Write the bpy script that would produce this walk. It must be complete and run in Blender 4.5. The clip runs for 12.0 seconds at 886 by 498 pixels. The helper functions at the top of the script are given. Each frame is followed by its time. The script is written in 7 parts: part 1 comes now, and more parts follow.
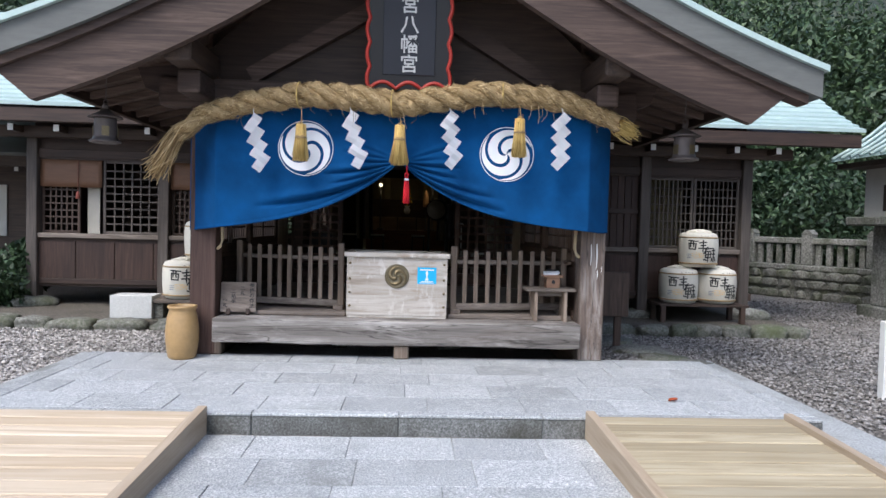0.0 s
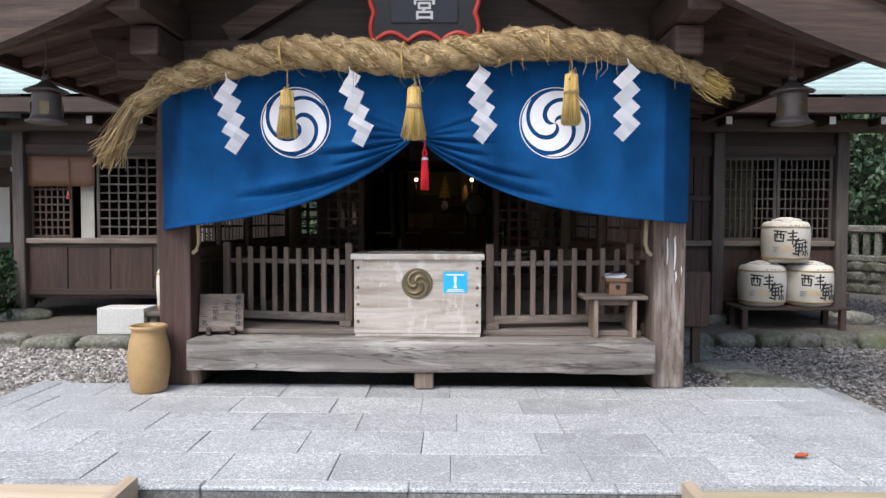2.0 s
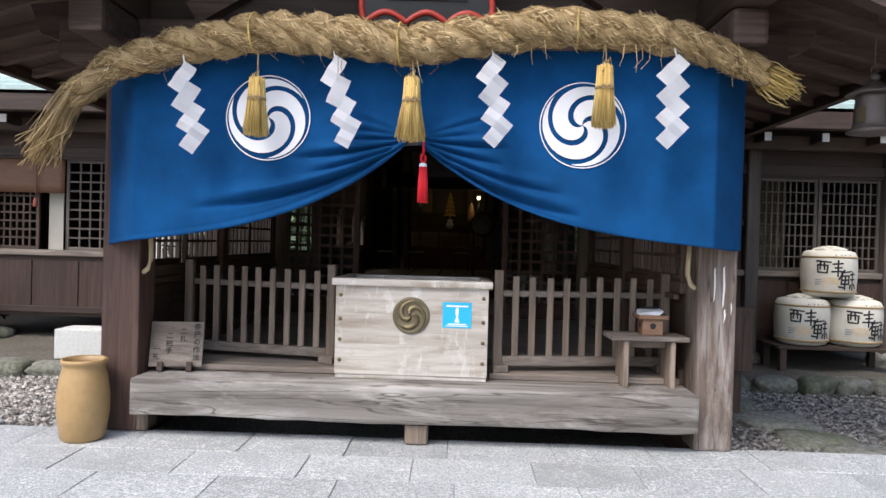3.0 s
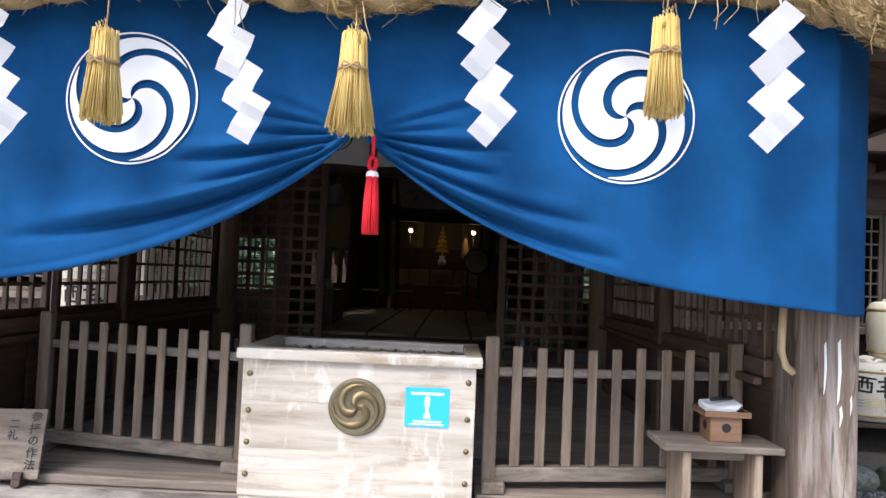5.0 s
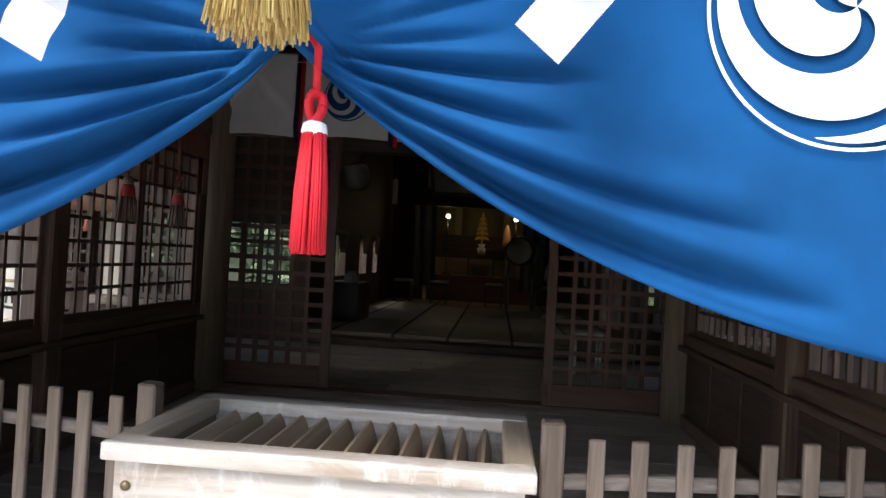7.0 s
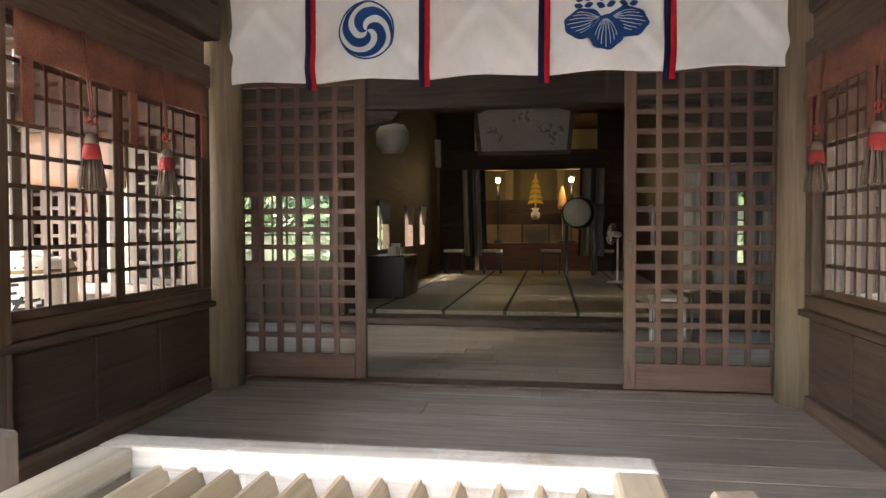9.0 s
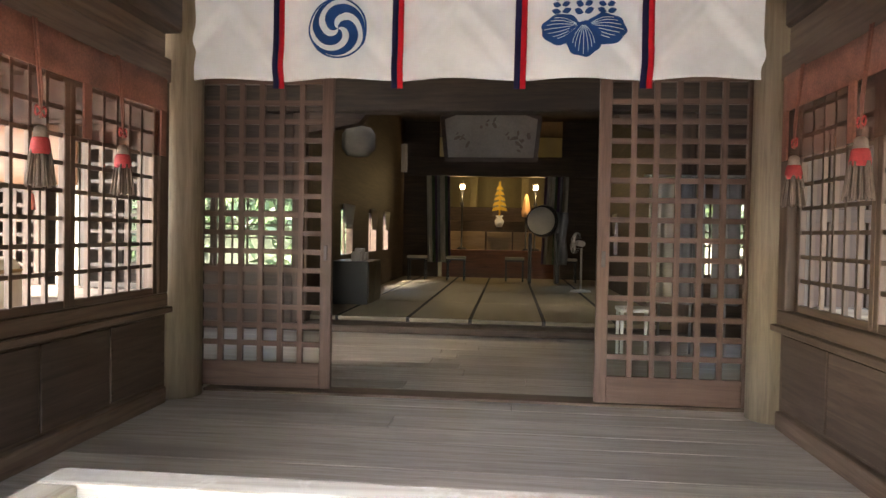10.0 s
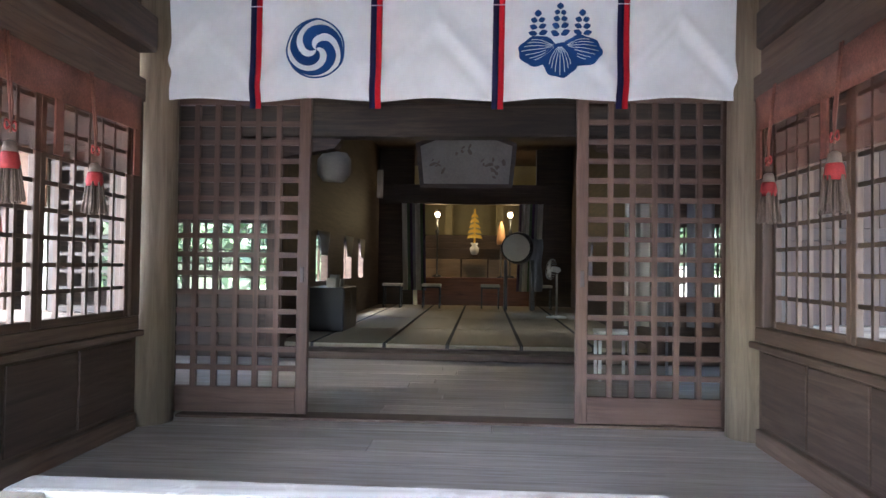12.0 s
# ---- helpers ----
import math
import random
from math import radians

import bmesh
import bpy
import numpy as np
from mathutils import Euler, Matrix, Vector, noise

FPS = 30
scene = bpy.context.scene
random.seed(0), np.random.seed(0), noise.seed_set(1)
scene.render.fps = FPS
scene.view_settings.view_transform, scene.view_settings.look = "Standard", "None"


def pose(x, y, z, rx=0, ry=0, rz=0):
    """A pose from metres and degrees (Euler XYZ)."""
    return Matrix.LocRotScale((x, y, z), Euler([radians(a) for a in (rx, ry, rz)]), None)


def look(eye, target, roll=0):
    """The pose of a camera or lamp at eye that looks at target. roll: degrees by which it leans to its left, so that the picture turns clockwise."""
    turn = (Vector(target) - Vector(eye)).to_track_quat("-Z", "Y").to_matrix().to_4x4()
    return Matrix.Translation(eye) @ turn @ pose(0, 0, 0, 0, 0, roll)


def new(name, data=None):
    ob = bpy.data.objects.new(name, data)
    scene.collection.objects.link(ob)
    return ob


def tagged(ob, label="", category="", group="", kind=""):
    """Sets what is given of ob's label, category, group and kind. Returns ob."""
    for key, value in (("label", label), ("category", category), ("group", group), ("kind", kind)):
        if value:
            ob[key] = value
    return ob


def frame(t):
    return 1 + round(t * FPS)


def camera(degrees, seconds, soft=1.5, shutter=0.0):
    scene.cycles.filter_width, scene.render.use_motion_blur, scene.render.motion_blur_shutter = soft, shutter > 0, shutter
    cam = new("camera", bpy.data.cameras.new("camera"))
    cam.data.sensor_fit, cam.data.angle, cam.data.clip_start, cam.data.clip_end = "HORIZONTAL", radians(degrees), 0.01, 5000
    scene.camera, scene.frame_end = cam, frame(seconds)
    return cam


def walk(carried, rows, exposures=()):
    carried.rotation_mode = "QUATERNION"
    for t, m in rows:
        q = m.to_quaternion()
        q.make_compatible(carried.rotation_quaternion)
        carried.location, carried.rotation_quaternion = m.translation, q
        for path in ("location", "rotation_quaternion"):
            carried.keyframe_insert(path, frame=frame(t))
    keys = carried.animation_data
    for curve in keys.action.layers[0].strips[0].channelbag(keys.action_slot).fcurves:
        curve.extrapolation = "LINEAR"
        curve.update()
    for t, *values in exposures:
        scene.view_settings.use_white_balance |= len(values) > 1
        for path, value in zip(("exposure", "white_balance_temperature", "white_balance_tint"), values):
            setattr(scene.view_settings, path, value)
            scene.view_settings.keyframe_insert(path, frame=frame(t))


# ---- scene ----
cam = camera(64.9, 12.0)
PATH = [
    (0, (0.025, 0.78, 1.416), (0.121, 2.776, 1.347), 1.5),
    (0.5, (0.097, 1.026, 1.401), (0.174, 3.022, 1.285), 0.0),
    (1, (0.103, 1.398, 1.421), (0.158, 3.395, 1.323), 0.8),
    (1.5, (0.17, 1.776, 1.381), (0.236, 3.773, 1.303), 0.4),
    (2, (0.187, 2.212, 1.377), (0.156, 4.21, 1.3), 0.2),
    (2.5, (0.142, 2.65, 1.411), (0.075, 4.648, 1.356), 2.5),
    (3, (0.202, 3.096, 1.387), (0.155, 5.095, 1.364), 1.6),
    (3.5, (0.201, 3.56, 1.421), (0.147, 5.56, 1.436), 0.8),
    (3.7, (0.177, 3.743, 1.402), (0.125, 5.742, 1.449), 1.0),
    (5.3, (0.307, 4.79, 1.501), (0.253, 6.787, 1.579), 2.9),
    (5.5, (0.29, 4.93, 1.524), (0.207, 6.927, 1.587), 3.1),
    (6, (0.313, 5.224, 1.531), (0.215, 7.221, 1.583), 1.4),
    (6.5, (0.342, 5.591, 1.561), (0.285, 7.589, 1.634), 3.0),
    (7, (0.304, 5.891, 1.607), (0.147, 7.884, 1.632), 3.2),
    (8.8, (0.243, 6.765, 1.541), (-0.042, 8.745, 1.486), -0.05),
    (9, (0.241, 6.806, 1.538), (-0.063, 8.781, 1.479), -0.15),
    (9.5, (0.167, 6.917, 1.545), (-0.108, 8.896, 1.484), 0.85),
    (10, (0.163, 6.93, 1.548), (-0.028, 8.92, 1.505), 1.05),
    (10.5, (0.144, 6.938, 1.527), (0.012, 8.933, 1.486), 0.15),
    (11, (0.129, 6.944, 1.534), (0.023, 8.94, 1.503), 1.05),
    (11.5, (0.13, 6.95, 1.52), (0.012, 8.946, 1.524), 1.85),
    (12, (0.133, 6.959, 1.484), (0.015, 8.954, 1.53), 0.76),
]
walk(cam, [(t, look(eye, target, roll)) for t, eye, target, roll in PATH],
     [(0, 0.75, 5950, 10), (1, 0.78, 6050, 10), (2, 0.84, 6250, 10), (3.7, 1.1, 6300, 10), (5.3, 1.55, 6400, 10), (6.5, 1.68, 6500, 10), (7.2, 1.95, 6400, 10), (8.8, 4.4, 7300, 10),
      (9.5, 4.68, 7500, 10), (10.5, 5.05, 7500, 10), (11.4, 5.15, 6900, 10), (11.8, 4.97, 5900, 10), (12, 4.9, 5800, 10)])

# ---- world, sun, large lights ----
world = bpy.data.worlds.new("sky")
scene.world = world
world.use_nodes = True
wn = world.node_tree
sky = wn.nodes.new("ShaderNodeTexSky")
sky.sky_type = "NISHITA"
sky.sun_disc = False
sky.sun_elevation = radians(56)
sky.sun_rotation = radians(212)
sky.air_density, sky.dust_density, sky.ozone_density = 1.0, 3.0, 1.0
wn.links.new(sky.outputs[0], wn.nodes["Background"].inputs[0])
wn.nodes["Background"].inputs[1].default_value = 0.15
sun = new("sun", bpy.data.lights.new("sun", "SUN"))
sun.data.energy, sun.data.angle, sun.data.color = 1.5, radians(28), (1.0, 0.96, 0.9)
sun.matrix_world = look((-15, -16, 38), (0, 8, 0))

# ---- plan, in metres ----
CX = -0.08          # axis of the shrine
PZ = 0.14           # paved platform
FZ = 0.50           # deck and hall floor
PY = 7.40           # front face of the porch posts
WY = 11.36          # line of the doors and of the wing walls
HW = 1.83           # half width of the porch hall, post centres
WW = 5.42           # half width with both wings
BY = 14.40          # back of the cross hall, start of the mats


# ---- builders ----
def bm_box(bm, x0, x1, y0, y1, z0, z1, bevel=0.0, seg=1):
    r = bmesh.ops.create_cube(bm, size=1.0)
    vs = r["verts"]
    for v in vs:
        v.co = Vector(((x0 + x1) / 2 + v.co.x * (x1 - x0), (y0 + y1) / 2 + v.co.y * (y1 - y0), (z0 + z1) / 2 + v.co.z * (z1 - z0)))
    if bevel:
        es = {e for v in vs for e in v.link_edges}
        bmesh.ops.bevel(bm, geom=list(es), offset=bevel, segments=seg, affect="EDGES", profile=0.6)
    return bm


def box(x0, x1, y0, y1, z0, z1, bevel=0.0, seg=1):
    return bm_box(bmesh.new(), x0, x1, y0, y1, z0, z1, bevel, seg)


def lathe(profile, n=32, at=(0, 0, 0), closed=False):
    """A turned shape from (radius, height) pairs."""
    bm = bmesh.new()
    rings = []
    for r, z in profile:
        rings.append([bm.verts.new((at[0] + r * math.cos(2 * math.pi * i / n), at[1] + r * math.sin(2 * math.pi * i / n), at[2] + z)) for i in range(n)])
    for a, b in zip(rings, rings[1:]):
        for i in range(n):
            bm.faces.new((a[i], a[(i + 1) % n], b[(i + 1) % n], b[i]))
    bm.faces.new(rings[0][::-1])
    bm.faces.new(rings[-1])
    for f in bm.faces:
        f.smooth = len(f.verts) == 4
    return bm


def tube(path, radius, n=8, bm=None, taper=None):
    """A round bar along a line of points."""
    bm = bm or bmesh.new()
    pts = [Vector(p) for p in path]
    rings = []
    for i, p in enumerate(pts):
        d = (pts[min(i + 1, len(pts) - 1)] - pts[max(i - 1, 0)]).normalized()
        up = Vector((0, 0, 1)) if abs(d.z) < 0.9 else Vector((0, 1, 0))
        a = d.cross(up).normalized()
        b = d.cross(a)
        r = radius * (taper(i / (len(pts) - 1)) if taper else 1)
        rings.append([bm.verts.new(p + r * (math.cos(2 * math.pi * k / n) * a + math.sin(2 * math.pi * k / n) * b)) for k in range(n)])
    for q, s in zip(rings, rings[1:]):
        for k in range(n):
            f = bm.faces.new((q[k], q[(k + 1) % n], s[(k + 1) % n], s[k]))
            f.smooth = True
    bm.faces.new(rings[0][::-1])
    bm.faces.new(rings[-1])
    return bm


def sheet(fn, nu, nv, thick=0.0, axis=(0, 1, 0)):
    """A grid surface fn(u, v), u and v from 0 to 1, thickened along an axis."""
    bm = bmesh.new()
    g = [[bm.verts.new(fn(i / nu, j / nv)) for j in range(nv + 1)] for i in range(nu + 1)]
    for i in range(nu):
        for j in range(nv):
            f = bm.faces.new((g[i][j], g[i + 1][j], g[i + 1][j + 1], g[i][j + 1]))
            f.smooth = True
    if thick:
        off = Vector(axis) * thick
        h = [[bm.verts.new(g[i][j].co + off) for j in range(nv + 1)] for i in range(nu + 1)]
        for i in range(nu):
            for j in range(nv):
                f = bm.faces.new((h[i][j], h[i][j + 1], h[i + 1][j + 1], h[i + 1][j]))
                f.smooth = True
        for i in range(nu):
            bm.faces.new((g[i][0], h[i][0], h[i + 1][0], g[i + 1][0]))
            bm.faces.new((g[i][nv], g[i + 1][nv], h[i + 1][nv], h[i][nv]))
        for j in range(nv):
            bm.faces.new((g[0][j], g[0][j + 1], h[0][j + 1], h[0][j]))
            bm.faces.new((g[nu][j], h[nu][j], h[nu][j + 1], g[nu][j + 1]))
    bmesh.ops.recalc_face_normals(bm, faces=bm.faces)
    return bm


def poly(points, y0, y1, bm=None):
    """An outline in x and z, pulled from y0 to y1."""
    bm = bm or bmesh.new()
    a = [bm.verts.new((x, y0, z)) for x, z in points]
    b = [bm.verts.new((x, y1, z)) for x, z in points]
    n = len(points)
    bm.faces.new(a)
    bm.faces.new(b[::-1])
    for i in range(n):
        bm.faces.new((a[i], b[i], b[(i + 1) % n], a[(i + 1) % n]))
    bmesh.ops.recalc_face_normals(bm, faces=bm.faces)
    return bm


def where(ob):
    m = ob.matrix_basis.copy()
    return where(ob.parent) @ ob.matrix_parent_inverse @ m if ob.parent else m


def mesh_of(name, bm, material):
    me = bpy.data.meshes.new(name)
    bm.to_mesh(me)
    bm.free()
    me.materials.append(material)
    return me


def part(name, bm, material, parent, label=""):
    """One mesh under a thing or a part, given in world coordinates."""
    me = bm if isinstance(bm, bpy.types.Mesh) else mesh_of(name, bm, material)
    ob = new(name, me)
    ob.parent = parent
    ob.matrix_parent_inverse = where(parent).inverted()
    return tagged(ob, label)


def thing(name, at, label, category, group="", kind=""):
    ob = new(name)
    ob.empty_display_size = 0.1
    ob.matrix_basis = Matrix.Translation(at)
    return tagged(ob, label, category, group, kind)


def solid(name, bm, material, label, category, group="", kind=""):
    return tagged(new(name, mesh_of(name, bm, material)), label, category, group, kind)


def structure(name, bm, material, label, category):
    return solid(name, bm, material, label, category, "", "structure")


# ---- materials ----
def material(name, rough=0.6, metal=0.0):
    m = bpy.data.materials.new(name)
    m.use_nodes = True
    b = m.node_tree.nodes["Principled BSDF"]
    b.inputs["Roughness"].default_value = rough
    b.inputs["Metallic"].default_value = metal
    return m, m.node_tree, b


def mix_ramp(nt, fac, stops):
    r = nt.nodes.new("ShaderNodeValToRGB")
    el = r.color_ramp.elements
    while len(el) < len(stops):
        el.new(0.5)
    for e, (p, c) in zip(el, stops):
        e.position, e.color = p, (*c, 1)
    nt.links.new(fac, r.inputs[0])
    return r.outputs[0]


def noise_of(nt, scale, detail=6, rough=0.6, stretch=(1, 1, 1), dist=0.0):
    tc = nt.nodes.new("ShaderNodeTexCoord")
    mp = nt.nodes.new("ShaderNodeMapping")
    mp.inputs["Scale"].default_value = stretch
    nz = nt.nodes.new("ShaderNodeTexNoise")
    nz.inputs["Scale"].default_value, nz.inputs["Detail"].default_value, nz.inputs["Roughness"].default_value = scale, detail, rough
    nz.inputs["Distortion"].default_value = dist
    info = nt.nodes.new("ShaderNodeObjectInfo")
    add = nt.nodes.new("ShaderNodeVectorMath")
    add.operation = "ADD"
    mul = nt.nodes.new("ShaderNodeMath")
    mul.operation, mul.inputs[1].default_value = "MULTIPLY", 37.0
    nt.links.new(info.outputs["Random"], mul.inputs[0])
    nt.links.new(tc.outputs["Object"], mp.inputs[0])
    nt.links.new(mp.outputs[0], add.inputs[0])
    nt.links.new(mul.outputs[0], add.inputs[1])
    nt.links.new(add.outputs[0], nz.inputs["Vector"])
    return nz.outputs["Fac"]


def blend(nt, a, b, fac, mode="MIX"):
    x = nt.nodes.new("ShaderNodeMix")
    x.data_type, x.blend_type = "RGBA", mode
    for i, v in ((6, a), (7, b), (0, fac)):
        if isinstance(v, bpy.types.NodeSocket):
            nt.links.new(v, x.inputs[i])
        else:
            x.inputs[i].default_value = (*v, 1) if i else v
    return x.outputs[2]


def bump(nt, b, height, strength=0.3, dist=0.01):
    n = nt.nodes.new("ShaderNodeBump")
    n.inputs["Strength"].default_value, n.inputs["Distance"].default_value = strength, dist
    nt.links.new(height, n.inputs["Height"])
    nt.links.new(n.outputs[0], b.inputs["Normal"])


def vary(nt, col, amount):
    """Each piece a little lighter or darker."""
    info = nt.nodes.new("ShaderNodeObjectInfo")
    hsv = nt.nodes.new("ShaderNodeHueSaturation")
    mr = nt.nodes.new("ShaderNodeMapRange")
    mr.inputs["To Min"].default_value, mr.inputs["To Max"].default_value = 1 - amount, 1 + amount
    nt.links.new(info.outputs["Random"], mr.inputs[0])
    nt.links.new(mr.outputs[0], hsv.inputs["Value"])
    nt.links.new(col, hsv.inputs["Color"])
    return hsv.outputs[0]


def wood(name, dark, mid, light, axis="x", rough=0.65, var=0.12, relief=0.35, scale=1.0):
    m, nt, b = material(name, rough)
    long = {"x": (0.06, 1, 1), "y": (1, 0.06, 1), "z": (1, 1, 0.06)}[axis]
    g = noise_of(nt, 28 * scale, 8, 0.65, long, 0.8)
    s = noise_of(nt, 1.7 * scale, 4, 0.6, tuple(min(1, 4 * k) for k in long))
    col = mix_ramp(nt, g, [(0.28, dark), (0.5, mid), (0.72, light)])
    col = blend(nt, col, blend(nt, col, dark, 0.65), mix_ramp(nt, s, [(0.42, (0, 0, 0)), (0.66, (1, 1, 1))]))
    nt.links.new(vary(nt, col, var), b.inputs["Base Color"])
    bump(nt, b, g, relief, 0.004)
    return m


def plain(name, col, rough=0.6, metal=0.0, var=0.12, scale=12, relief=0.15, piece=0.0, stretch=(1, 1, 1), dist=0.004):
    m, nt, b = material(name, rough, metal)
    big = noise_of(nt, scale * 0.2, 4, 0.6, stretch)
    fine = noise_of(nt, scale * 3, 6, 0.7, stretch)
    lo = tuple(c * (1 - 1.6 * var) for c in col)
    hi = tuple(min(1, c * (1 + 0.8 * var)) for c in col)
    c1 = mix_ramp(nt, big, [(0.3, lo), (0.7, hi)])
    c2 = blend(nt, c1, mix_ramp(nt, fine, [(0.3, lo), (0.7, hi)]), 0.5)
    nt.links.new(vary(nt, c2, piece) if piece else c2, b.inputs["Base Color"])
    if relief:
        bump(nt, b, fine, relief, dist)
    return m


def speckled(name, a, b_, c, scale, rough=0.85, relief=0.4, stain=(0.2, 0.2, 0.17), stain_amount=0.35, piece=0.08, dist=0.004):
    """Granite, gravel, mossy stone: fine grains with larger stains."""
    m, nt, b = material(name, rough)
    fine = noise_of(nt, scale, 5, 0.75)
    big = noise_of(nt, 1.6, 6, 0.65)
    col = mix_ramp(nt, fine, [(0.32, a), (0.5, b_), (0.66, c)])
    f = nt.nodes.new("ShaderNodeMath")
    f.operation, f.inputs[1].default_value = "MULTIPLY", stain_amount
    nt.links.new(mix_ramp(nt, big, [(0.45, (0, 0, 0)), (0.68, (1, 1, 1))]), f.inputs[0])
    col = blend(nt, col, stain, f.outputs[0])
    nt.links.new(vary(nt, col, piece), b.inputs["Base Color"])
    bump(nt, b, fine, relief, dist)
    return m


GREY_X = wood("weathered wood along x", (0.076, 0.059, 0.047), (0.202, 0.164, 0.135), (0.328, 0.278, 0.234), "x", 0.75)
GREY_Z = wood("weathered wood upright", (0.097, 0.069, 0.050), (0.242, 0.183, 0.139), (0.363, 0.289, 0.224), "z", 0.75)
GREY_Y = wood("weathered wood along y", (0.079, 0.061, 0.047), (0.186, 0.147, 0.119), (0.278, 0.232, 0.191), "y", 0.75)
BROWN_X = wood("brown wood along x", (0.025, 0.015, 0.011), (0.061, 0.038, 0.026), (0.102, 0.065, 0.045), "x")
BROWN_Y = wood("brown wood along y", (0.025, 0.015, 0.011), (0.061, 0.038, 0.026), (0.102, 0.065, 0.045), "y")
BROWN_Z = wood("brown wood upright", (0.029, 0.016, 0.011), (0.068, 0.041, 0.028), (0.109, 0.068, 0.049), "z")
POST_WOOD = wood("porch post wood", (0.045, 0.022, 0.016), (0.125, 0.068, 0.05), (0.2, 0.13, 0.1), "z", 0.7)
RED_WOOD = wood("reddish door wood", (0.061, 0.031, 0.022), (0.121, 0.066, 0.045), (0.163, 0.097, 0.069), "z", 0.55)
RED_WOOD_X = wood("reddish door wood along x", (0.061, 0.031, 0.022), (0.121, 0.066, 0.045), (0.163, 0.097, 0.069), "x", 0.55)
HALL_X = wood("sheltered hall wood along x", (0.054, 0.031, 0.020), (0.122, 0.076, 0.050), (0.180, 0.122, 0.086), "x", 0.6)
HALL_Y = wood("sheltered hall wood along y", (0.054, 0.031, 0.020), (0.122, 0.076, 0.050), (0.180, 0.122, 0.086), "y", 0.6)
PANEL_WOOD = wood("dark brown wall boards", (0.037, 0.022, 0.015), (0.085, 0.052, 0.035), (0.126, 0.082, 0.058), "y", 0.6, 0.08)
HALL_Z = wood("sheltered hall wood upright", (0.054, 0.031, 0.020), (0.122, 0.076, 0.050), (0.180, 0.122, 0.086), "z", 0.6)
SOFFIT_WOOD = wood("brown eave boards", (0.050, 0.031, 0.022), (0.113, 0.072, 0.053), (0.171, 0.119, 0.091), "y", 0.7)
SOFFIT_X = wood("brown rafters", (0.054, 0.034, 0.025), (0.126, 0.083, 0.062), (0.189, 0.133, 0.103), "x", 0.7)
BEAM_WOOD = wood("cracked beam wood", (0.06, 0.05, 0.043), (0.27, 0.245, 0.222), (0.43, 0.4, 0.365), "x", 0.8, 0.05, 0.8, 0.45)
# wing and sash wood: darker copies with eave shade put into the colour
WING_X = wood("eave-shaded wing wood along x", (0.017, 0.009, 0.006), (0.042, 0.023, 0.015), (0.071, 0.040, 0.028), "x")
WING_Z = wood("eave-shaded wing wood upright", (0.019, 0.009, 0.006), (0.049, 0.024, 0.016), (0.079, 0.043, 0.029), "z")
SASH_Z = wood("eave-shaded weathered sash wood upright", (0.039, 0.031, 0.026), (0.090, 0.074, 0.063), (0.141, 0.118, 0.100), "z", 0.75)
SASH_X = wood("eave-shaded weathered sash wood along x", (0.039, 0.031, 0.026), (0.090, 0.074, 0.063), (0.141, 0.118, 0.100), "x", 0.75)
SLAT_WOOD = wood("sheltered slat wood", (0.24, 0.17, 0.1), (0.4, 0.3, 0.195), (0.5, 0.4, 0.28), "y", 0.55, 0.06, 0.25, 0.6)
PILLAR_WOOD = wood("pale pillar wood", (0.117, 0.088, 0.057), (0.226, 0.172, 0.115), (0.296, 0.237, 0.165), "z", 0.6)
BARGE_WOOD = wood("barge board wood", (0.031, 0.018, 0.014), (0.079, 0.050, 0.038), (0.149, 0.103, 0.080), "x", 0.75)
BOX_WOOD = wood("offering box wood", (0.25, 0.2, 0.15), (0.5, 0.455, 0.4), (0.66, 0.625, 0.58), "x", 0.42, 0.05, 0.25, 0.6)


def stained(m, amount=0.75):
    """Brown water stains and bleached patches over a wood."""
    nt = m.node_tree
    b = nt.nodes["Principled BSDF"]
    col = b.inputs["Base Color"].links[0].from_socket
    a = noise_of(nt, 4.5, 7, 0.7, (0.5, 1, 1.6), 0.6)
    c = noise_of(nt, 7, 6, 0.7, (1.4, 1, 0.5), 0.4)
    f = mix_ramp(nt, a, [(0.5, (0, 0, 0)), (0.68, (amount, amount, amount))])
    col = blend(nt, col, (0.26, 0.19, 0.125), f)
    col = blend(nt, col, (0.7, 0.68, 0.64), mix_ramp(nt, c, [(0.55, (0, 0, 0)), (0.7, (0.7, 0.7, 0.7))]))
    nt.links.new(col, b.inputs["Base Color"])
    return m


stained(BOX_WOOD)


def bleached(m, along="x"):
    """Bleached bands and long dark drying cracks over a wood."""
    nt = m.node_tree
    b = nt.nodes["Principled BSDF"]
    col = b.inputs["Base Color"].links[0].from_socket
    turn_it = (lambda a, b, c: (a, b, c)) if along == "x" else (lambda a, b, c: (c, b, a))
    pale = noise_of(nt, 2.2, 7, 0.7, turn_it(0.5, 1, 2.2), 0.7)
    dark = noise_of(nt, 1.5, 5, 0.65, turn_it(0.7, 1, 3.0), 0.3)
    crack = noise_of(nt, 7, 3, 0.5, turn_it(0.1, 1, 1.6), 0.5)
    col = blend(nt, col, (0.46, 0.43, 0.4), mix_ramp(nt, pale, [(0.5, (0, 0, 0)), (0.68, (0.75, 0.75, 0.75))]))
    col = blend(nt, col, (0.1, 0.075, 0.06), mix_ramp(nt, dark, [(0.52, (0, 0, 0)), (0.7, (0.7, 0.7, 0.7))]))
    col = blend(nt, col, (0.03, 0.025, 0.02), mix_ramp(nt, crack, [(0.478, (0, 0, 0)), (0.492, (0.8, 0.8, 0.8)), (0.508, (0, 0, 0))]))
    nt.links.new(col, b.inputs["Base Color"])
    return m


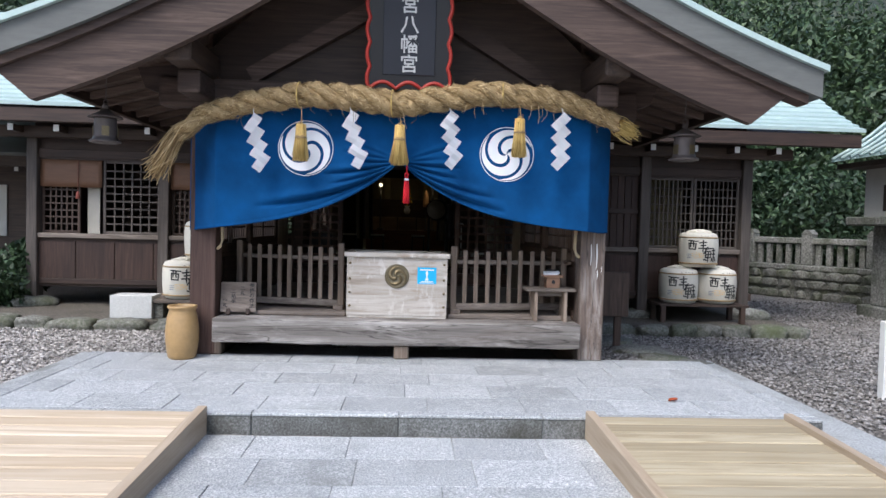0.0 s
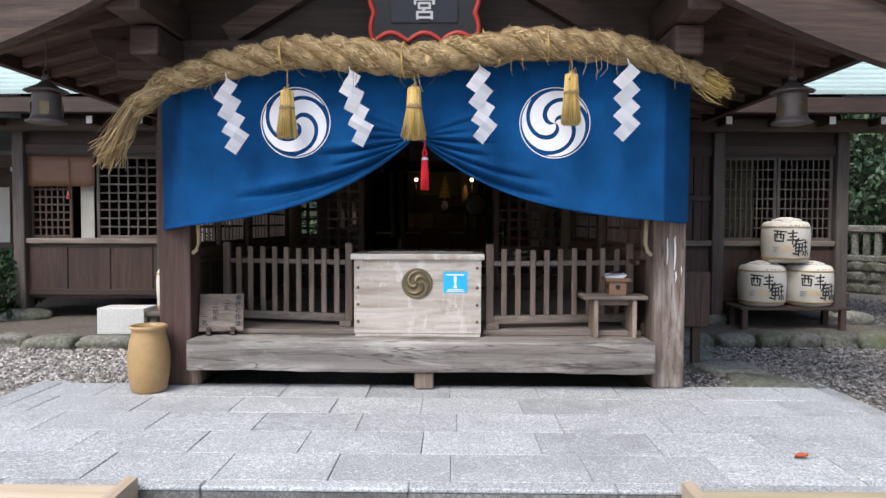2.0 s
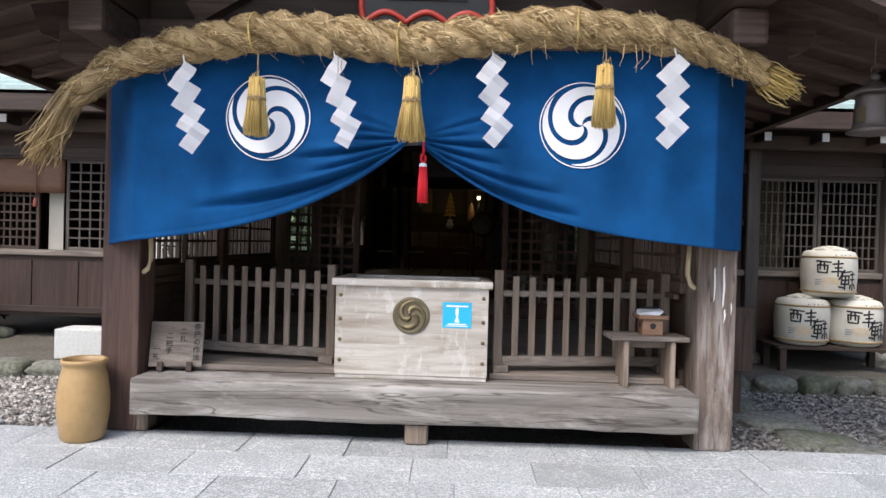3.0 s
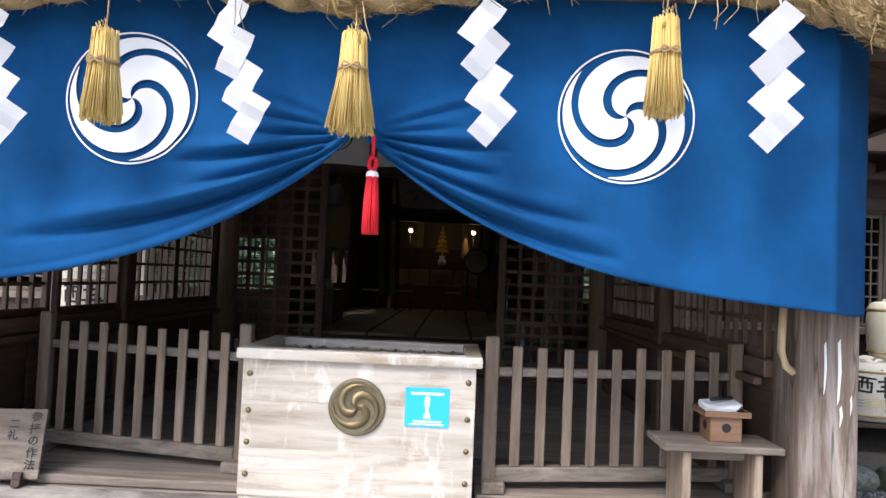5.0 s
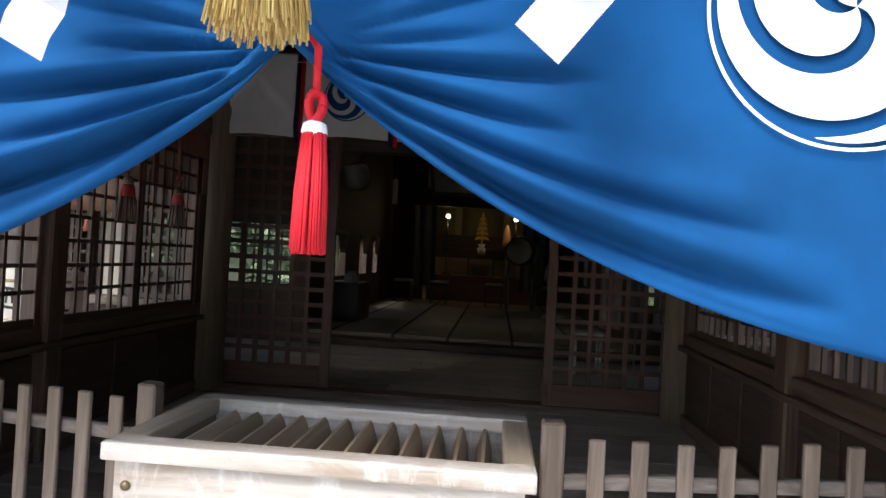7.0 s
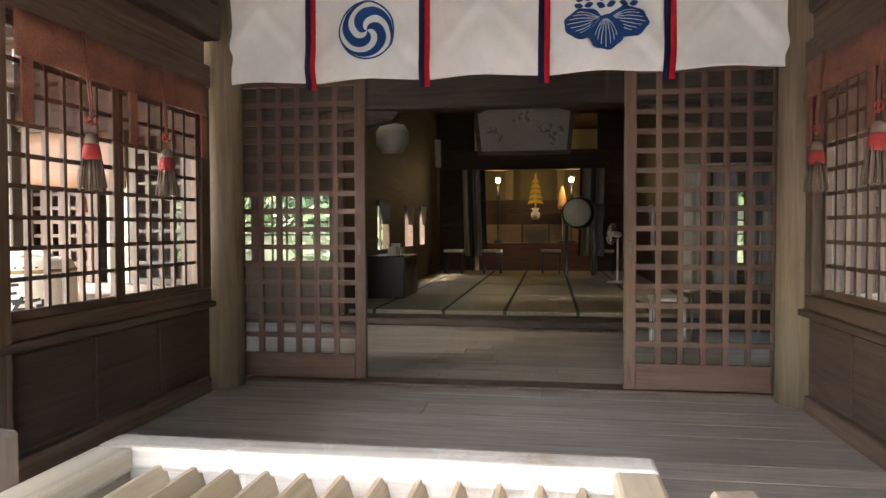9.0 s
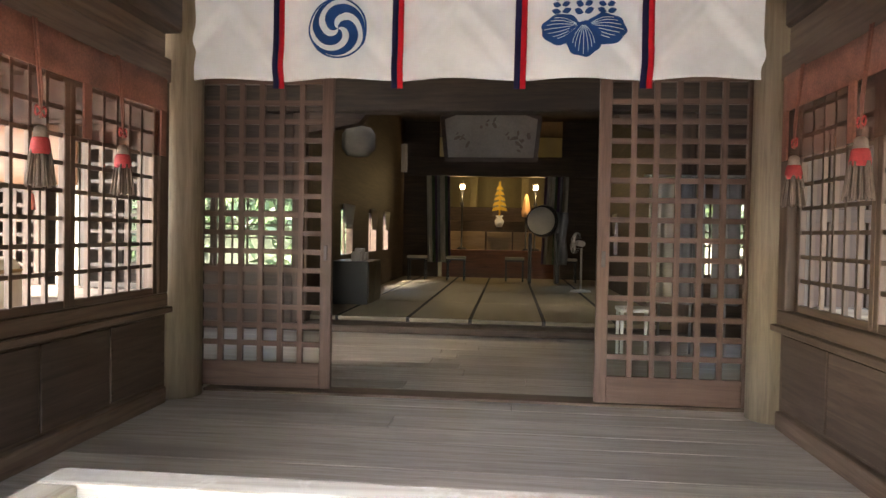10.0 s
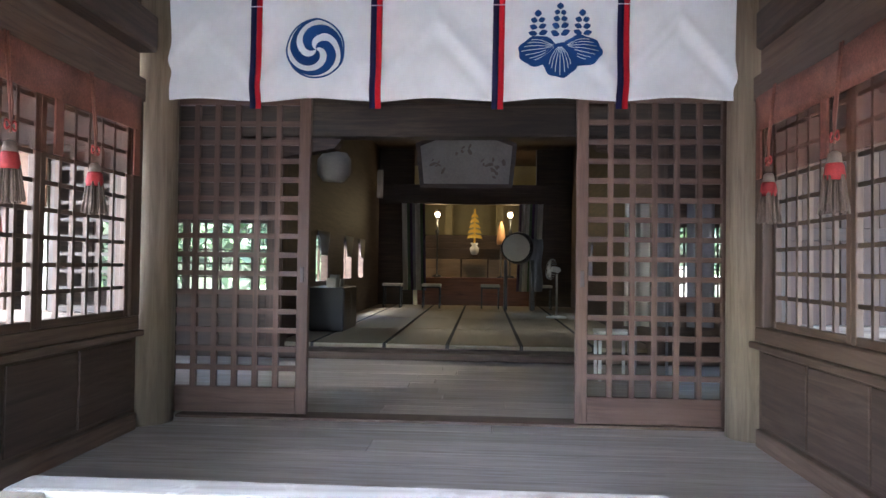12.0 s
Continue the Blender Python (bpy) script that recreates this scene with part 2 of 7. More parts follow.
bleached(BEAM_WOOD)
BOX_WOOD_Y = wood("offering box wood along y", (0.24, 0.18, 0.115), (0.46, 0.385, 0.285), (0.58, 0.5, 0.39), "y", 0.5, 0.05, 0.2, 0.6)
PINE = wood("new pine boards", (0.4, 0.3, 0.19), (0.58, 0.47, 0.34), (0.68, 0.58, 0.45), "x", 0.6, 0.08, 0.25, 0.5)
PINE_Y = wood("new pine along y", (0.27, 0.2, 0.125), (0.42, 0.33, 0.235), (0.52, 0.43, 0.33), "y", 0.6, 0.08, 0.25, 0.5)
PINE_OLD = wood("greyed pine boards", (0.25, 0.195, 0.115), (0.42, 0.35, 0.23), (0.52, 0.455, 0.325), "x", 0.65, 0.1, 0.3, 0.5)
FLOOR_WOOD = wood("hall floor boards", (0.22, 0.185, 0.15), (0.4, 0.35, 0.3), (0.52, 0.47, 0.41), "x", 0.5, 0.08, 0.25)
def granite():
    """Bush-hammered granite: grey ground, white grains in drifts, dark pits, faint stains."""
    m, nt, b = material("granite paving", 0.8)
    fine, coarse = noise_of(nt, 95, 5, 0.75), noise_of(nt, 48, 4, 0.8)
    big, mid = noise_of(nt, 0.9, 5, 0.6), noise_of(nt, 5, 6, 0.7)
    col = mix_ramp(nt, fine, [(0.34, (0.155, 0.165, 0.169)), (0.5, (0.352, 0.365, 0.367)), (0.64, (0.621, 0.630, 0.627))])
    drift = mix_ramp(nt, mid, [(0.4, (0.15, 0.15, 0.15)), (0.62, (0.9, 0.9, 0.9))])
    grains = blend(nt, mix_ramp(nt, coarse, [(0.54, (0, 0, 0)), (0.6, (1, 1, 1))]), drift, 1.0, "MULTIPLY")
    col = blend(nt, col, (0.745, 0.740, 0.733), grains)
    col = blend(nt, col, (0.176, 0.180, 0.169), blend(nt, mix_ramp(nt, big, [(0.48, (0, 0, 0)), (0.66, (0.6, 0.6, 0.6))]), mix_ramp(nt, mid, [(0.35, (1, 1, 1)), (0.65, (0.3, 0.3, 0.3))]), 1.0, "MULTIPLY"))
    nt.links.new(vary(nt, col, 0.1), b.inputs["Base Color"])
    bump(nt, b, coarse, 0.6, 0.006)
    return m


GRANITE = granite()
KERB_TOP = speckled("worn granite kerb stone", (0.17, 0.175, 0.17), (0.36, 0.37, 0.365), (0.52, 0.53, 0.53), 80, 0.75, 0.35, (0.1, 0.1, 0.075), 0.7, 0.1)
KERB = speckled("dark blotched granite kerb", (0.05, 0.05, 0.045), (0.15, 0.152, 0.145), (0.28, 0.285, 0.28), 70, 0.85, 0.4, (0.045, 0.042, 0.03), 0.85, 0.15)
GRAVEL = speckled("grey gravel", (0.11, 0.1, 0.09), (0.34, 0.315, 0.295), (0.6, 0.56, 0.53), 45, 0.9, 0.9, (0.14, 0.13, 0.11), 0.35, 0.0, 0.02)
# browner gravel, its colour also lowered to carry the right yard's shade
GRAVEL_SHADED = speckled("brown gravel toned down for shade", (0.07, 0.062, 0.053), (0.19, 0.172, 0.15), (0.42, 0.385, 0.35), 45, 0.9, 0.9, (0.07, 0.065, 0.05), 0.5, 0.0, 0.02)
DIRT = speckled("bare earth", (0.05, 0.042, 0.033), (0.11, 0.095, 0.075), (0.19, 0.165, 0.135), 30, 0.95, 0.6, (0.06, 0.055, 0.035), 0.5, 0.0, 0.01)
MOSS_STONE = speckled("mossy field stone", (0.07, 0.07, 0.055), (0.17, 0.165, 0.14), (0.29, 0.285, 0.25), 25, 0.9, 0.7, (0.07, 0.085, 0.03), 0.8, 0.15, 0.01)
FENCE_STONE = speckled("weathered fence stone", (0.08, 0.08, 0.068), (0.22, 0.215, 0.19), (0.4, 0.39, 0.355), 25, 0.9, 0.6, (0.055, 0.065, 0.03), 0.85, 0.12, 0.01)
COPPER = plain("patinated copper", (0.42, 0.53, 0.5), 0.38, 0.0, 0.1, 6, 0.08, 0.08)
ROOF_EDGE = plain("grey roof edge", (0.15, 0.155, 0.145), 0.7, 0.0, 0.18, 8, 0.25, 0.05, (0.2, 1, 1))
DARK_METAL = plain("dark bronze", (0.13, 0.108, 0.1), 0.55, 0.4, 0.15, 30, 0.2)
BRONZE = plain("worn bronze", (0.2, 0.155, 0.085), 0.45, 0.7, 0.25, 25, 0.2)
PAPER = plain("white paper", (0.8, 0.8, 0.82), 0.8, 0.0, 0.02, 8, 0.05)
WHITE_END = plain("white painted wood ends", (0.75, 0.74, 0.7), 0.7, 0.0, 0.06)
STRAW = plain("rice straw", (0.38, 0.265, 0.125), 0.75, 0.0, 0.35, 40, 0.5, 0.0)
PALE_STRAW = plain("bright straw", (0.62, 0.44, 0.14), 0.65, 0.0, 0.3, 60, 0.3, 0.0)
RED_CORD = plain("red silk", (0.62, 0.006, 0.018), 0.7, 0.0, 0.15, 60, 0.3, 0.0, (1, 1, 0.1))
BLACK_LACQUER = plain("black lacquer", (0.012, 0.012, 0.014), 0.35, 0.0, 0.1)
RED_LACQUER = plain("red lacquer", (0.42, 0.035, 0.022), 0.45, 0.0, 0.15)
SILVER_PAINT = plain("silver paint", (0.55, 0.55, 0.54), 0.5, 0.0, 0.1)
INK = plain("black ink", (0.012, 0.012, 0.013), 0.7, 0.0, 0.1)
PLASTER = plain("old white plaster", (0.62, 0.6, 0.55), 0.85, 0.0, 0.1)
CONCRETE = speckled("pale concrete", (0.52, 0.52, 0.5), (0.58, 0.58, 0.56), (0.64, 0.64, 0.62), 40, 0.85, 0.3, (0.25, 0.25, 0.22), 0.4)
JAR_GLAZE = plain("ochre glazed clay", (0.4, 0.255, 0.11), 0.4, 0.0, 0.18, 6, 0.08)
BARREL_WRAP = plain("cream straw wrapping", (0.68, 0.645, 0.555), 0.75, 0.0, 0.1, 20, 0.25, 0.0, (1, 1, 0.2))
TATAMI = plain("tatami rush", (0.25, 0.21, 0.14), 0.55, 0.0, 0.1, 60, 0.2, 0.06, (1, 0.05, 1))
DARK_CLOTH = plain("black cloth edging", (0.015, 0.015, 0.016), 0.8, 0.0, 0.1)
STEEL = plain("grey steel", (0.4, 0.4, 0.4), 0.4, 0.8, 0.1)
PLASTIC_WHITE = plain("off-white plastic", (0.6, 0.6, 0.58), 0.45, 0.0, 0.04)


def cloth_material(name, col, rough=0.8, sheen=0.1, fade=(0.86, 1.1)):
    m, nt, b = material(name, rough)
    weave = noise_of(nt, 400, 2, 0.5)
    big = noise_of(nt, 2.2, 5, 0.6)
    c = mix_ramp(nt, big, [(0.3, tuple(k * fade[0] for k in col)), (0.7, tuple(min(1, k * fade[1]) for k in col))])
    nt.links.new(c, b.inputs["Base Color"])
    b.inputs["Sheen Weight"].default_value = sheen
    b.inputs["Specular IOR Level"].default_value = 0.12
    bump(nt, b, weave, 0.15, 0.001)
    return m


BLUE_CLOTH = cloth_material("blue curtain cloth", (0.0052, 0.06, 0.182), 0.9, 0.0, (0.66, 1.25))
WHITE_CLOTH = cloth_material("white curtain cloth", (0.82, 0.82, 0.83))
CREST_WHITE = cloth_material("undyed crest", (0.78, 0.79, 0.82))
NAVY_CLOTH = cloth_material("navy print", (0.015, 0.06, 0.2))
NAVY_RIBBON = cloth_material("navy ribbon", (0.012, 0.013, 0.05))
RED_CLOTH = cloth_material("red ribbon", (0.5, 0.012, 0.025))
BROCADE = plain("red-brown brocade", (0.27, 0.105, 0.07), 0.65, 0.0, 0.5, 30, 0.1)

# ---- ground and paving ----
def uneven(x0, x1, y0, y1, n, m, fn):
    bm = bmesh.new()
    g = [[bm.verts.new((x0 + (x1 - x0) * i / n, y0 + (y1 - y0) * j / m, fn(x0 + (x1 - x0) * i / n, y0 + (y1 - y0) * j / m))) for j in range(m + 1)] for i in range(n + 1)]
    for i in range(n):
        for j in range(m):
            bm.faces.new((g[i][j], g[i + 1][j], g[i + 1][j + 1], g[i][j + 1])).smooth = True
    return bm


ground_rows = uneven(-600, 600, -600, 600, 300, 300, lambda x, y: -0.03)
structure("ground", ground_rows, GRAVEL, "grey gravel and earth ground round the shrine", "ground")
structure("gravel_yard", uneven(CX, 16, 2.0, 26, 110, 130, lambda x, y: -0.012 + 0.012 * noise.noise((x * 2.2, y * 2.2, 0)) if 2.1 < y < 25.8 and x < 15.8 else -0.06), GRAVEL_SHADED, "brown-grey gravel yard beside the paving, darkened for shade", "gravel")
structure("gravel_yard", uneven(-9, CX, 2.0, 20, 70, 100, lambda x, y: -0.012 + 0.012 * noise.noise((x * 2.2, y * 2.2, 0)) if x > -8.8 and 2.1 < y < 19.8 else -0.06), GRAVEL, "loose grey gravel yard beside the paving", "gravel")

# paved platform and lower path, a bed under the separate slabs
platform = structure("platform", box(CX - 2.86, CX + 2.98, 5.42, 7.46, -0.05, PZ - 0.009), KERB_TOP, "raised granite paved platform before the shrine", "platform")
path = structure("path", box(CX - 1.9, CX + 1.9, -8, 5.36, -0.06, -0.007), KERB_TOP, "granite paved path leading to the platform", "path")

# ---- porch: posts, deck ----
def post(name, x, y, w, z0, z1, mat, label, bev=0.02):
    return solid(name, box(x - w / 2, x + w / 2, y - w / 2, y + w / 2, z0, z1, bev, 2), mat, label, "post", "porch posts")


PW = 0.24
post_l = post("porch_post", CX - HW, PY + PW / 2, PW, PZ, 2.75, POST_WOOD, "square reddish-brown weathered wooden porch post")
post_r = post("porch_post", CX + HW + 0.04, PY + PW / 2, PW, PZ, 2.75, bleached(wood("bleached post wood", (0.06, 0.043, 0.034), (0.165, 0.12, 0.095), (0.27, 0.22, 0.185), "z", 0.75), "z"), "square grey-brown weathered wooden porch post, bleached at the foot")
deck = thing("deck", (CX, 7.8, PZ), "weathered grey wooden deck raised before the hall", "deck")
DI = HW - PW / 2 - 0.004
bm = box(CX - DI, CX + DI + 0.04, 7.285, 7.58, 0.27, FZ, 0.018, 2)
bmesh.ops.subdivide_edges(bm, edges=[e for e in bm.edges if e.calc_length() > 1.0], cuts=70, use_grid_fill=True)
for v in bm.verts:
    low = (FZ - v.co.z) / 0.23
    v.co.z += 0.02 * low * noise.noise((v.co.x * 1.1, 3.0, 0)) + 0.006 * low * noise.noise((v.co.x * 5, 7.0, 0))
    if v.co.y < 7.4:
        v.co.y += 0.012 * noise.noise((v.co.x * 1.6, v.co.z * 6, 1)) * (0.3 + low)
for f in bm.faces:
    f.smooth = False
part("front_beam", bm, BEAM_WOOD, deck, "thick cracked grey front beam")
for x in (CX + 0.05, CX - 1.72, CX + 1.6):
    if x < 1:
        yf = 7.31 if x > -1 else 7.41
        part("foot", box(x - 0.07, x + 0.07, yf, yf + 0.16, PZ, 0.27, 0.012), GREY_Z, deck)
    part("joist", box(x - 0.06, x + 0.06, 7.58, 9.0, 0.3, FZ - 0.04), GREY_Y, deck)
for i in range(7):
    y = 7.584 + i * 0.115
    part("plank", box(CX - DI, CX + DI + 0.04, y, y + 0.111, FZ - 0.035, FZ - 0.002 + 0.002 * (i % 2), 0.004), GREY_X, deck)
for xa, xb in ((-1.76, -0.585), (0.415, 1.64)):
    part("threshold", box(xa, xb, 7.6, 8.14, FZ + 0.001, FZ + 0.04, 0.005), GREY_X, deck, "raised board under the fence")
structure("floor", box(-1.93, CX + HW, 8.4, WY - 0.02, 0.36, FZ - 0.025), BROWN_X, "dark boarding under the hall floor", "floor")
structure("underfloor", box(CX - HW + 0.1, CX + HW - 0.1, 8.8, 8.9, -0.02, 0.36), BROWN_X, "dark boards closing the space under the deck", "wall")

# ---- side walls of the porch hall ----
def lattice(name, x, y0, y1, z0, z1, nx, nz, parent, along="y", bar=0.022, frame_w=0.05, mat=None, mat2=None, depth=0.035, kick=0.0, label=""):
    """A lattice sash: frame parts and one crossed grid, along y at a fixed x or along x at a fixed y."""
    mat, mat2 = mat or BROWN_Z, mat2 or mat or BROWN_Z
    def bx(a0, a1, b0, b1, d0, d1, bev=0.0, bm=None):
        bm = bm or bmesh.new()
        return bm_box(bm, x + d0, x + d1, a0, a1, b0, b1, bev) if along == "y" else bm_box(bm, a0, a1, x + d0, x + d1, b0, b1, bev)
    h = depth / 2
    sash = part(name, bx(y0, y0 + frame_w, z0, z1, -h, h, 0.004), mat, parent, label)
    part("stile", bx(y1 - frame_w, y1, z0, z1, -h, h, 0.004), mat, sash)
    part("top_rail", bx(y0 + frame_w, y1 - frame_w, z1 - frame_w, z1, -h + 0.002, h - 0.002, 0.004), mat2, sash)
    part("bottom_rail", bx(y0 + frame_w, y1 - frame_w, z0, z0 + frame_w + kick, -h + 0.002, h - 0.002, 0.004), mat2, sash)
    a, b = y0 + frame_w, y1 - frame_w
    c, d = z0 + frame_w + kick, z1 - frame_w
    for i in range(1, nx):
        p = a + (b - a) * i / nx
        part("bar", bx(p - bar / 2, p + bar / 2, c, d, -h + 0.006, h - 0.008), mat, sash)
    for j in range(1, nz):
        q = c + (d - c) * j / nz
        part("cross_bar", bx(a, b, q - bar / 2, q + bar / 2, -h + 0.009, h - 0.012), mat2, sash)
    return sash


CEIL = 3.55
WALL_X = {-1: -1.93, 1: 1.69}     # inner faces of the side walls
for s, nm in ((-1, "left"), (1, "right")):
    x = WALL_X[s]
    w0, w1 = min(x, x + s * 0.1), max(x, x + s * 0.1)
    wall = structure("wall_hall_" + nm, box(w0, w1, PY + PW, WY - 0.36, -0.02, 1.085), HALL_Y, "dark wooden lower side wall of the hall", "wall")
    # boards proud of the lower wall, rails and upper wall
    for k in range(6):
        y0 = PY + PW + 0.02 + k * 0.55
        part("panel", box(x - (0.012 if s > 0 else -0.001), x + (0.012 if s < 0 else -0.001), y0, y0 + 0.53, FZ + 0.12, 1.02, 0.002), PANEL_WOOD, wall)
    part("sill_rail", box(x - 0.05, x + 0.05, PY + PW, WY - 0.42, 1.085, 1.165, 0.006), HALL_Y, wall)
    part("base_rail", box(x - 0.045, x + 0.045, PY + PW, WY - 0.42, FZ, FZ + 0.1, 0.006), HALL_Y, wall)
    part("lintel", box(x - 0.06, x + 0.06, PY + PW, WY - 0.42, 2.42, 2.56, 0.006), HALL_Y, wall)
    for k in range(4):
        z0 = 2.56 + k * 0.25
        part("board", box(x - 0.02 - 0.012 * (k % 2), x + 0.02, PY + PW, WY - 0.42, z0, z0 + 0.246, 0.004), HALL_Y, wall)
    part("middle_post", box(x - 0.075, x + 0.075, 9.12, 9.26, FZ, CEIL, 0.01), HALL_Z, wall)
    win = structure("window_" + nm, box(x - 0.03, x + 0.03, PY + PW, WY - 0.42, 2.395, 2.42), HALL_Y, "side window of the hall with square wooden lattice sashes", "window")
    for y0, y1 in ((7.68, 8.40), (8.40, 9.12), (9.26, 10.02), (10.02, 10.83)):
        off = 0.018 if round(y0 * 100) % 7 < 3 else -0.018
        lattice("sash", x + off, y0, y1, 1.165, 2.395, 6, 9, win, "y", 0.02, 0.04, HALL_Z, HALL_Y)
    part("jamb", box(x - 0.05, x + 0.05, 10.83, WY - 0.42, 1.165, 2.42, 0.006), HALL_Z, wall)

# pillars beside the doors, round
for s in (-1, 1):
    p = solid("pillar", lathe([(0.15, 0), (0.147, 1.2), (0.142, 3.0)], 28, (-1.925 if s < 0 else 1.71, WY - 0.2, FZ)), PILLAR_WOOD, "round pale wooden pillar beside the hall doors", "pillar", "door pillars")
structure("ceiling", box(CX - HW - 0.1, CX + HW + 0.1, 7.3, WY + 0.1, CEIL, CEIL + 0.05), HALL_Y, "dark wooden ceiling boards of the hall", "ceiling")

# ---- doors ----
door_wall = structure("wall_doors", box(CX - HW - 0.1, CX + HW + 0.1, WY - 0.05, WY + 0.1, 2.66, CEIL), HALL_X, "dark wooden wall above the sliding doors", "wall")
part("door_lintel", box(CX - HW - 0.02, CX + HW + 0.02, WY - 0.1, WY + 0.12, 2.58, 2.66, 0.006), HALL_X, door_wall)
part("door_sill", box(CX - HW + 0.1, CX + HW - 0.1, WY - 0.08, WY + 0.1, FZ - 0.02, FZ + 0.018, 0.004), HALL_X, door_wall)
for s, x0, x1, y in ((-1, -1.95, -0.99, WY + 0.03), (1, 0.70, 1.66, WY - 0.03)):
    door = thing("door_1" if s < 0 else "door_2", ((x0 + x1) / 2, y, FZ + 0.02), "reddish-brown wooden sliding lattice door, slid open beside the pillar", "door", "", "structure")
    lattice("leaf", y, x0, x1, FZ + 0.02, 2.58, 6, 15, door, "x", 0.034, 0.075, RED_WOOD, RED_WOOD_X, 0.045, 0.09)
    hx = x1 - 0.04 if s < 0 else x0 + 0.04
    part("pull", box(hx - 0.012, hx + 0.012, y - 0.028, y - 0.01, 1.36, 1.46, 0.003), DARK_METAL, door, "dark metal finger pull")

# ---- porch gable roof ----
RX, RY0, RY1 = 3.5, 6.42, 11.2      # half width at the eaves, front, back


def roof_top(u):
    """Height of the roof's upper surface over the distance from the axis."""
    return 2.80 + 0.34 * (RX - u) + 0.055 * (RX - u) ** 2


def under(u):
    """Thickness of the roof above its boarding, thinner towards the eaves."""
    return 0.2 - 0.14 * min(1.0, max(0.0, (u - 2.3) / 1.0))


def barge_low(u):
    return roof_top(u) - 0.74 + 0.06 * max(0, (u - 1.5) / 1.5) ** 2


def slope(fa, fb, u0, u1, y0, y1, s, n=20, rake=0.0):
    """A curved slab of one roof slope between two height curves."""
    bm = bmesh.new()
    rows = []
    for i in range(n + 1):
        u = u0 + (u1 - u0) * i / n
        w = u + rake * i / n
        x, xw = CX + s * u, CX + s * w
        rows.append([bm.verts.new((xw, y0, fa(w))), bm.verts.new((xw, y1, fa(w))), bm.verts.new((x, y1, fb(u))), bm.verts.new((x, y0, fb(u)))])
    for a, b in zip(rows, rows[1:]):
        for k in range(4):
            bm.faces.new((a[k], a[(k + 1) % 4], b[(k + 1) % 4], b[k]))
    bm.faces.new(rows[0])
    bm.faces.new(rows[-1][::-1])
    bmesh.ops.recalc_face_normals(bm, faces=bm.faces)
    return bm


porch_roof = thing("porch_roof", (CX, 9, 2.75), "curved gable roof over the porch with wide wooden barge boards", "roof", "", "structure")
for s in (-1, 1):
    part("roof_covering", slope(roof_top, lambda u: roof_top(u) - 0.05, 0, RX, RY0 - 0.06, RY1, s), COPPER, porch_roof, "pale green copper roof covering")
    part("roof_edge", slope(lambda u: roof_top(u) - 0.052, lambda u: roof_top(u) - 0.27, 0, RX - 0.03, RY0 - 0.02, RY0 + 0.22, s), ROOF_EDGE, porch_roof, "thick grey layered roof edge")
    part("edge_strip", slope(lambda u: roof_top(u) - 0.272, lambda u: roof_top(u) - 0.345, 0, RX - 0.12, RY0 + 0.03, RY0 + 0.2, s), BARGE_WOOD, porch_roof)
    part("barge_board", slope(lambda u: roof_top(u) - 0.347, barge_low, 0, 2.93, RY0 + 0.08, RY0 + 0.17, s, 20, 0.28), BARGE_WOOD, porch_roof, "broad weathered curved barge board")
    part("soffit", slope(lambda u: roof_top(u) - under(u), lambda u: roof_top(u) - under(u) - 0.05, 0, RX - 0.05, RY0 + 0.22, RY1, s), SOFFIT_WOOD, porch_roof, "dark boarded underside of the roof")
    part("eave_board", box(CX + s * (RX - 0.1) - 0.04, CX + s * (RX - 0.1) + 0.04, RY0 + 0.2, RY1, roof_top(RX - 0.1) - 0.2, roof_top(RX - 0.1) - 0.11), BROWN_Y, porch_roof)
    for k in range(11):
        y = RY0 + 0.36 + k * 0.42
        part("rafter", slope(lambda u: roof_top(u) - under(u) - 0.052, lambda u: roof_top(u) - under(u) - 0.125, 0.0, RX - 0.15, y, y + 0.07, s, 10), SOFFIT_X, porch_roof)
# purlins, gable beam, struts
for x, z, r in ((HW, 2.83, 0.11), (-HW, 2.83, 0.11), (0, 3.98, 0.11)):
    part("purlin", box(CX + x - r, CX + x + r, RY0 + 0.2, WY - 0.42, z - 0.12, z + 0.1, 0.015), BROWN_Y, porch_roof)
part("tie_beam", box(CX - HW - 0.42, CX + HW + 0.42, PY - 0.02, PY + 0.2, 2.46, 2.72, 0.03, 2), BARGE_WOOD, porch_roof, "curved weathered tie beam over the porch posts")
part("gable_boards", poly([(CX - 2.15, 2.7), (CX + 2.15, 2.7), (CX + 1.2, roof_top(1.2) - 0.3), (CX, roof_top(0) - 0.3), (CX - 1.2, roof_top(1.2) - 0.3)], PY + 0.1, PY + 0.16), BROWN_X, porch_roof, "dark boards of the gable")
for s in (-1, 1):
    a, b = Vector((CX + s * 1.42, 0, 2.76)), Vector((CX + s * 0.2, 0, 3.48))
    d = (b - a).normalized()
    nrm = Vector((-d.z, 0, d.x)) * 0.075
    part("strut", poly([(p.x, p.z) for p in (a + nrm, b + nrm, b - nrm, a - nrm)], PY + 0.0, PY + 0.1), BARGE_WOOD, porch_roof, "slanting strut in the gable")
    # carved bracket at the head of each post
    part("bracket", poly([(CX + s * (HW + 0.1), 2.46), (CX + s * (HW + 0.55), 2.62), (CX + s * (HW + 0.62), 2.8), (CX + s * (HW + 0.1), 2.86)], PY + 0.02, PY + 0.18), BARGE_WOOD, porch_roof)
    part("nose", box(CX + s * HW - 0.1, CX + s * HW + 0.1, RY0 + 0.5, PY, 2.5, 2.7, 0.03, 2), BARGE_WOOD, porch_roof)

# ---- wings of the hall on both sides ----
EV = 10.55        # eave line of the wings
def wing_top(y):
    t = (y - EV) / (13.3 - EV)
    return 2.93 + 1.2 * t + 0.75 * t * t


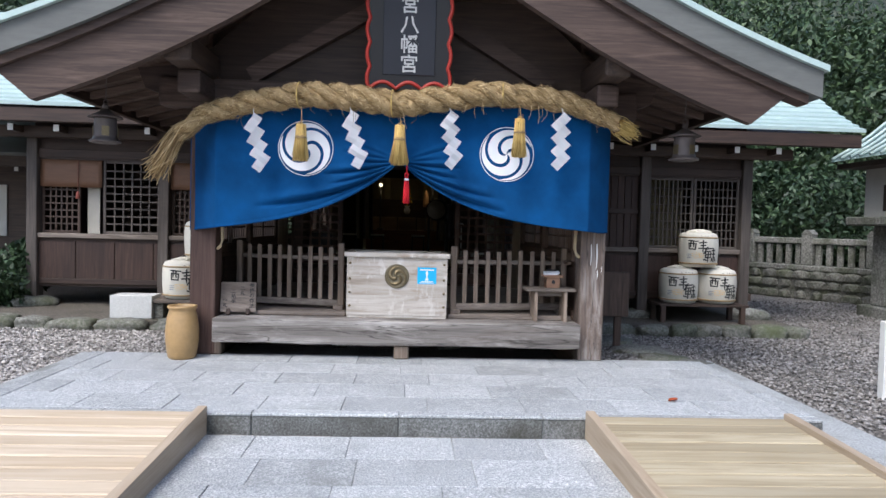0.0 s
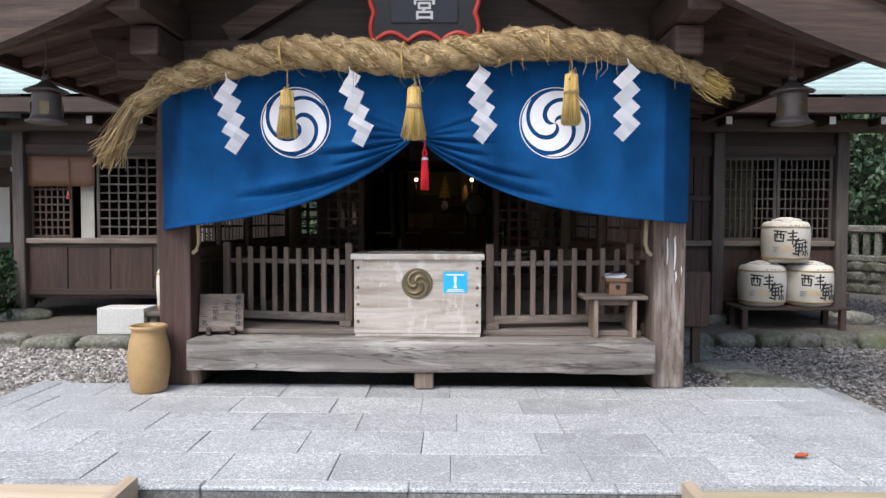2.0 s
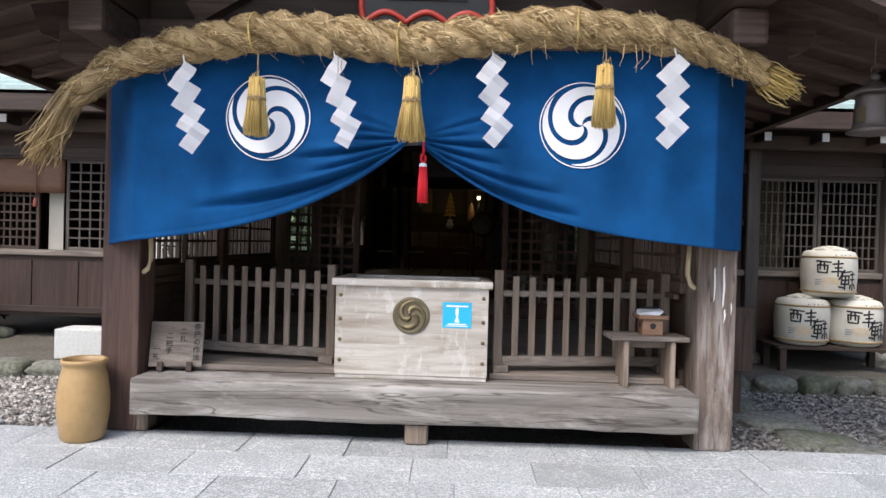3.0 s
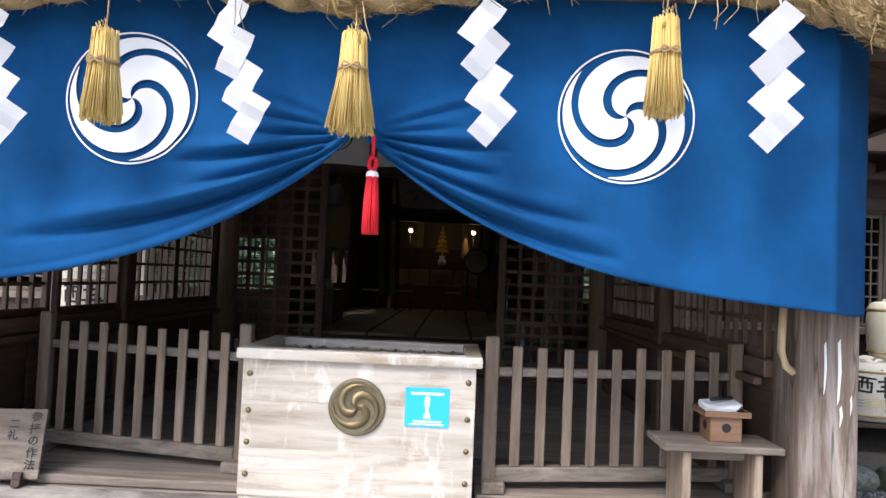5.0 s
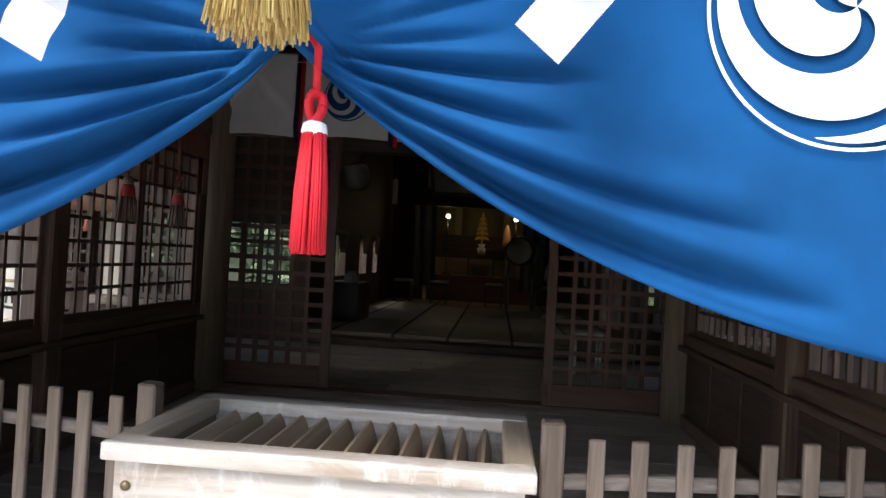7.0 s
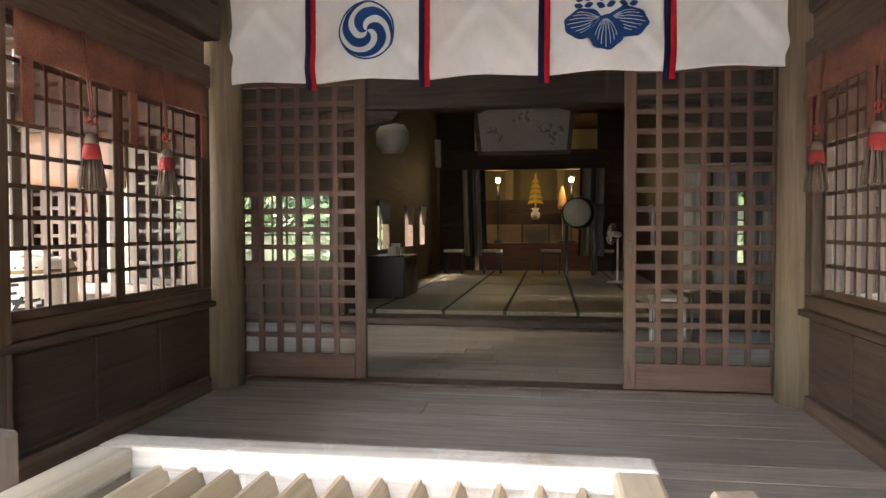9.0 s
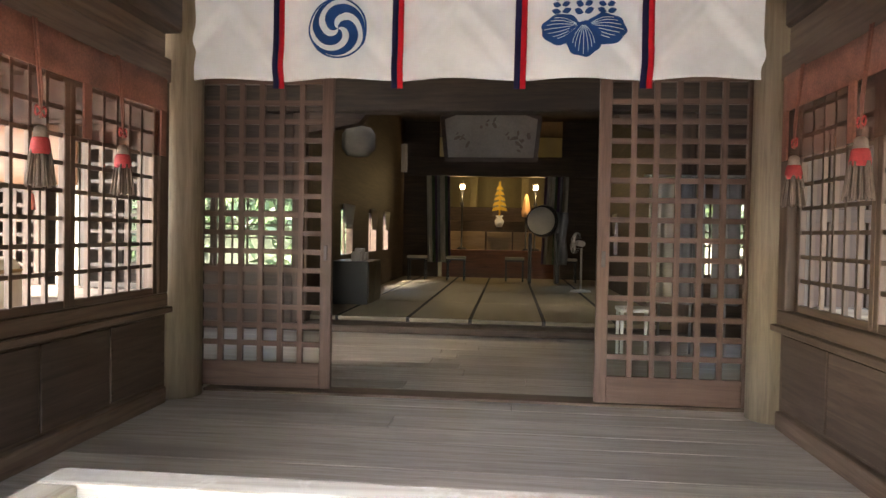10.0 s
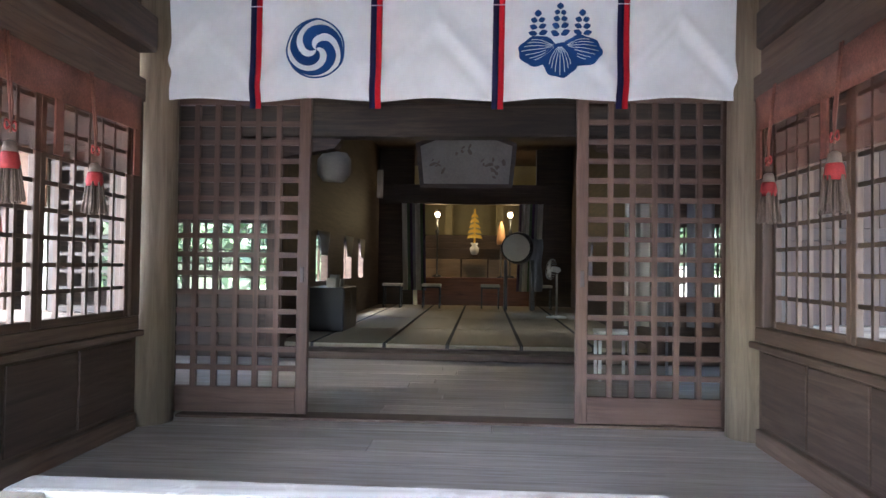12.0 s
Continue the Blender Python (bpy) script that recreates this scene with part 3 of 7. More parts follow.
main_roof = thing("main_roof", (CX, 13.2, 2.6), "gable roof of the main hall in pale green copper courses", "roof", "", "structure")
for s in (-1, 1):
    u0, u1 = (3.1, 6.62) if s > 0 else (3.1, 9.5)
    n = 16
    for i in range(n):
        y0 = EV + (13.3 - EV) * i / n
        y1 = EV + (13.3 - EV) * (i + 1) / n + 0.03
        z0, z1 = wing_top(y0), wing_top(y1)
        bm = bmesh.new()
        xa, xb = CX + s * u0, CX + s * u1
        vs = [bm.verts.new(c) for c in ((xa, y0, z0 + 0.02), (xb, y0, z0 + 0.02), (xb, y1, z1 - 0.012), (xa, y1, z1 - 0.012), (xa, y0, z0 - 0.03), (xb, y0, z0 - 0.03), (xb, y1, z1 - 0.05), (xa, y1, z1 - 0.05))]
        for f in ((0, 1, 2, 3), (7, 6, 5, 4), (0, 4, 5, 1), (1, 5, 6, 2), (2, 6, 7, 3), (3, 7, 4, 0)):
            bm.faces.new([vs[k] for k in f])
        bmesh.ops.recalc_face_normals(bm, faces=bm.faces)
        part("roof_course", bm, COPPER, main_roof)
    part("back_slope", sheet(lambda u, v: (CX + s * (u0 + (u1 - u0) * u), 13.3 + 4.5 * v, wing_top(13.3) - 2.2 * v), 2, 6, 0.06, (0, 0, -1)), COPPER, main_roof)
    part("soffit", sheet(lambda u, v: (CX + s * (2.2 + (u1 - 0.1 - 2.2) * u), EV + 0.12 + 1.6 * v, 2.74 + 0.42 * v), 2, 6, 0.03, (0, 0, 1)), BROWN_Y, main_roof)
    part("eave_fascia", box(min(CX + s * 2.6, CX + s * (u1 - 0.04)), max(CX + s * 2.6, CX + s * (u1 - 0.04)), EV + 0.02, EV + 0.12, 2.68, 2.87, 0.01), WING_X, main_roof, "dark brown eave board")
    part("eave_beam", box(min(CX + s * 2.0, CX + s * (u1 - 0.8)), max(CX + s * 2.0, CX + s * (u1 - 0.8)), WY - 0.35, WY - 0.2, 2.52, 2.68, 0.01), BROWN_X, main_roof)
    for k in range(6 if s > 0 else 10):
        x = CX + s * (2.35 + k * 0.62)
        part("rafter_end", box(x - 0.035, x + 0.035, EV + 0.2, EV + 0.9, 2.575, 2.66), BROWN_Y, main_roof)
        part("white_end", box(x - 0.036, x + 0.036, EV + 0.185, EV + 0.2, 2.575, 2.665), WHITE_END, main_roof, "white painted rafter end")

WR = 5.25         # half width of the other wing
for s, nm in ((-1, "left"), (1, "right")):
    lo, hi = sorted((CX + s * (HW + 0.1), CX + s * (WR if s > 0 else WW)))
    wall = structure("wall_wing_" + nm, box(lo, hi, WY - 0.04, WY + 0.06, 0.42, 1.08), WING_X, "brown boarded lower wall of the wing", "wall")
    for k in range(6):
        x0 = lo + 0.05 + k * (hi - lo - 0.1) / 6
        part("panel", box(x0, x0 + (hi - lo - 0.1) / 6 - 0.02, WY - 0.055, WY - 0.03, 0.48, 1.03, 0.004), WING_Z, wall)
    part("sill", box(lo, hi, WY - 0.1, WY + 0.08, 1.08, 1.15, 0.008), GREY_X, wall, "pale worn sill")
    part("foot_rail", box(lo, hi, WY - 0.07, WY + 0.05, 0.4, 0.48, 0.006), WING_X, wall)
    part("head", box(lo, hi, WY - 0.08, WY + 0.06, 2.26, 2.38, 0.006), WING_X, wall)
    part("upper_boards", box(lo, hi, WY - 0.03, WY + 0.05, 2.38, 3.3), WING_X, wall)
    for u in ((WR, WR - 1.58, HW + 0.12) if s > 0 else (WW, 3.53, HW + 0.04)):
        x = CX + s * u
        wp = part("wing_post", box(x - 0.075, x + 0.075, WY - 0.13, WY + 0.08, 0.16, 2.6, 0.01), SASH_Z, wall, "weathered square wing post")
    win = structure("window_wing_" + nm, box(lo, hi, WY - 0.06, WY + 0.02, 2.235, 2.26), WING_X, "lattice window of the wing above the boarded wall", "window")
    win["wing"] = nm

end_wall_l = structure("wall_end_left", box(CX - WW - 0.06, CX - WW + 0.04, WY + 0.1, BY, 0.4, 3.3), WING_Z, "dark boarded end wall of the wing", "wall")
end_wall_r = structure("wall_end_right", box(CX + WR - 0.04, CX + WR + 0.06, WY + 0.1, BY, 0.4, 3.3), WING_Z, "dark boarded end wall of the wing", "wall")

# ---- ramps ----
def ramp(x0, x1, label, boards):
    r = thing("ramp", ((x0 + x1) / 2, 4.2, 0), label, "ramp", "wooden ramps")
    L, y1, z1 = 2.6, 5.395, PZ - 0.018
    y0 = y1 - L
    zf = lambda y: 0.02 + (z1 - 0.02) * (y - y0) / L
    n = 16
    for i in range(n):
        a, b = y0 + L * i / n + 0.006, y0 + L * (i + 1) / n - 0.006
        bm = box(x0 + 0.06, x1 - 0.06, a, b, 0, 0.028 + 0.002 * (i * 7 % 3), 0.006)
        for v in bm.verts:
            v.co.z += zf(v.co.y)
        part("plank", bm, boards, r)
    for xa, xb in ((x0, x0 + 0.058), (x1 - 0.058, x1)):
        bm = box(xa, xb, y0, y1, 0, 1, 0.004)
        for v in bm.verts:
            v.co.z = zf(v.co.y) + 0.065 if v.co.z > 0.5 else 0.0
        part("side_board", bm, PINE_Y, r)
    part("bearer", box(x0 + 0.07, x1 - 0.07, y1 - 0.12, y1 - 0.02, -0.01, zf(y1 - 0.12) - 0.002), PINE, r)
    return r


ramp(CX - 2.66, CX - 1.2, "new pale pine wheelchair ramp laid against the platform", PINE)
ramp(CX + 1.32, CX + 2.75, "new pale pine wheelchair ramp with a raised side board", PINE_OLD)

# ---- picket fences on the deck ----
def picket_fence(x0, x1, label, skew):
    turn_in = Matrix(((1, 0, 0, 0), (skew, 1, 0, -skew * (x0 if skew > 0 else x1)), (0, 0, 1, 0), (0, 0, 0, 1)))

    def piece(name, bm, mat):
        bm.transform(turn_in)
        part(name, bm, mat, f)

    f = thing("picket_fence", ((x0 + x1) / 2, 7.78, FZ + 0.041), label, "fence", "fences beside the offering box")
    y = 7.69 if skew > 0 else 7.8
    for x, w in ((x0 + 0.03, 0.06), (x1 - 0.03, 0.06)):
        piece("end_post", box(x - w / 2, x + w / 2, y - 0.03, y + 0.03, FZ + 0.041, 1.207, 0.006), GREY_Z)
    piece("top_rail", box(x0 + 0.06, x1 - 0.06, y - 0.004, y + 0.022, 1.032, 1.072, 0.004), GREY_X)
    piece("bottom_rail", box(x0 + 0.06, x1 - 0.06, y - 0.03, y + 0.03, 0.575, 0.64, 0.006), GREY_X)
    piece("foot", box(x0, x0 + 0.1, y - 0.09, y + 0.09, FZ + 0.041, FZ + 0.09, 0.006), GREY_Y)
    piece("foot", box(x1 - 0.1, x1, y - 0.09, y + 0.09, FZ + 0.041, FZ + 0.09, 0.006), GREY_Y)
    n = 10
    rng = random.Random(int(x0 * 100))
    for i in range(1, n):
        x = x0 + 0.03 + (x1 - x0 - 0.06) * i / n + rng.uniform(-0.004, 0.004)
        h = 1.175 + rng.uniform(-0.008, 0.008)
        bm = box(x - 0.022, x + 0.022, y - 0.024, y - 0.005, 0.641, h, 0.004)
        for v in bm.verts:
            v.co.x += rng.uniform(-0.001, 0.001)
            if v.co.z > 1.1 and abs(v.co.x - x) > 0.015:
                v.co.z -= 0.008
        piece("picket", bm, GREY_Z)


picket_fence(-1.74, -0.625, "low grey wooden picket fence on the deck", -0.2)
picket_fence(0.44, 1.645, "low grey wooden picket fence on the deck", 0.17)


# ---- the three-comma crest ----
def crest_parts(parent, c, R, on, mat, rings=((0.97, 1.0), (0.905, 0.93)), turn=90, sweep=262, lift=0.004, reach=0.86, width=0.49, label="", solidify=0.0):
    """Three swirling commas and rings, each a part, laid on the surface y = on(x, z)."""
    def strip(pairs, close=False):
        bm = bmesh.new()
        def put(r, a):
            x, z = c[0] + r * R * math.cos(a), c[1] + r * R * math.sin(a)
            return bm.verts.new((x, on(x, z) - lift, z))
        vs = [(put(*p), put(*q)) for p, q in pairs]
        for a, b in zip(vs, vs[1:] + (vs[:1] if close else [])):
            bm.faces.new((a[0], b[0], b[1], a[1])).smooth = True
        bmesh.ops.recalc_face_normals(bm, faces=bm.faces)
        if sum(f.normal.y for f in bm.faces) > 0:
            bmesh.ops.reverse_faces(bm, faces=bm.faces)
        if solidify:
            bmesh.ops.solidify(bm, geom=bm.faces[:], thickness=-solidify)
        return bm
    top = None
    for lo, hi in rings:
        ring = part("crest" if top is None else "ring", strip([((lo, 2 * math.pi * k / 72), (hi, 2 * math.pi * k / 72)) for k in range(72)], True), mat, top or parent, label if top is None else "")
        top = top or ring
    for arm in range(3):
        a0 = radians(turn + 120 * arm)
        pairs = []
        for k in range(47):
            t = k / 46
            ro = reach * (1 - (1 - t) ** 2.3)
            w = width * math.sin(math.pi * t ** 0.62) ** 0.8 * (1 - 0.35 * t)
            a = a0 - radians(sweep) * t
            pairs.append(((max(0.0, ro - w), a), (ro, a)))
        part("comma", strip(pairs), mat, top or parent)


# ---- offering box ----
def offering_box():
    x0, x1, y0, y1, z0, z1 = -0.569, 0.395, 7.478, 8.03, FZ + 0.012, 1.137
    b = thing("offering_box", ((x0 + x1) / 2, 7.75, FZ), "pale weathered wooden offering box with a slatted top", "offering box")
    t = 0.035
    for k in range(3):
        za, zb = z0 + 0.02 + k * 0.195, z0 + 0.02 + (k + 1) * 0.195 - 0.0006
        part("front_board", box(x0, x1, y0, y0 + t, za, zb, 0.0008), BOX_WOOD, b)
        part("back_board", box(x0, x1, y1 - t, y1, za, zb, 0.003), BOX_WOOD, b)
    part("side_board", box(x0 + 0.002, x0 + t, y0 + t, y1 - t, z0 + 0.02, z1 - 0.05, 0.003), BOX_WOOD_Y, b)
    part("side_board", box(x1 - t, x1 - 0.002, y0 + t, y1 - t, z0 + 0.02, z1 - 0.05, 0.003), BOX_WOOD_Y, b)
    part("bottom", box(x0 + 0.03, x1 - 0.03, y0 + 0.03, y1 - 0.03, z0, z0 + 0.03), BOX_WOOD, b)
    for ya in (y0 + 0.006, y1 - 0.066):
        part("runner", box(x0 + 0.004, x1 - 0.004, ya, ya + 0.06, FZ + 0.003, z0 + 0.019, 0.003), BOX_WOOD, b)
    r = 0.025
    part("front_rim", box(x0 - r, x1 + r, y0 - r, y0 + 0.05, z1 - 0.045, z1, 0.008, 2), BOX_WOOD, b, "rounded pale rim")
    part("back_rim", box(x0 - r, x1 + r, y1 - 0.05, y1 + r, z1 - 0.045, z1, 0.008, 2), BOX_WOOD, b)
    part("side_rim", box(x0 - r, x0 + 0.05, y0 + 0.05, y1 - 0.05, z1 - 0.045, z1 - 0.001, 0.008, 2), BOX_WOOD_Y, b)
    part("side_rim", box(x1 - 0.05, x1 + r, y0 + 0.05, y1 - 0.05, z1 - 0.045, z1 - 0.001, 0.008, 2), BOX_WOOD_Y, b)
    n = 12
    for i in range(n):
        x = x0 + 0.1 + (x1 - x0 - 0.2) * i / (n - 1)
        bm = poly([(x - 0.026, z1 - 0.15), (x + 0.026, z1 - 0.15), (x + 0.022, z1 - 0.09), (x + 0.004, z1 - 0.032), (x - 0.004, z1 - 0.032), (x - 0.022, z1 - 0.09)], y0 + t + 0.002, y1 - t - 0.002)
        part("slat", bm, SLAT_WOOD, b, "three-sided grating slat" if i == 0 else "")
    part("slat_bearer", box(x0 + t, x1 - t, y0 + t, y0 + 0.06, z1 - 0.2, z1 - 0.151), BOX_WOOD, b)
    part("slat_bearer", box(x0 + t, x1 - t, y1 - 0.06, y1 - t, z1 - 0.2, z1 - 0.151), BOX_WOOD, b)
    for x in (x0 + 0.03, x1 - 0.03):
        for z in (0.62, 0.75, 0.88, 1.03):
            part("stud", lathe([(0.0125, 0), (0.012, 0.005), (0.008, 0.009), (0.002, 0.011)], 12), BRONZE, b, "round brass stud").matrix_basis = pose(x, y0 + 0.001, z, 90)
    # bronze crest on the front
    c = (-0.09, 0.912)
    disc = lathe([(0.117, 0), (0.117, 0.006), (0.112, 0.012), (0.1, 0.008), (0.002, 0.008)], 48)
    crest = part("crest", disc, DARK_BRONZE, b, "round worn bronze three-comma crest")
    crest.matrix_basis = pose(c[0], y0 - 0.001, c[1], 90)
    crest_parts(crest, c, 0.106, lambda x, z: y0 - 0.0095, BRONZE, (), 60, 250, 0.0, 0.93, 0.44, "", 0.006)
    st = part("sticker", box(0.108, 0.29, y0 - 0.003, y0 - 0.0005, 0.842, 1.003), STICKER, b, "square bright blue notice sticker with a white bottle shape")
    w = bmesh.new()
    for xa, xb, za, zb in ((-0.068, 0.068, 0.052, 0.062), (-0.055, 0.06, -0.06, -0.053), (-0.07, 0.07, -0.071, -0.065), (-0.01, 0.01, 0.005, 0.04), (-0.006, 0.006, -0.025, 0.005), (-0.013, 0.013, -0.045, -0.025), (-0.007, 0.007, 0.04, 0.047)):
        bm_box(w, 0.199 + xa, 0.199 + xb, y0 - 0.0042, y0 - 0.0031, 0.922 + za, 0.922 + zb)
    part("print", w, PAPER, st, "white printed bars")


DARK_BRONZE = plain("dark worn bronze", (0.17, 0.14, 0.085), 0.5, 0.5, 0.3, 25, 0.25)
STICKER = plain("blue sticker", (0.02, 0.42, 0.75), 0.4, 0.0, 0.03, 8, 0.0)
offering_box()


# ---- lettering ----
def letters(text, size, mat, m, parent, name="character", depth=0.002, label="", bold=0.0):
    """Upright lettering in the plane of m, each character a mesh of its own."""
    cu = bpy.data.curves.new("text", "FONT")
    cu.body, cu.size, cu.extrude, cu.align_x, cu.align_y = text, size, depth, "CENTER", "CENTER"
    cu.resolution_u, cu.offset = 2, bold
    ob = bpy.data.objects.new("text", cu)
    scene.collection.objects.link(ob)
    dg = bpy.context.evaluated_depsgraph_get()
    me = bpy.data.meshes.new_from_object(ob.evaluated_get(dg))
    bpy.data.objects.remove(ob)
    me.materials.clear()
    me.materials.append(mat)
    me.transform(m)
    return part(name, me, mat, parent, label)


# ---- notice board on the deck ----
sign = thing("notice_board", (-1.6, 7.56, FZ), "small grey wooden notice board with brushed writing, leaning on feet", "notice board")
lean = Matrix.Translation((-1.605, 7.53, FZ + 0.03)) @ Euler((radians(-14), 0, radians(9))).to_matrix().to_4x4()
bm = box(-0.165, 0.165, -0.008, 0.008, 0, 0.29, 0.002)
bm.transform(lean)
board = part("board", bm, GREY_X, sign)
for x in (-0.09, 0.09):
    bm = box(x - 0.018, x + 0.018, -0.035, 0.05, -0.03, 0.0, 0.003)
    bm_box(bm, x - 0.018, x + 0.018, -0.032, -0.012, 0.0, 0.03, 0.003)
    bm.transform(lean)
    part("foot", bm, BROWN_Y, sign)
for col, (x, top, size) in zip(("参拝の作法", "二礼", "二拍手", "一礼"), ((0.125, 0.255, 0.046), (0.04, 0.225, 0.044), (-0.045, 0.195, 0.044), (-0.12, 0.11, 0.044))):
    for k, ch in enumerate(col):
        letters(ch, size, INK, lean @ pose(x, -0.0095, top - k * size * 1.08, 90), board, "character", 0.0006, "", 0.0008)

# ---- small bench with the slip box ----
bench = thing("bench", (1.4, 7.6, FZ), "small grey plank bench standing on the deck", "bench")
bw = (1.165, 1.655, 7.46, 7.72)
part("seat", box(bw[0], bw[1], bw[2], bw[3], 0.795, 0.825, 0.006), GREY_X, bench)
for x in (1.25, 1.54):
    part("leg", box(x, x + 0.035, 7.48, 7.70, FZ, 0.795, 0.005), GREY_Z, bench)
part("stretcher", box(1.285, 1.54, 7.58, 7.605, 0.74, 0.79, 0.003), GREY_X, bench)
TAN_WOOD = wood("reddish box wood", (0.12, 0.06, 0.03), (0.24, 0.13, 0.075), (0.32, 0.19, 0.115), "x", 0.55, 0.05)
slip = thing("slip_box", (1.44, 7.6, 0.825), "small reddish wooden box with a round hole and tray", "box")
part("body", box(1.375, 1.505, 7.53, 7.66, 0.826, 0.93, 0.003), TAN_WOOD, slip)
part("hole", lathe([(0.019, 0), (0.019, 0.002)], 18), INK, slip, "dark round hole").matrix_basis = pose(1.44, 7.5295, 0.885, 90)
part("hole", lathe([(0.019, 0), (0.019, 0.002)], 18), INK, slip).matrix_basis = pose(1.3755, 7.595, 0.885, 0, -90)
part("tray", box(1.345, 1.535, 7.51, 7.68, 0.93, 0.938, 0.002), TAN_WOOD, slip)
for a in ((1.345, 1.535, 7.51, 7.518), (1.345, 1.535, 7.672, 7.68), (1.345, 1.353, 7.518, 7.672), (1.527, 1.535, 7.518, 7.672)):
    part("tray_edge", box(*a, 0.938, 0.955, 0.001), TAN_WOOD, slip)
pap = thing("paper_slips", (1.43, 7.6, 0.94), "stack of white paper slips in the tray", "paper")
for k in range(4):
    bm = box(-0.075, 0.065, -0.05, 0.05, 0, 0.006)
    bm.transform(pose(1.43 + 0.004 * k, 7.595, 0.956 + 0.0065 * k, 9, -5, 6 * k - 12))
    part("slip", bm, PAPER, pap)
pen = solid("pen", tube([(1.38, 7.548, 0.999), (1.495, 7.622, 0.996)], 0.008, 8), INK, "thick black marker pen lying on the paper slips", "pen")

# ---- glazed jar ----
jar = thing("jar", (-2.03, 7.22, PZ), "tall ochre glazed earthenware jar beside the porch post", "jar")
part("body", lathe([(0.112, 0), (0.126, 0.02), (0.146, 0.16), (0.147, 0.27), (0.132, 0.38), (0.116, 0.43), (0.118, 0.45), (0.13, 0.462), (0.132, 0.475), (0.124, 0.484), (0.112, 0.478), (0.108, 0.43), (0.12, 0.36), (0.13, 0.2), (0.1, 0.03), (0.002, 0.028)], 48, (-2.03, 7.22, PZ)), JAR_GLAZE, jar)

# ---- curved pale hooks on the posts ----
PALE_HORN = plain("pale bent wood", (0.46, 0.36, 0.22), 0.5, 0.0, 0.1)
for s, x in ((-1, CX - HW + PW / 2), (1, CX + HW + 0.04 - PW / 2)):
    pts = [(x - s * 0.035, 7.46, 1.45), (x - s * 0.045, 7.455, 1.3), (x - s * 0.05, 7.45, 1.22), (x - s * 0.03, 7.445, 1.16), (x + s * 0.0, 7.44, 1.135)]
    hook = solid("curtain_hook", tube(pts, 0.016, 10), PALE_HORN, "pale bent wooden hook on the porch post", "hook", "curtain hooks")

# ---- blue curtain ----
CH = 1.94


def hem(u):
    q = max(0.0, 1 - u / 1.9)
    return 1.31 + 0.44 * q ** 3.5 + 0.22 * q


FOLDS = ((-0.5, 0.5, 0.4), (-0.22, 0.46, 0.6), (0.03, 0.5, 0.9), (0.3, 0.62, 1.0), (0.55, 0.78, 0.8), (0.75, 1.15, 1.0))


def cloth_y(x, z):
    u = abs(x - CX)
    sgn = 1 if x > CX else -1
    b = hem(u)
    v = (z - b) / max(0.05, 2.5 - b)
    d = 0.0
    drop = 1.97 - b
    w = 0.007 + 0.085 * drop
    for k, (share, reach, amp) in enumerate(FOLDS):
        reach *= 1 + 0.14 * sgn * (-1) ** k
        if u < reach:
            e = (z - 1.97 + drop * (share + 0.04 * sgn)) / w
            fade = (1 - math.exp(-u / 0.03)) * (1 - (u / reach) ** 2)
            d -= 2.0 * amp * w * fade * (0.8 * math.exp(-((e - 0.8) / 0.8) ** 2) - 0.8 * math.exp(-((e + 0.3) / 0.36) ** 2))
    e = (z - b) / (0.016 + 0.02 * math.exp(-u / 0.6))
    if e < 5:
        d -= 0.014 * math.exp(-u / 1.1) * (1.2 * math.exp(-((e - 0.7) / 0.7) ** 2) - math.exp(-((e - 1.8) / 0.45) ** 2))
    d += 0.012 * math.sin(3.1 * x + 0.6) * (1 - v) + 0.006 * noise.noise((x * 1.5, z * 1.5, 0))
    d += 1.02 * max(0.0, x - 1.66, -1.73 - x)
    gather = math.exp(-(u / 0.1) ** 2) * math.exp(-max(0, v) / 0.15)
    return 7.13 + d - 0.05 * gather


def cloth_pt(u, v):
    x = -2.05 + 3.97 * u
    b = hem(abs(x - CX)) + (0.065 if x > CX else 0) * (abs(x - CX) / CH)
    z = b + (2.5 - 0.1 * max(0, -x - 1.0) - 0.12 * max(0, -x - 1.5) - 0.1 * max(0, x - 1.3) - b) * v ** 0.9
    return (x, cloth_y(x, z), z)


curtain = thing("blue_curtain", (CX, 7.29, 1.31), "royal blue cotton shrine curtain, gathered up in the middle", "curtain")
part("cloth", sheet(cloth_pt, 300, 150, 0.003), BLUE_CLOTH, curtain)
for x in (-0.928, 0.889):
    crest_parts(curtain, (x, 2.072), 0.247, cloth_y, CREST_WHITE, ((0.975, 1.0),), 75 if x < 0 else 60, 285, 0.009, 0.945, 0.52, "white three-comma crest in a ring")

# red tassel hung from the gather
RT = (CX + 0.063, 7.05)
tassel = thing("red_tassel", (RT[0], RT[1], 1.58), "bright red silk tassel on a knotted cord", "tassel")
part("cord", tube([(CX + 0.02, 7.06, 1.97), (RT[0], RT[1] - 0.005, 1.92), (RT[0], RT[1], 1.84)], 0.007, 8), RED_CORD, tassel)
kb = tube([(RT[0] + 0.012 * math.cos(a), RT[1] + 0.008 * math.sin(2 * a), 1.82 + 0.024 * math.sin(a)) for a in [k * math.pi / 8 for k in range(17)]], 0.0085, 8)
part("knot", kb, RED_CORD, tassel)
part("collar", lathe([(0.017, 0), (0.023, 0.012), (0.02, 0.026), (0.01, 0.032)], 16, (RT[0], RT[1], 1.765)), PAPER, tassel, "pale silvery collar")
fr = bmesh.new()
rng = random.Random(3)
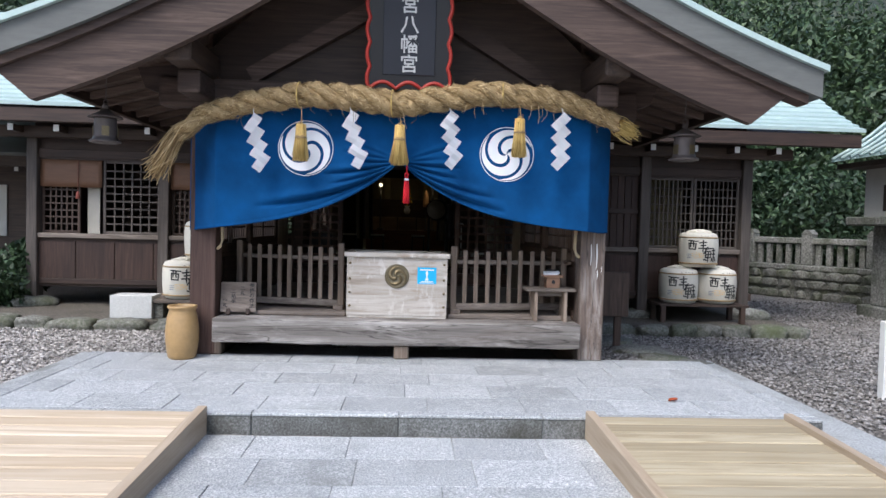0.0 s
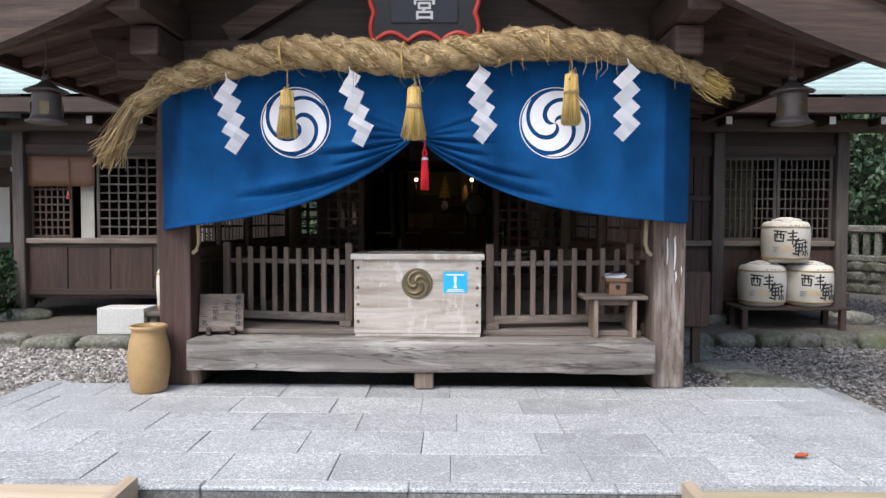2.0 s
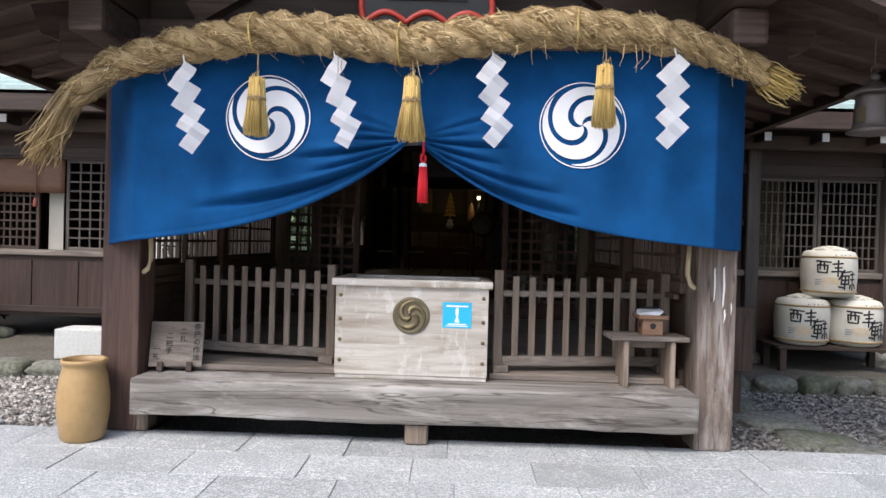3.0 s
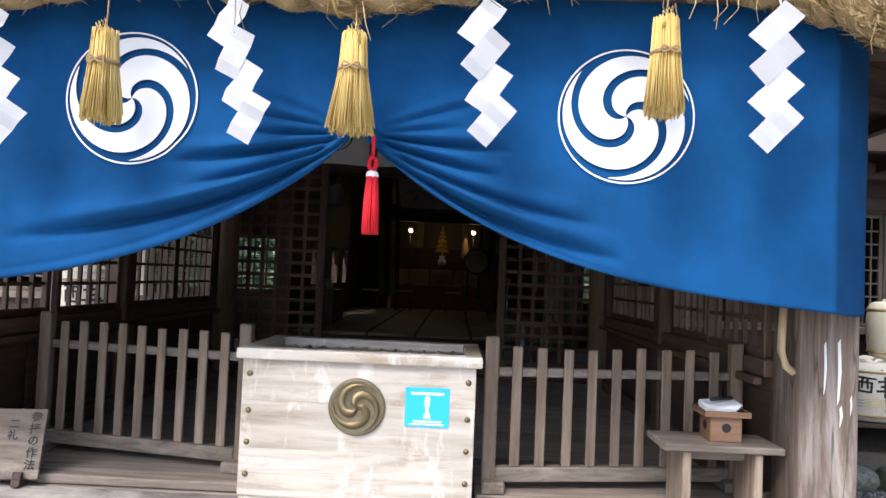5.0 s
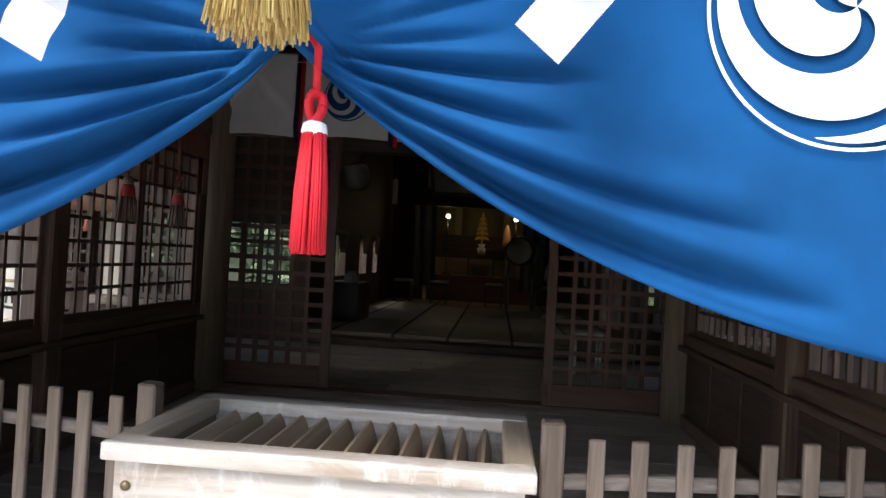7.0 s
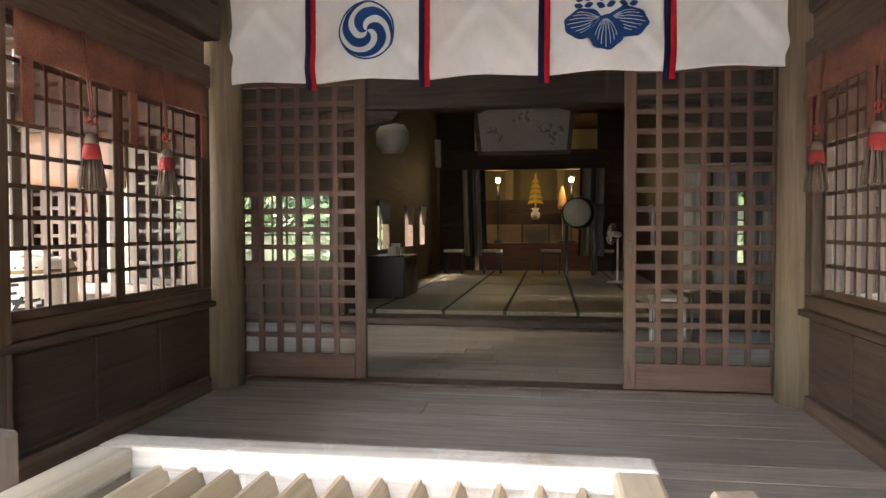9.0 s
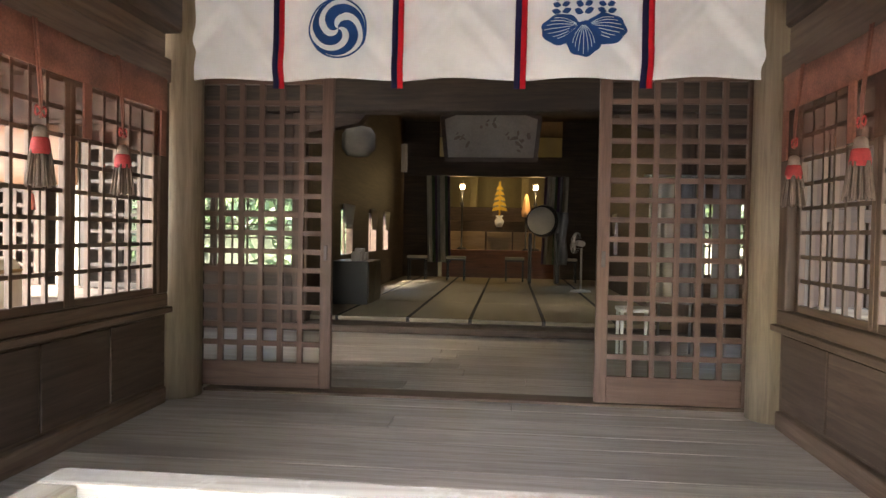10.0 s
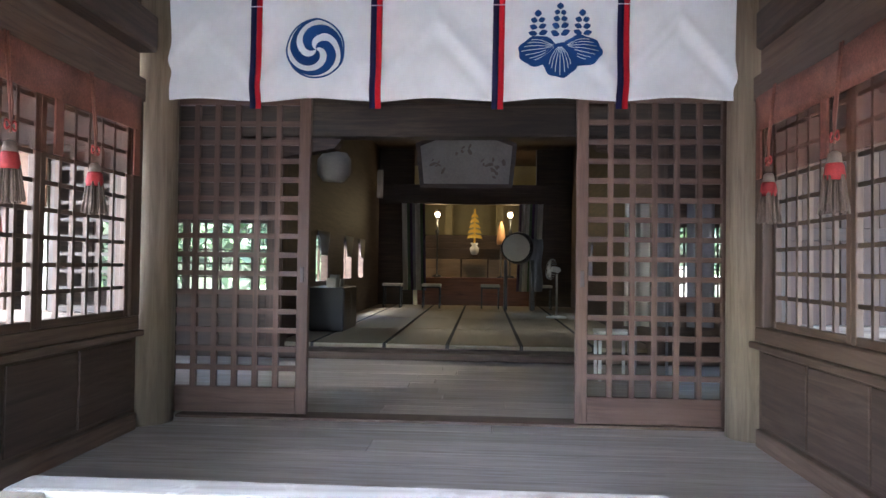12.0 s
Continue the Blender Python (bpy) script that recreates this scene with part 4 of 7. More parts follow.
for k in range(150):
    a, r = rng.uniform(0, 6.28), math.sqrt(rng.random())
    tube([(RT[0] + 0.02 * r * math.cos(a), RT[1] + 0.02 * r * math.sin(a), 1.775), (RT[0] + 0.028 * r * math.cos(a), RT[1] + 0.028 * r * math.sin(a), 1.68), (RT[0] + 0.031 * r * math.cos(a), RT[1] + 0.031 * r * math.sin(a), 1.575 + rng.uniform(-0.006, 0.006))], 0.003, 5, fr)
tagged(part("fringe", fr, RED_CORD, tassel), kind="stuff")
tassel.matrix_basis = Matrix.Translation((0, 0, 0.03)) @ tassel.matrix_basis

# ---- great straw rope ----
def straw_stuff(name, dark, mid, light):
    """Single straws, each its own shade."""
    m, nt, b = material(name, 0.65)
    geo = nt.nodes.new("ShaderNodeNewGeometry")
    nt.links.new(mix_ramp(nt, geo.outputs["Random Per Island"], [(0.0, dark), (0.5, mid), (1.0, light)]), b.inputs["Base Color"])
    return m


ROPE_FIBRE = straw_stuff("rope fibres", (0.13, 0.075, 0.025), (0.38, 0.26, 0.11), (0.66, 0.5, 0.27))
TASSEL_STRAW = straw_stuff("tassel straws", (0.36, 0.22, 0.06), (0.6, 0.42, 0.13), (0.78, 0.6, 0.24))

def rope_mid(t):
    """Centre line of the rope, t from 0 (frayed end) to 1."""
    x = -2.02 + 3.89 * t
    keys = ((-2.02, 2.16), (-1.75, 2.35), (-1.32, 2.46), (-0.9, 2.53), (-0.46, 2.51), (-0.1, 2.47), (0.3, 2.53), (0.67, 2.59), (1.2, 2.57), (1.43, 2.53), (1.64, 2.46), (1.9, 2.36))
    for (xa, za), (xb, zb) in zip(keys, keys[1:]):
        if x <= xb + 1e-6:
            f = (x - xa) / (xb - xa)
            f = f * f * (3 - 2 * f) * 0.5 + f * 0.5
            return Vector((x, 7.03 - 0.05 * math.cos((x - CX) * 0.7), za + (zb - za) * f))
    return Vector((x, 7.1, 2.34))


rope = thing("straw_rope", (CX, 7.1, 2.3), "thick twisted straw rope with frayed ends, hung across the porch", "rope")
rng = random.Random(11)
thick = lambda t: 0.105 * (0.62 + 0.38 * math.sin(math.pi * min(1, max(0, t * 0.96 + 0.03))) ** 0.6)
for k in range(3):
    pts = []
    for i in range(241):
        t = i / 240
        c = rope_mid(t)
        a = 2 * math.pi * (t * 6.4 + k / 3)
        r = thick(t) * 0.53
        pts.append(c + Vector((0, r * math.cos(a), r * math.sin(a))))
    bm = tube(pts, 0.062, 20, None, lambda t: thick(t) / 0.113 * (1 + 0.1 * math.sin(91 * t + 5 * k) + 0.06 * math.sin(37 * t + k)))
    for v in bm.verts:
        v.co += 0.017 * Vector((noise.noise(v.co * 18), noise.noise(v.co * 19 + Vector((9, 0, 0))), noise.noise(v.co * 17))) + 0.006 * Vector((noise.noise(v.co * 60), noise.noise(v.co * 63), noise.noise(v.co * 66)))
    part("strand", bm, STRAW, rope)
def strand_at(t, k):
    c = rope_mid(t)
    a = 2 * math.pi * (t * 6.4 + k / 3)
    return c + Vector((0, 0.53 * thick(t) * math.cos(a), 0.53 * thick(t) * math.sin(a)))


fv, ff = [], []
for i in range(24000):
    k, t = i % 3, rng.uniform(0.004, 0.992)
    p, q = strand_at(t, k), strand_at(t + 0.004, k)
    d = (q - p).normalized()
    r = 0.064 * thick(t) / 0.113
    o = Vector((rng.gauss(0, 1), rng.gauss(0, 1), rng.gauss(0, 1)))
    o = (o - d * o.dot(d)).normalized()
    wild = 1.0 if i % 7 else 3.0
    L = rng.uniform(0.03, 0.075)
    side = d.cross(o)
    dd = (d * rng.choice((-1, 1)) + side * rng.gauss(0, 0.34 * wild)).normalized()
    w = dd.cross(o).normalized() * rng.uniform(0.0014, 0.0032)
    base = p + o * r * rng.uniform(0.96, 1.05)
    e1 = base + dd * L * 0.5 + o * 0.006
    e2 = base + dd * L + o * rng.uniform(-0.012, 0.004) * 1.0 + o * (0.016 * (wild - 1) / 2.2)
    n0 = len(fv)
    fv += [base - w, base + w, e1 + w, e1 - w, e2]
    ff += [(n0, n0 + 1, n0 + 2, n0 + 3), (n0 + 3, n0 + 2, n0 + 4)]
me = bpy.data.meshes.new("surface_straw")
me.from_pydata([tuple(v) for v in fv], [], ff)
me.materials.append(ROPE_FIBRE)
tagged(part("surface_straw", me, ROPE_FIBRE, rope, "coarse twisted straw surface"), kind="stuff")
fib = bmesh.new()
for k in range(26):
    t = rng.uniform(0.12, 0.97)
    c = rope_mid(t)
    p = c + Vector((0, -0.07, -thick(t) * 0.9))
    L = rng.uniform(0.05, 0.16)
    tube([p, p + Vector((rng.uniform(-0.02, 0.02), 0.0, -L * 0.6)), p + Vector((rng.uniform(-0.05, 0.05), 0, -L))], 0.0016, 4, fib)
tagged(part("loose_straw", fib, ROPE_FIBRE, rope, "loose stray straws"), kind="stuff")
for end, n, d0, L, spread in ((0, 230, Vector((-0.5, 0.0, -0.9)), 0.46, 0.42), (1, 150, Vector((0.86, 0, -0.5)), 0.2, 0.42)):
    br = bmesh.new()
    c = rope_mid(end)
    for k in range(n):
        o = Vector((rng.gauss(0, 0.03), rng.gauss(0, 0.03), rng.gauss(0, 0.03)))
        d = (d0 + Vector((rng.gauss(0, spread * 0.4), rng.gauss(0, spread * 0.35), rng.gauss(0, spread * 0.4)))).normalized()
        l = L * rng.uniform(0.7, 1.05)
        tube([c + o, c + o * 1.3 + d0.normalized() * l * 0.4, c + o + d * l * 0.7 + d0.normalized() * l * 0.25], 0.0026, 4, br)
    tagged(part("frayed_end", br, ROPE_FIBRE if end == 0 else TASSEL_STRAW, rope, "frayed brush of straw"), kind="stuff")
for t in (0.27, 0.48, 0.73):
    c = rope_mid(t)
    part("tie", tube([c + thick(t) * 1.12 * Vector((0.1 * math.cos(a), math.cos(a), math.sin(a))) for a in [k * math.pi / 10 for k in range(21)]], 0.006, 6), PALE_STRAW, rope, "thin straw tie")


# straw tassels
def straw_tassel(x, ztop, zbot, zcord, seed, flare=0.065):
    g = random.Random(seed)
    t = thing("straw_tassel", (x, 6.94, zbot), "bound bundle of golden straw hanging from the rope", "straw tassel", "straw tassels on the rope")
    H = ztop - zbot
    bm = bmesh.new()
    for k in range(560):
        a, r = g.uniform(0, 6.283), math.sqrt(g.random())
        px, py = r * math.cos(a), r * math.sin(a)
        tube([(x + 0.042 * px, 6.94 + 0.042 * py, ztop + g.uniform(-0.02, 0.02)), (x + 0.05 * px, 6.94 + 0.048 * py, zbot + H * 0.62), (x + flare * px + g.gauss(0, 0.004), 6.94 + 0.07 * py + g.gauss(0, 0.003), zbot + g.uniform(-0.02, 0.022))], g.uniform(0.0014, 0.0024), 4, bm)
    for k in range(5):
        a = g.uniform(-1.2, 1.2)
        tube([(x - 0.03 * math.sin(a), 6.90, ztop - 0.03), (x + 0.01 * k - 0.02, 6.91, ztop + 0.03 + 0.006 * k), (x + 0.035 * math.sin(a + 1), 6.915, ztop - 0.03)], 0.0022, 4, bm)
    tagged(part("brush", bm, TASSEL_STRAW, t), kind="stuff")
    part("binding", lathe([(0.049, 0), (0.053, 0.004), (0.053, 0.012), (0.049, 0.016)], 24, (x, 6.94, zbot + H * 0.62)), STRAW, t, "twisted straw binding")
    part("bow", tube([(x + 0.03 * math.cos(q), 6.884, zbot + H * 0.65 + 0.012 * math.sin(2 * q)) for q in [k * math.pi / 8 for k in range(17)]], 0.0035, 5), STRAW, t)
    part("cord", tube([(x, 6.94, ztop - 0.02), (x + 0.004, 6.94, (ztop + zcord) / 2), (x, 6.95, zcord)], 0.0035, 6), STRAW, t)


straw_tassel(-0.945, 2.245, 1.958, 2.42, 1)
straw_tassel(-0.085, 2.265, 1.948, 2.38, 2, 0.082)
straw_tassel(0.972, 2.355, 2.048, 2.5, 4)


# zigzag papers
def paper_streamer(x, zbot, twist, drift, back, seed):
    g = random.Random(seed)
    s = thing("paper_streamer", (x, 6.93, zbot), "white folded zigzag paper streamer hanging from the rope", "paper streamer", "paper streamers on the rope")
    n, pitch = 4, 0.114
    L, W = 1.44 * pitch, 0.76 * pitch

    top = zbot + (n - 1) * pitch + L * 0.98
    hang = Matrix.Translation((x, 0, top)) @ Matrix.Rotation(-math.atan(drift / pitch), 4, "Y")

    def strip(cx, y, side, lean, count):
        for k in range(count):
            bm = bmesh.new()
            grid = [[bm.verts.new((W * (i / 3 - 0.5), 0.006 * math.sin(2.6 * j + k), L * (j / 4 - 0.5))) for i in range(4)] for j in range(5)]
            for j in range(4):
                for i in range(3):
                    bm.faces.new((grid[j][i], grid[j][i + 1], grid[j + 1][i + 1], grid[j + 1][i]))
            bmesh.ops.solidify(bm, geom=bm.faces[:], thickness=0.0008)
            turn_to = Matrix.Rotation(radians(lean + g.uniform(-4, 4)), 4, "Z") @ Matrix.Rotation(radians(side * (44 + g.uniform(-3, 3))), 4, "Y") @ Matrix.Rotation(radians(8 if k % 2 else -8), 4, "Z")
            bm.transform(hang @ Matrix.Translation((cx - x, y - 0.004 * (k % 2), -0.5 * L - k * pitch)) @ turn_to)
            part("fold", bm, PAPER, s)

    strip(x, 6.925, 1, twist, n)
    if back:
        strip(x - back, 6.985, 1, twist - 24, n - 1)
    part("stem", tube([(x + 0.03, 6.935, top - 0.04), (x + 0.01, 6.95, top + 0.06)], 0.004, 6), PAPER, s)


paper_streamer(-1.375, 1.83, 10, 0.026, 0.0, 1)
paper_streamer(-0.538, 1.88, -12, 0.03, 0.0, 2)
paper_streamer(0.336, 1.91, 6, 0.016, 0.0, 3)
paper_streamer(1.335, 1.93, -8, 0.002, 0.0, 5)

# ---- name board in the gable ----
plaque = thing("name_board", (-0.02, 7.05, 2.6), "black lacquered shrine name board with scalloped red frame", "name board")
tilt = Matrix.Translation((-0.02, 7.06, 2.60)) @ Euler((radians(9), 0, 0)).to_matrix().to_4x4()
PHT = 1.25
bm = box(-0.36, 0.36, 0, 0.05, 0, PHT, 0.006)
bm.transform(tilt)
bd = part("board", bm, BLACK_LACQUER, plaque)
bm = box(-0.23, 0.23, -0.012, 0, 0.14, PHT - 0.1, 0.004)
bm.transform(tilt)
part("field", bm, plain("slate blue field", (0.014, 0.016, 0.024), 0.5, 0.0, 0.12), plaque)


def scallop(along, n):
    o = bmesh.new()
    pts = []
    for k in range(n * 8 + 1):
        t = k / (n * 8)
        w = 0.026 * abs(math.sin(math.pi * t * n))
        pts.append(along(t, w))
    tube(pts, 0.017, 8, o)
    o.transform(tilt)
    return o


part("frame_side", scallop(lambda t, w: (-0.345 - w, 0.0, PHT * t), 6), RED_LACQUER, plaque, "scalloped red frame edge")
part("frame_side", scallop(lambda t, w: (0.345 + w, 0.0, PHT * t), 6), RED_LACQUER, plaque)
part("frame_foot", scallop(lambda t, w: (-0.345 + 0.69 * t, -0.004, 0.02 + 2.2 * w), 3), RED_LACQUER, plaque)
part("frame_head", scallop(lambda t, w: (-0.345 + 0.69 * t, -0.004, PHT - 2.0 * w), 3), RED_LACQUER, plaque)
for k, ch in enumerate("宮八幡宮"):
    letters(ch, 0.165, SILVER_PAINT, tilt @ pose(0.0, -0.016, 0.73 - 0.168 * k, 90), bd, "character", 0.004, "", 0.0018)

# ---- bronze lanterns under the eaves ----
for x in (-2.69, 2.53):
    y, zb = 7.12, 2.06
    ln = thing("hanging_lantern", (x, y, zb), "small dark bronze lantern hanging from the porch eaves", "lantern", "hanging lanterns")
    part("body", lathe([(0.1, 0.0), (0.135, 0.008), (0.137, 0.02), (0.108, 0.035), (0.1, 0.06), (0.092, 0.2), (0.095, 0.225)], 12, (x, y, zb)), DARK_METAL, ln)
    part("cap", lathe([(0.145, 0.222), (0.148, 0.23), (0.105, 0.25), (0.06, 0.275), (0.03, 0.3), (0.015, 0.302)], 12, (x, y, zb)), DARK_METAL, ln, "flared bronze roof")
    part("finial", lathe([(0.012, 0.298), (0.028, 0.315), (0.03, 0.33), (0.012, 0.35)], 12, (x, y, zb)), DARK_METAL, ln)
    part("ring", tube([(x + 0.02 * math.cos(a), y, zb + 0.365 + 0.02 * math.sin(a)) for a in [k * math.pi / 8 for k in range(17)]], 0.004, 6), DARK_METAL, ln)
    zr = roof_top(abs(x - CX)) - under(abs(x - CX)) - 0.06
    part("chain", tube([(x, y, zb + 0.38), (x + 0.004, y, (zb + zr) / 2 + 0.17), (x, y, zr + 0.01)], 0.005, 6), DARK_METAL, ln)
    for k in range(4):
        a = k * math.pi / 2 + 0.4
        part("panel", box(-0.03, 0.03, -0.1025, -0.097, 0.06, 0.145, 0.001), BRONZE, ln).matrix_basis = pose(x, y, zb, 0, 0, math.degrees(a))

# bleached flakes on the porch post
flakes = ((-0.02, 1.06, 1.27, 0.008), (0.035, 1.02, 1.28, 0.011), (0.045, 0.93, 1.02, 0.009), (0.085, 0.98, 1.06, 0.005))
for dx, za, zb, w in flakes:
    x = CX + HW + 0.04 + dx
    part("bleached_flake", poly([(x - w * 0.4, za), (x + w * 0.3, za + 0.02), (x + w, (za + zb) / 2), (x + w * 0.4, zb), (x - w * 0.5, zb - 0.015), (x - w * 0.2, (za + zb) / 2)], PY - 0.002, PY + 0.004), WHITE_END, post_r, "bleached white flake of wood")

WALL_OCHRE = plain("ochre plaster", (0.36, 0.31, 0.17), 0.8, 0.0, 0.15)
LINEN = cloth_material("undyed linen", (0.5, 0.47, 0.4))
FRINGE = plain("grey brown fringe", (0.2, 0.145, 0.11), 0.8, 0.0, 0.35, 60, 0.3)
SHEER_BLIND, sheer_nt, sheer_b = material("sheer reed screen", 0.7)
sheer_b.inputs["Base Color"].default_value = (0.2, 0.085, 0.055, 1)
sheer_b.inputs["Alpha"].default_value = 0.5

BAND_RED = plain("worn red silk", (0.4, 0.035, 0.035), 0.75, 0.0, 0.35, 50, 0.3)
FADED_RED = plain("faded red silk", (0.36, 0.1, 0.07), 0.7, 0.0, 0.2, 40, 0.2)

# ---- wing windows ----
def wing_bay(win, x0, x1, kind, split=0.62):
    z0, z1 = 1.15, 2.235
    if kind == "sash":
        lattice("sash", WY - 0.005, x0, x1, z0, z1, 6, 9, win, "x", 0.022, 0.04, SASH_Z, SASH_X)
    elif kind == "boards":
        n = 7
        for k in range(n):
            a = x0 + (x1 - x0) * k / n
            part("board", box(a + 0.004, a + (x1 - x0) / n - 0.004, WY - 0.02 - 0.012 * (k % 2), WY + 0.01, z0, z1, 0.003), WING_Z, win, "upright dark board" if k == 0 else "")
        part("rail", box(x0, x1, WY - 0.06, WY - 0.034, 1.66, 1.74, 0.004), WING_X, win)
    elif kind == "fine":
        lattice("sash", WY - 0.005, x0, x1, z0, z1, 9, 8, win, "x", 0.016, 0.04, SASH_Z, SASH_X)
    else:
        lattice("dark_sash", WY + 0.035, x0, x0 + (x1 - x0) * split, z0, z1, 6, 10, win, "x", 0.024, 0.04, BROWN_Z, BROWN_X)
        part("paper_panel", box(x0 + (x1 - x0) * 0.7, x0 + (x1 - x0) * 0.9, WY + 0.1, WY + 0.115, z0, z1 - 0.1), LINEN, win, "white paper panel")
        part("blind", sheet(lambda u, v: (x0 + (x1 - x0) * u, WY - 0.045 + 0.01 * math.sin(3 * u), 1.83 + 0.4 * v), 10, 4, 0.006), BLIND, win, "brown rolled reed blind")
        part("blind_cord", tube([(x0 + (x1 - x0) * 0.62, WY - 0.06, 2.23), (x0 + (x1 - x0) * 0.62, WY - 0.06, 1.78)], 0.008, 6), BROCADE, win)
        part("blind_tassel", lathe([(0.01, 0.11), (0.02, 0.1), (0.03, 0.0)], 10, (x0 + (x1 - x0) * 0.62, WY - 0.065, 1.66)), FADED_RED, win, "faded red tassel")


BLIND = plain("reed blind", (0.17, 0.085, 0.045), 0.6, 0.0, 0.2, 30, 0.3, 0.0, (1, 1, 6))
wl, wr = bpy.data.objects["window_wing_left"], bpy.data.objects["window_wing_right"]
wing_bay(wl, CX - WW + 0.08, -4.53, "open")
wing_bay(wl, -4.52, -3.69, "sash")
wing_bay(wl, -3.53, -2.71, "open")
wing_bay(wl, -2.7, CX - HW - 0.12, "sash")
wing_bay(wr, CX + WR - 0.79, CX + WR - 0.08, "fine")
wing_bay(wr, CX + WR - 1.5, CX + WR - 0.8, "fine")
wing_bay(wr, CX + HW + 0.2, 2.75, "boards")
wing_bay(wr, 2.76, CX + WR - 1.66, "boards")

# ---- hall: brocade valances, blinds and tassels at the side windows ----
for s, nm in ((-1, "left"), (1, "right")):
    x = WALL_X[s] - s * 0.075
    for y0, y1 in ((7.75, 9.08), (9.3, 10.85)):
        bl = thing("window_blind", (x, (y0 + y1) / 2, 1.95), "rolled-up brown reed blind with a brocade border over the side window", "blind", "window blinds")
        part("brocade", sheet(lambda u, v: (x - s * 0.012 * math.sin(9 * u), y0 + (y1 - y0) * u, 2.23 + 0.19 * v), 24, 3, 0.008, (s, 0, 0)), BROCADE, bl, "reddish-brown patterned brocade border")
        part("reeds", sheet(lambda u, v: (x + s * 0.004, y0 + (y1 - y0) * u, 1.97 + 0.26 * v), 12, 3, 0.006, (s, 0, 0)), SHEER_BLIND, bl, "thin see-through reed screen")
        for k in range(3):
            yy = y0 + 0.02 + (y1 - y0 - 0.1) * k / 2
            part("band", box(x - 0.012 if s > 0 else x + 0.002, x - 0.002 if s > 0 else x + 0.012, yy, yy + 0.06, 1.97, 2.23), BROCADE, bl)
        for yy in (((7.9, 8.7) if y0 < 9 else (9.67, 10.29)) if s < 0 else ((8.0, 8.8) if y0 < 9 else (9.88, 10.54))):
            xx = x - s * 0.06
            t = thing("blind_tassel", (xx, yy, 1.72), "faded red and straw-coloured tassel on a doubled cord", "tassel", "blind tassels")
            part("cord", tube([(xx - s * -0.03, yy - 0.008, 2.42), (xx, yy - 0.006, 2.1), (xx, yy, 2.0)], 0.005, 6), BROCADE, t)
            part("cord", tube([(xx - s * -0.03, yy + 0.012, 2.42), (xx, yy + 0.008, 2.12), (xx, yy, 2.0)], 0.005, 6), BROCADE, t)
            part("knot", tube([(xx, yy + 0.035 * math.cos(a), 2.03 + 0.02 * math.sin(2 * a)) for a in [k * math.pi / 8 for k in range(17)]], 0.004, 6), BAND_RED, t)
            part("head", lathe([(0.012, 0.25), (0.024, 0.24), (0.03, 0.2)], 14, (xx, yy, 1.72)), FRINGE, t)
            part("band", lathe([(0.03, 0.2), (0.035, 0.19), (0.041, 0.15), (0.039, 0.13)], 14, (xx, yy, 1.72)), BAND_RED, t, "faded red band")
            fr = bmesh.new()
            g = random.Random(int(yy * 50) + s)
            for k in range(46):
                a, r = g.uniform(0, 6.28), math.sqrt(g.random())
                tube([(xx + 0.038 * r * math.cos(a), yy + 0.038 * r * math.sin(a), 1.87), (xx + 0.06 * r * math.cos(a), yy + 0.06 * r * math.sin(a), 1.72 + g.uniform(-0.01, 0.01))], 0.006, 4, fr)
            tagged(part("fringe", fr, FRINGE, t, "grey-brown fringe"), kind="stuff")
    pl = solid("side_shelf", box(*sorted((x + s * 0.024, x - s * 0.012)), PY + PW + 0.02, WY - 0.43, 1.05, 1.085, 0.004), HALL_Y, "narrow dark wooden ledge under the side window", "ledge", "side ledges")

# ---- white curtain with crests over the doors ----
NX0, NX1, NZ0, NZ1 = -1.95, 1.62, 2.465, 3.10


def white_y(x, z):
    u = (x - NX0) / (NX1 - NX0)
    p = (u * 5) % 1.0
    v = (z - NZ0) / (NZ1 - NZ0)
    d = 0.016 * math.cos(2 * math.pi * p) * (1.05 - v)
    d += 0.014 * math.sin(9 * (p - 0.5) * (1 - v) + 5 * v) * (0.3 + 0.7 * abs(p - 0.5))
    fold = abs(p - 0.5) * 0.9 + 0.18 - (1 - v) * 0.75
    d -= 0.019 * math.exp(-(fold / 0.075) ** 2) - 0.01 * math.exp(-((fold + 0.11) / 0.06) ** 2)
    d += 0.008 * noise.noise((x * 3.5, z * 3.5, 4))
    return WY - 0.27 + d


white = thing("white_curtain", (-0.15, WY - 0.27, NZ0), "white cotton curtain with navy crests and red ribbons", "curtain")
part("cloth", sheet(lambda u, v: (NX0 + (NX1 - NX0) * u, white_y(NX0 + (NX1 - NX0) * u, NZ0 + (NZ1 - NZ0) * v), NZ0 + (NZ1 - NZ0) * v + 0.012 * math.sin(3.14 * 5 * u) ** 2 * (1 - v)), 200, 40, 0.003), WHITE_CLOTH, white)
part("rod", tube([(NX0 - 0.05, WY - 0.25, NZ1 + 0.005), (NX1 + 0.05, WY - 0.25, NZ1 + 0.005)], 0.014, 10), BROWN_X, white)
for x in (-1.255, -0.525, 0.205, 0.935):
    for dx, mt, nm in ((-0.034, NAVY_RIBBON, "navy_ribbon"), (0.0, RED_CLOTH, "red_ribbon")):
        part(nm, sheet(lambda u, v: (x + dx + 0.036 * u - 0.006 * (1 - v), white_y(x, NZ0 + 0.6 * v) - 0.026 - 0.003 * u, NZ0 - 0.05 + (NZ1 - NZ0 + 0.05) * v), 2, 20, 0.002), mt, white)
    part("stitch", box(x - 0.036, x + 0.038, white_y(x, NZ1 - 0.07) - 0.0325, white_y(x, NZ1 - 0.07) - 0.031, NZ1 - 0.075, NZ1 - 0.07), PAPER, white)
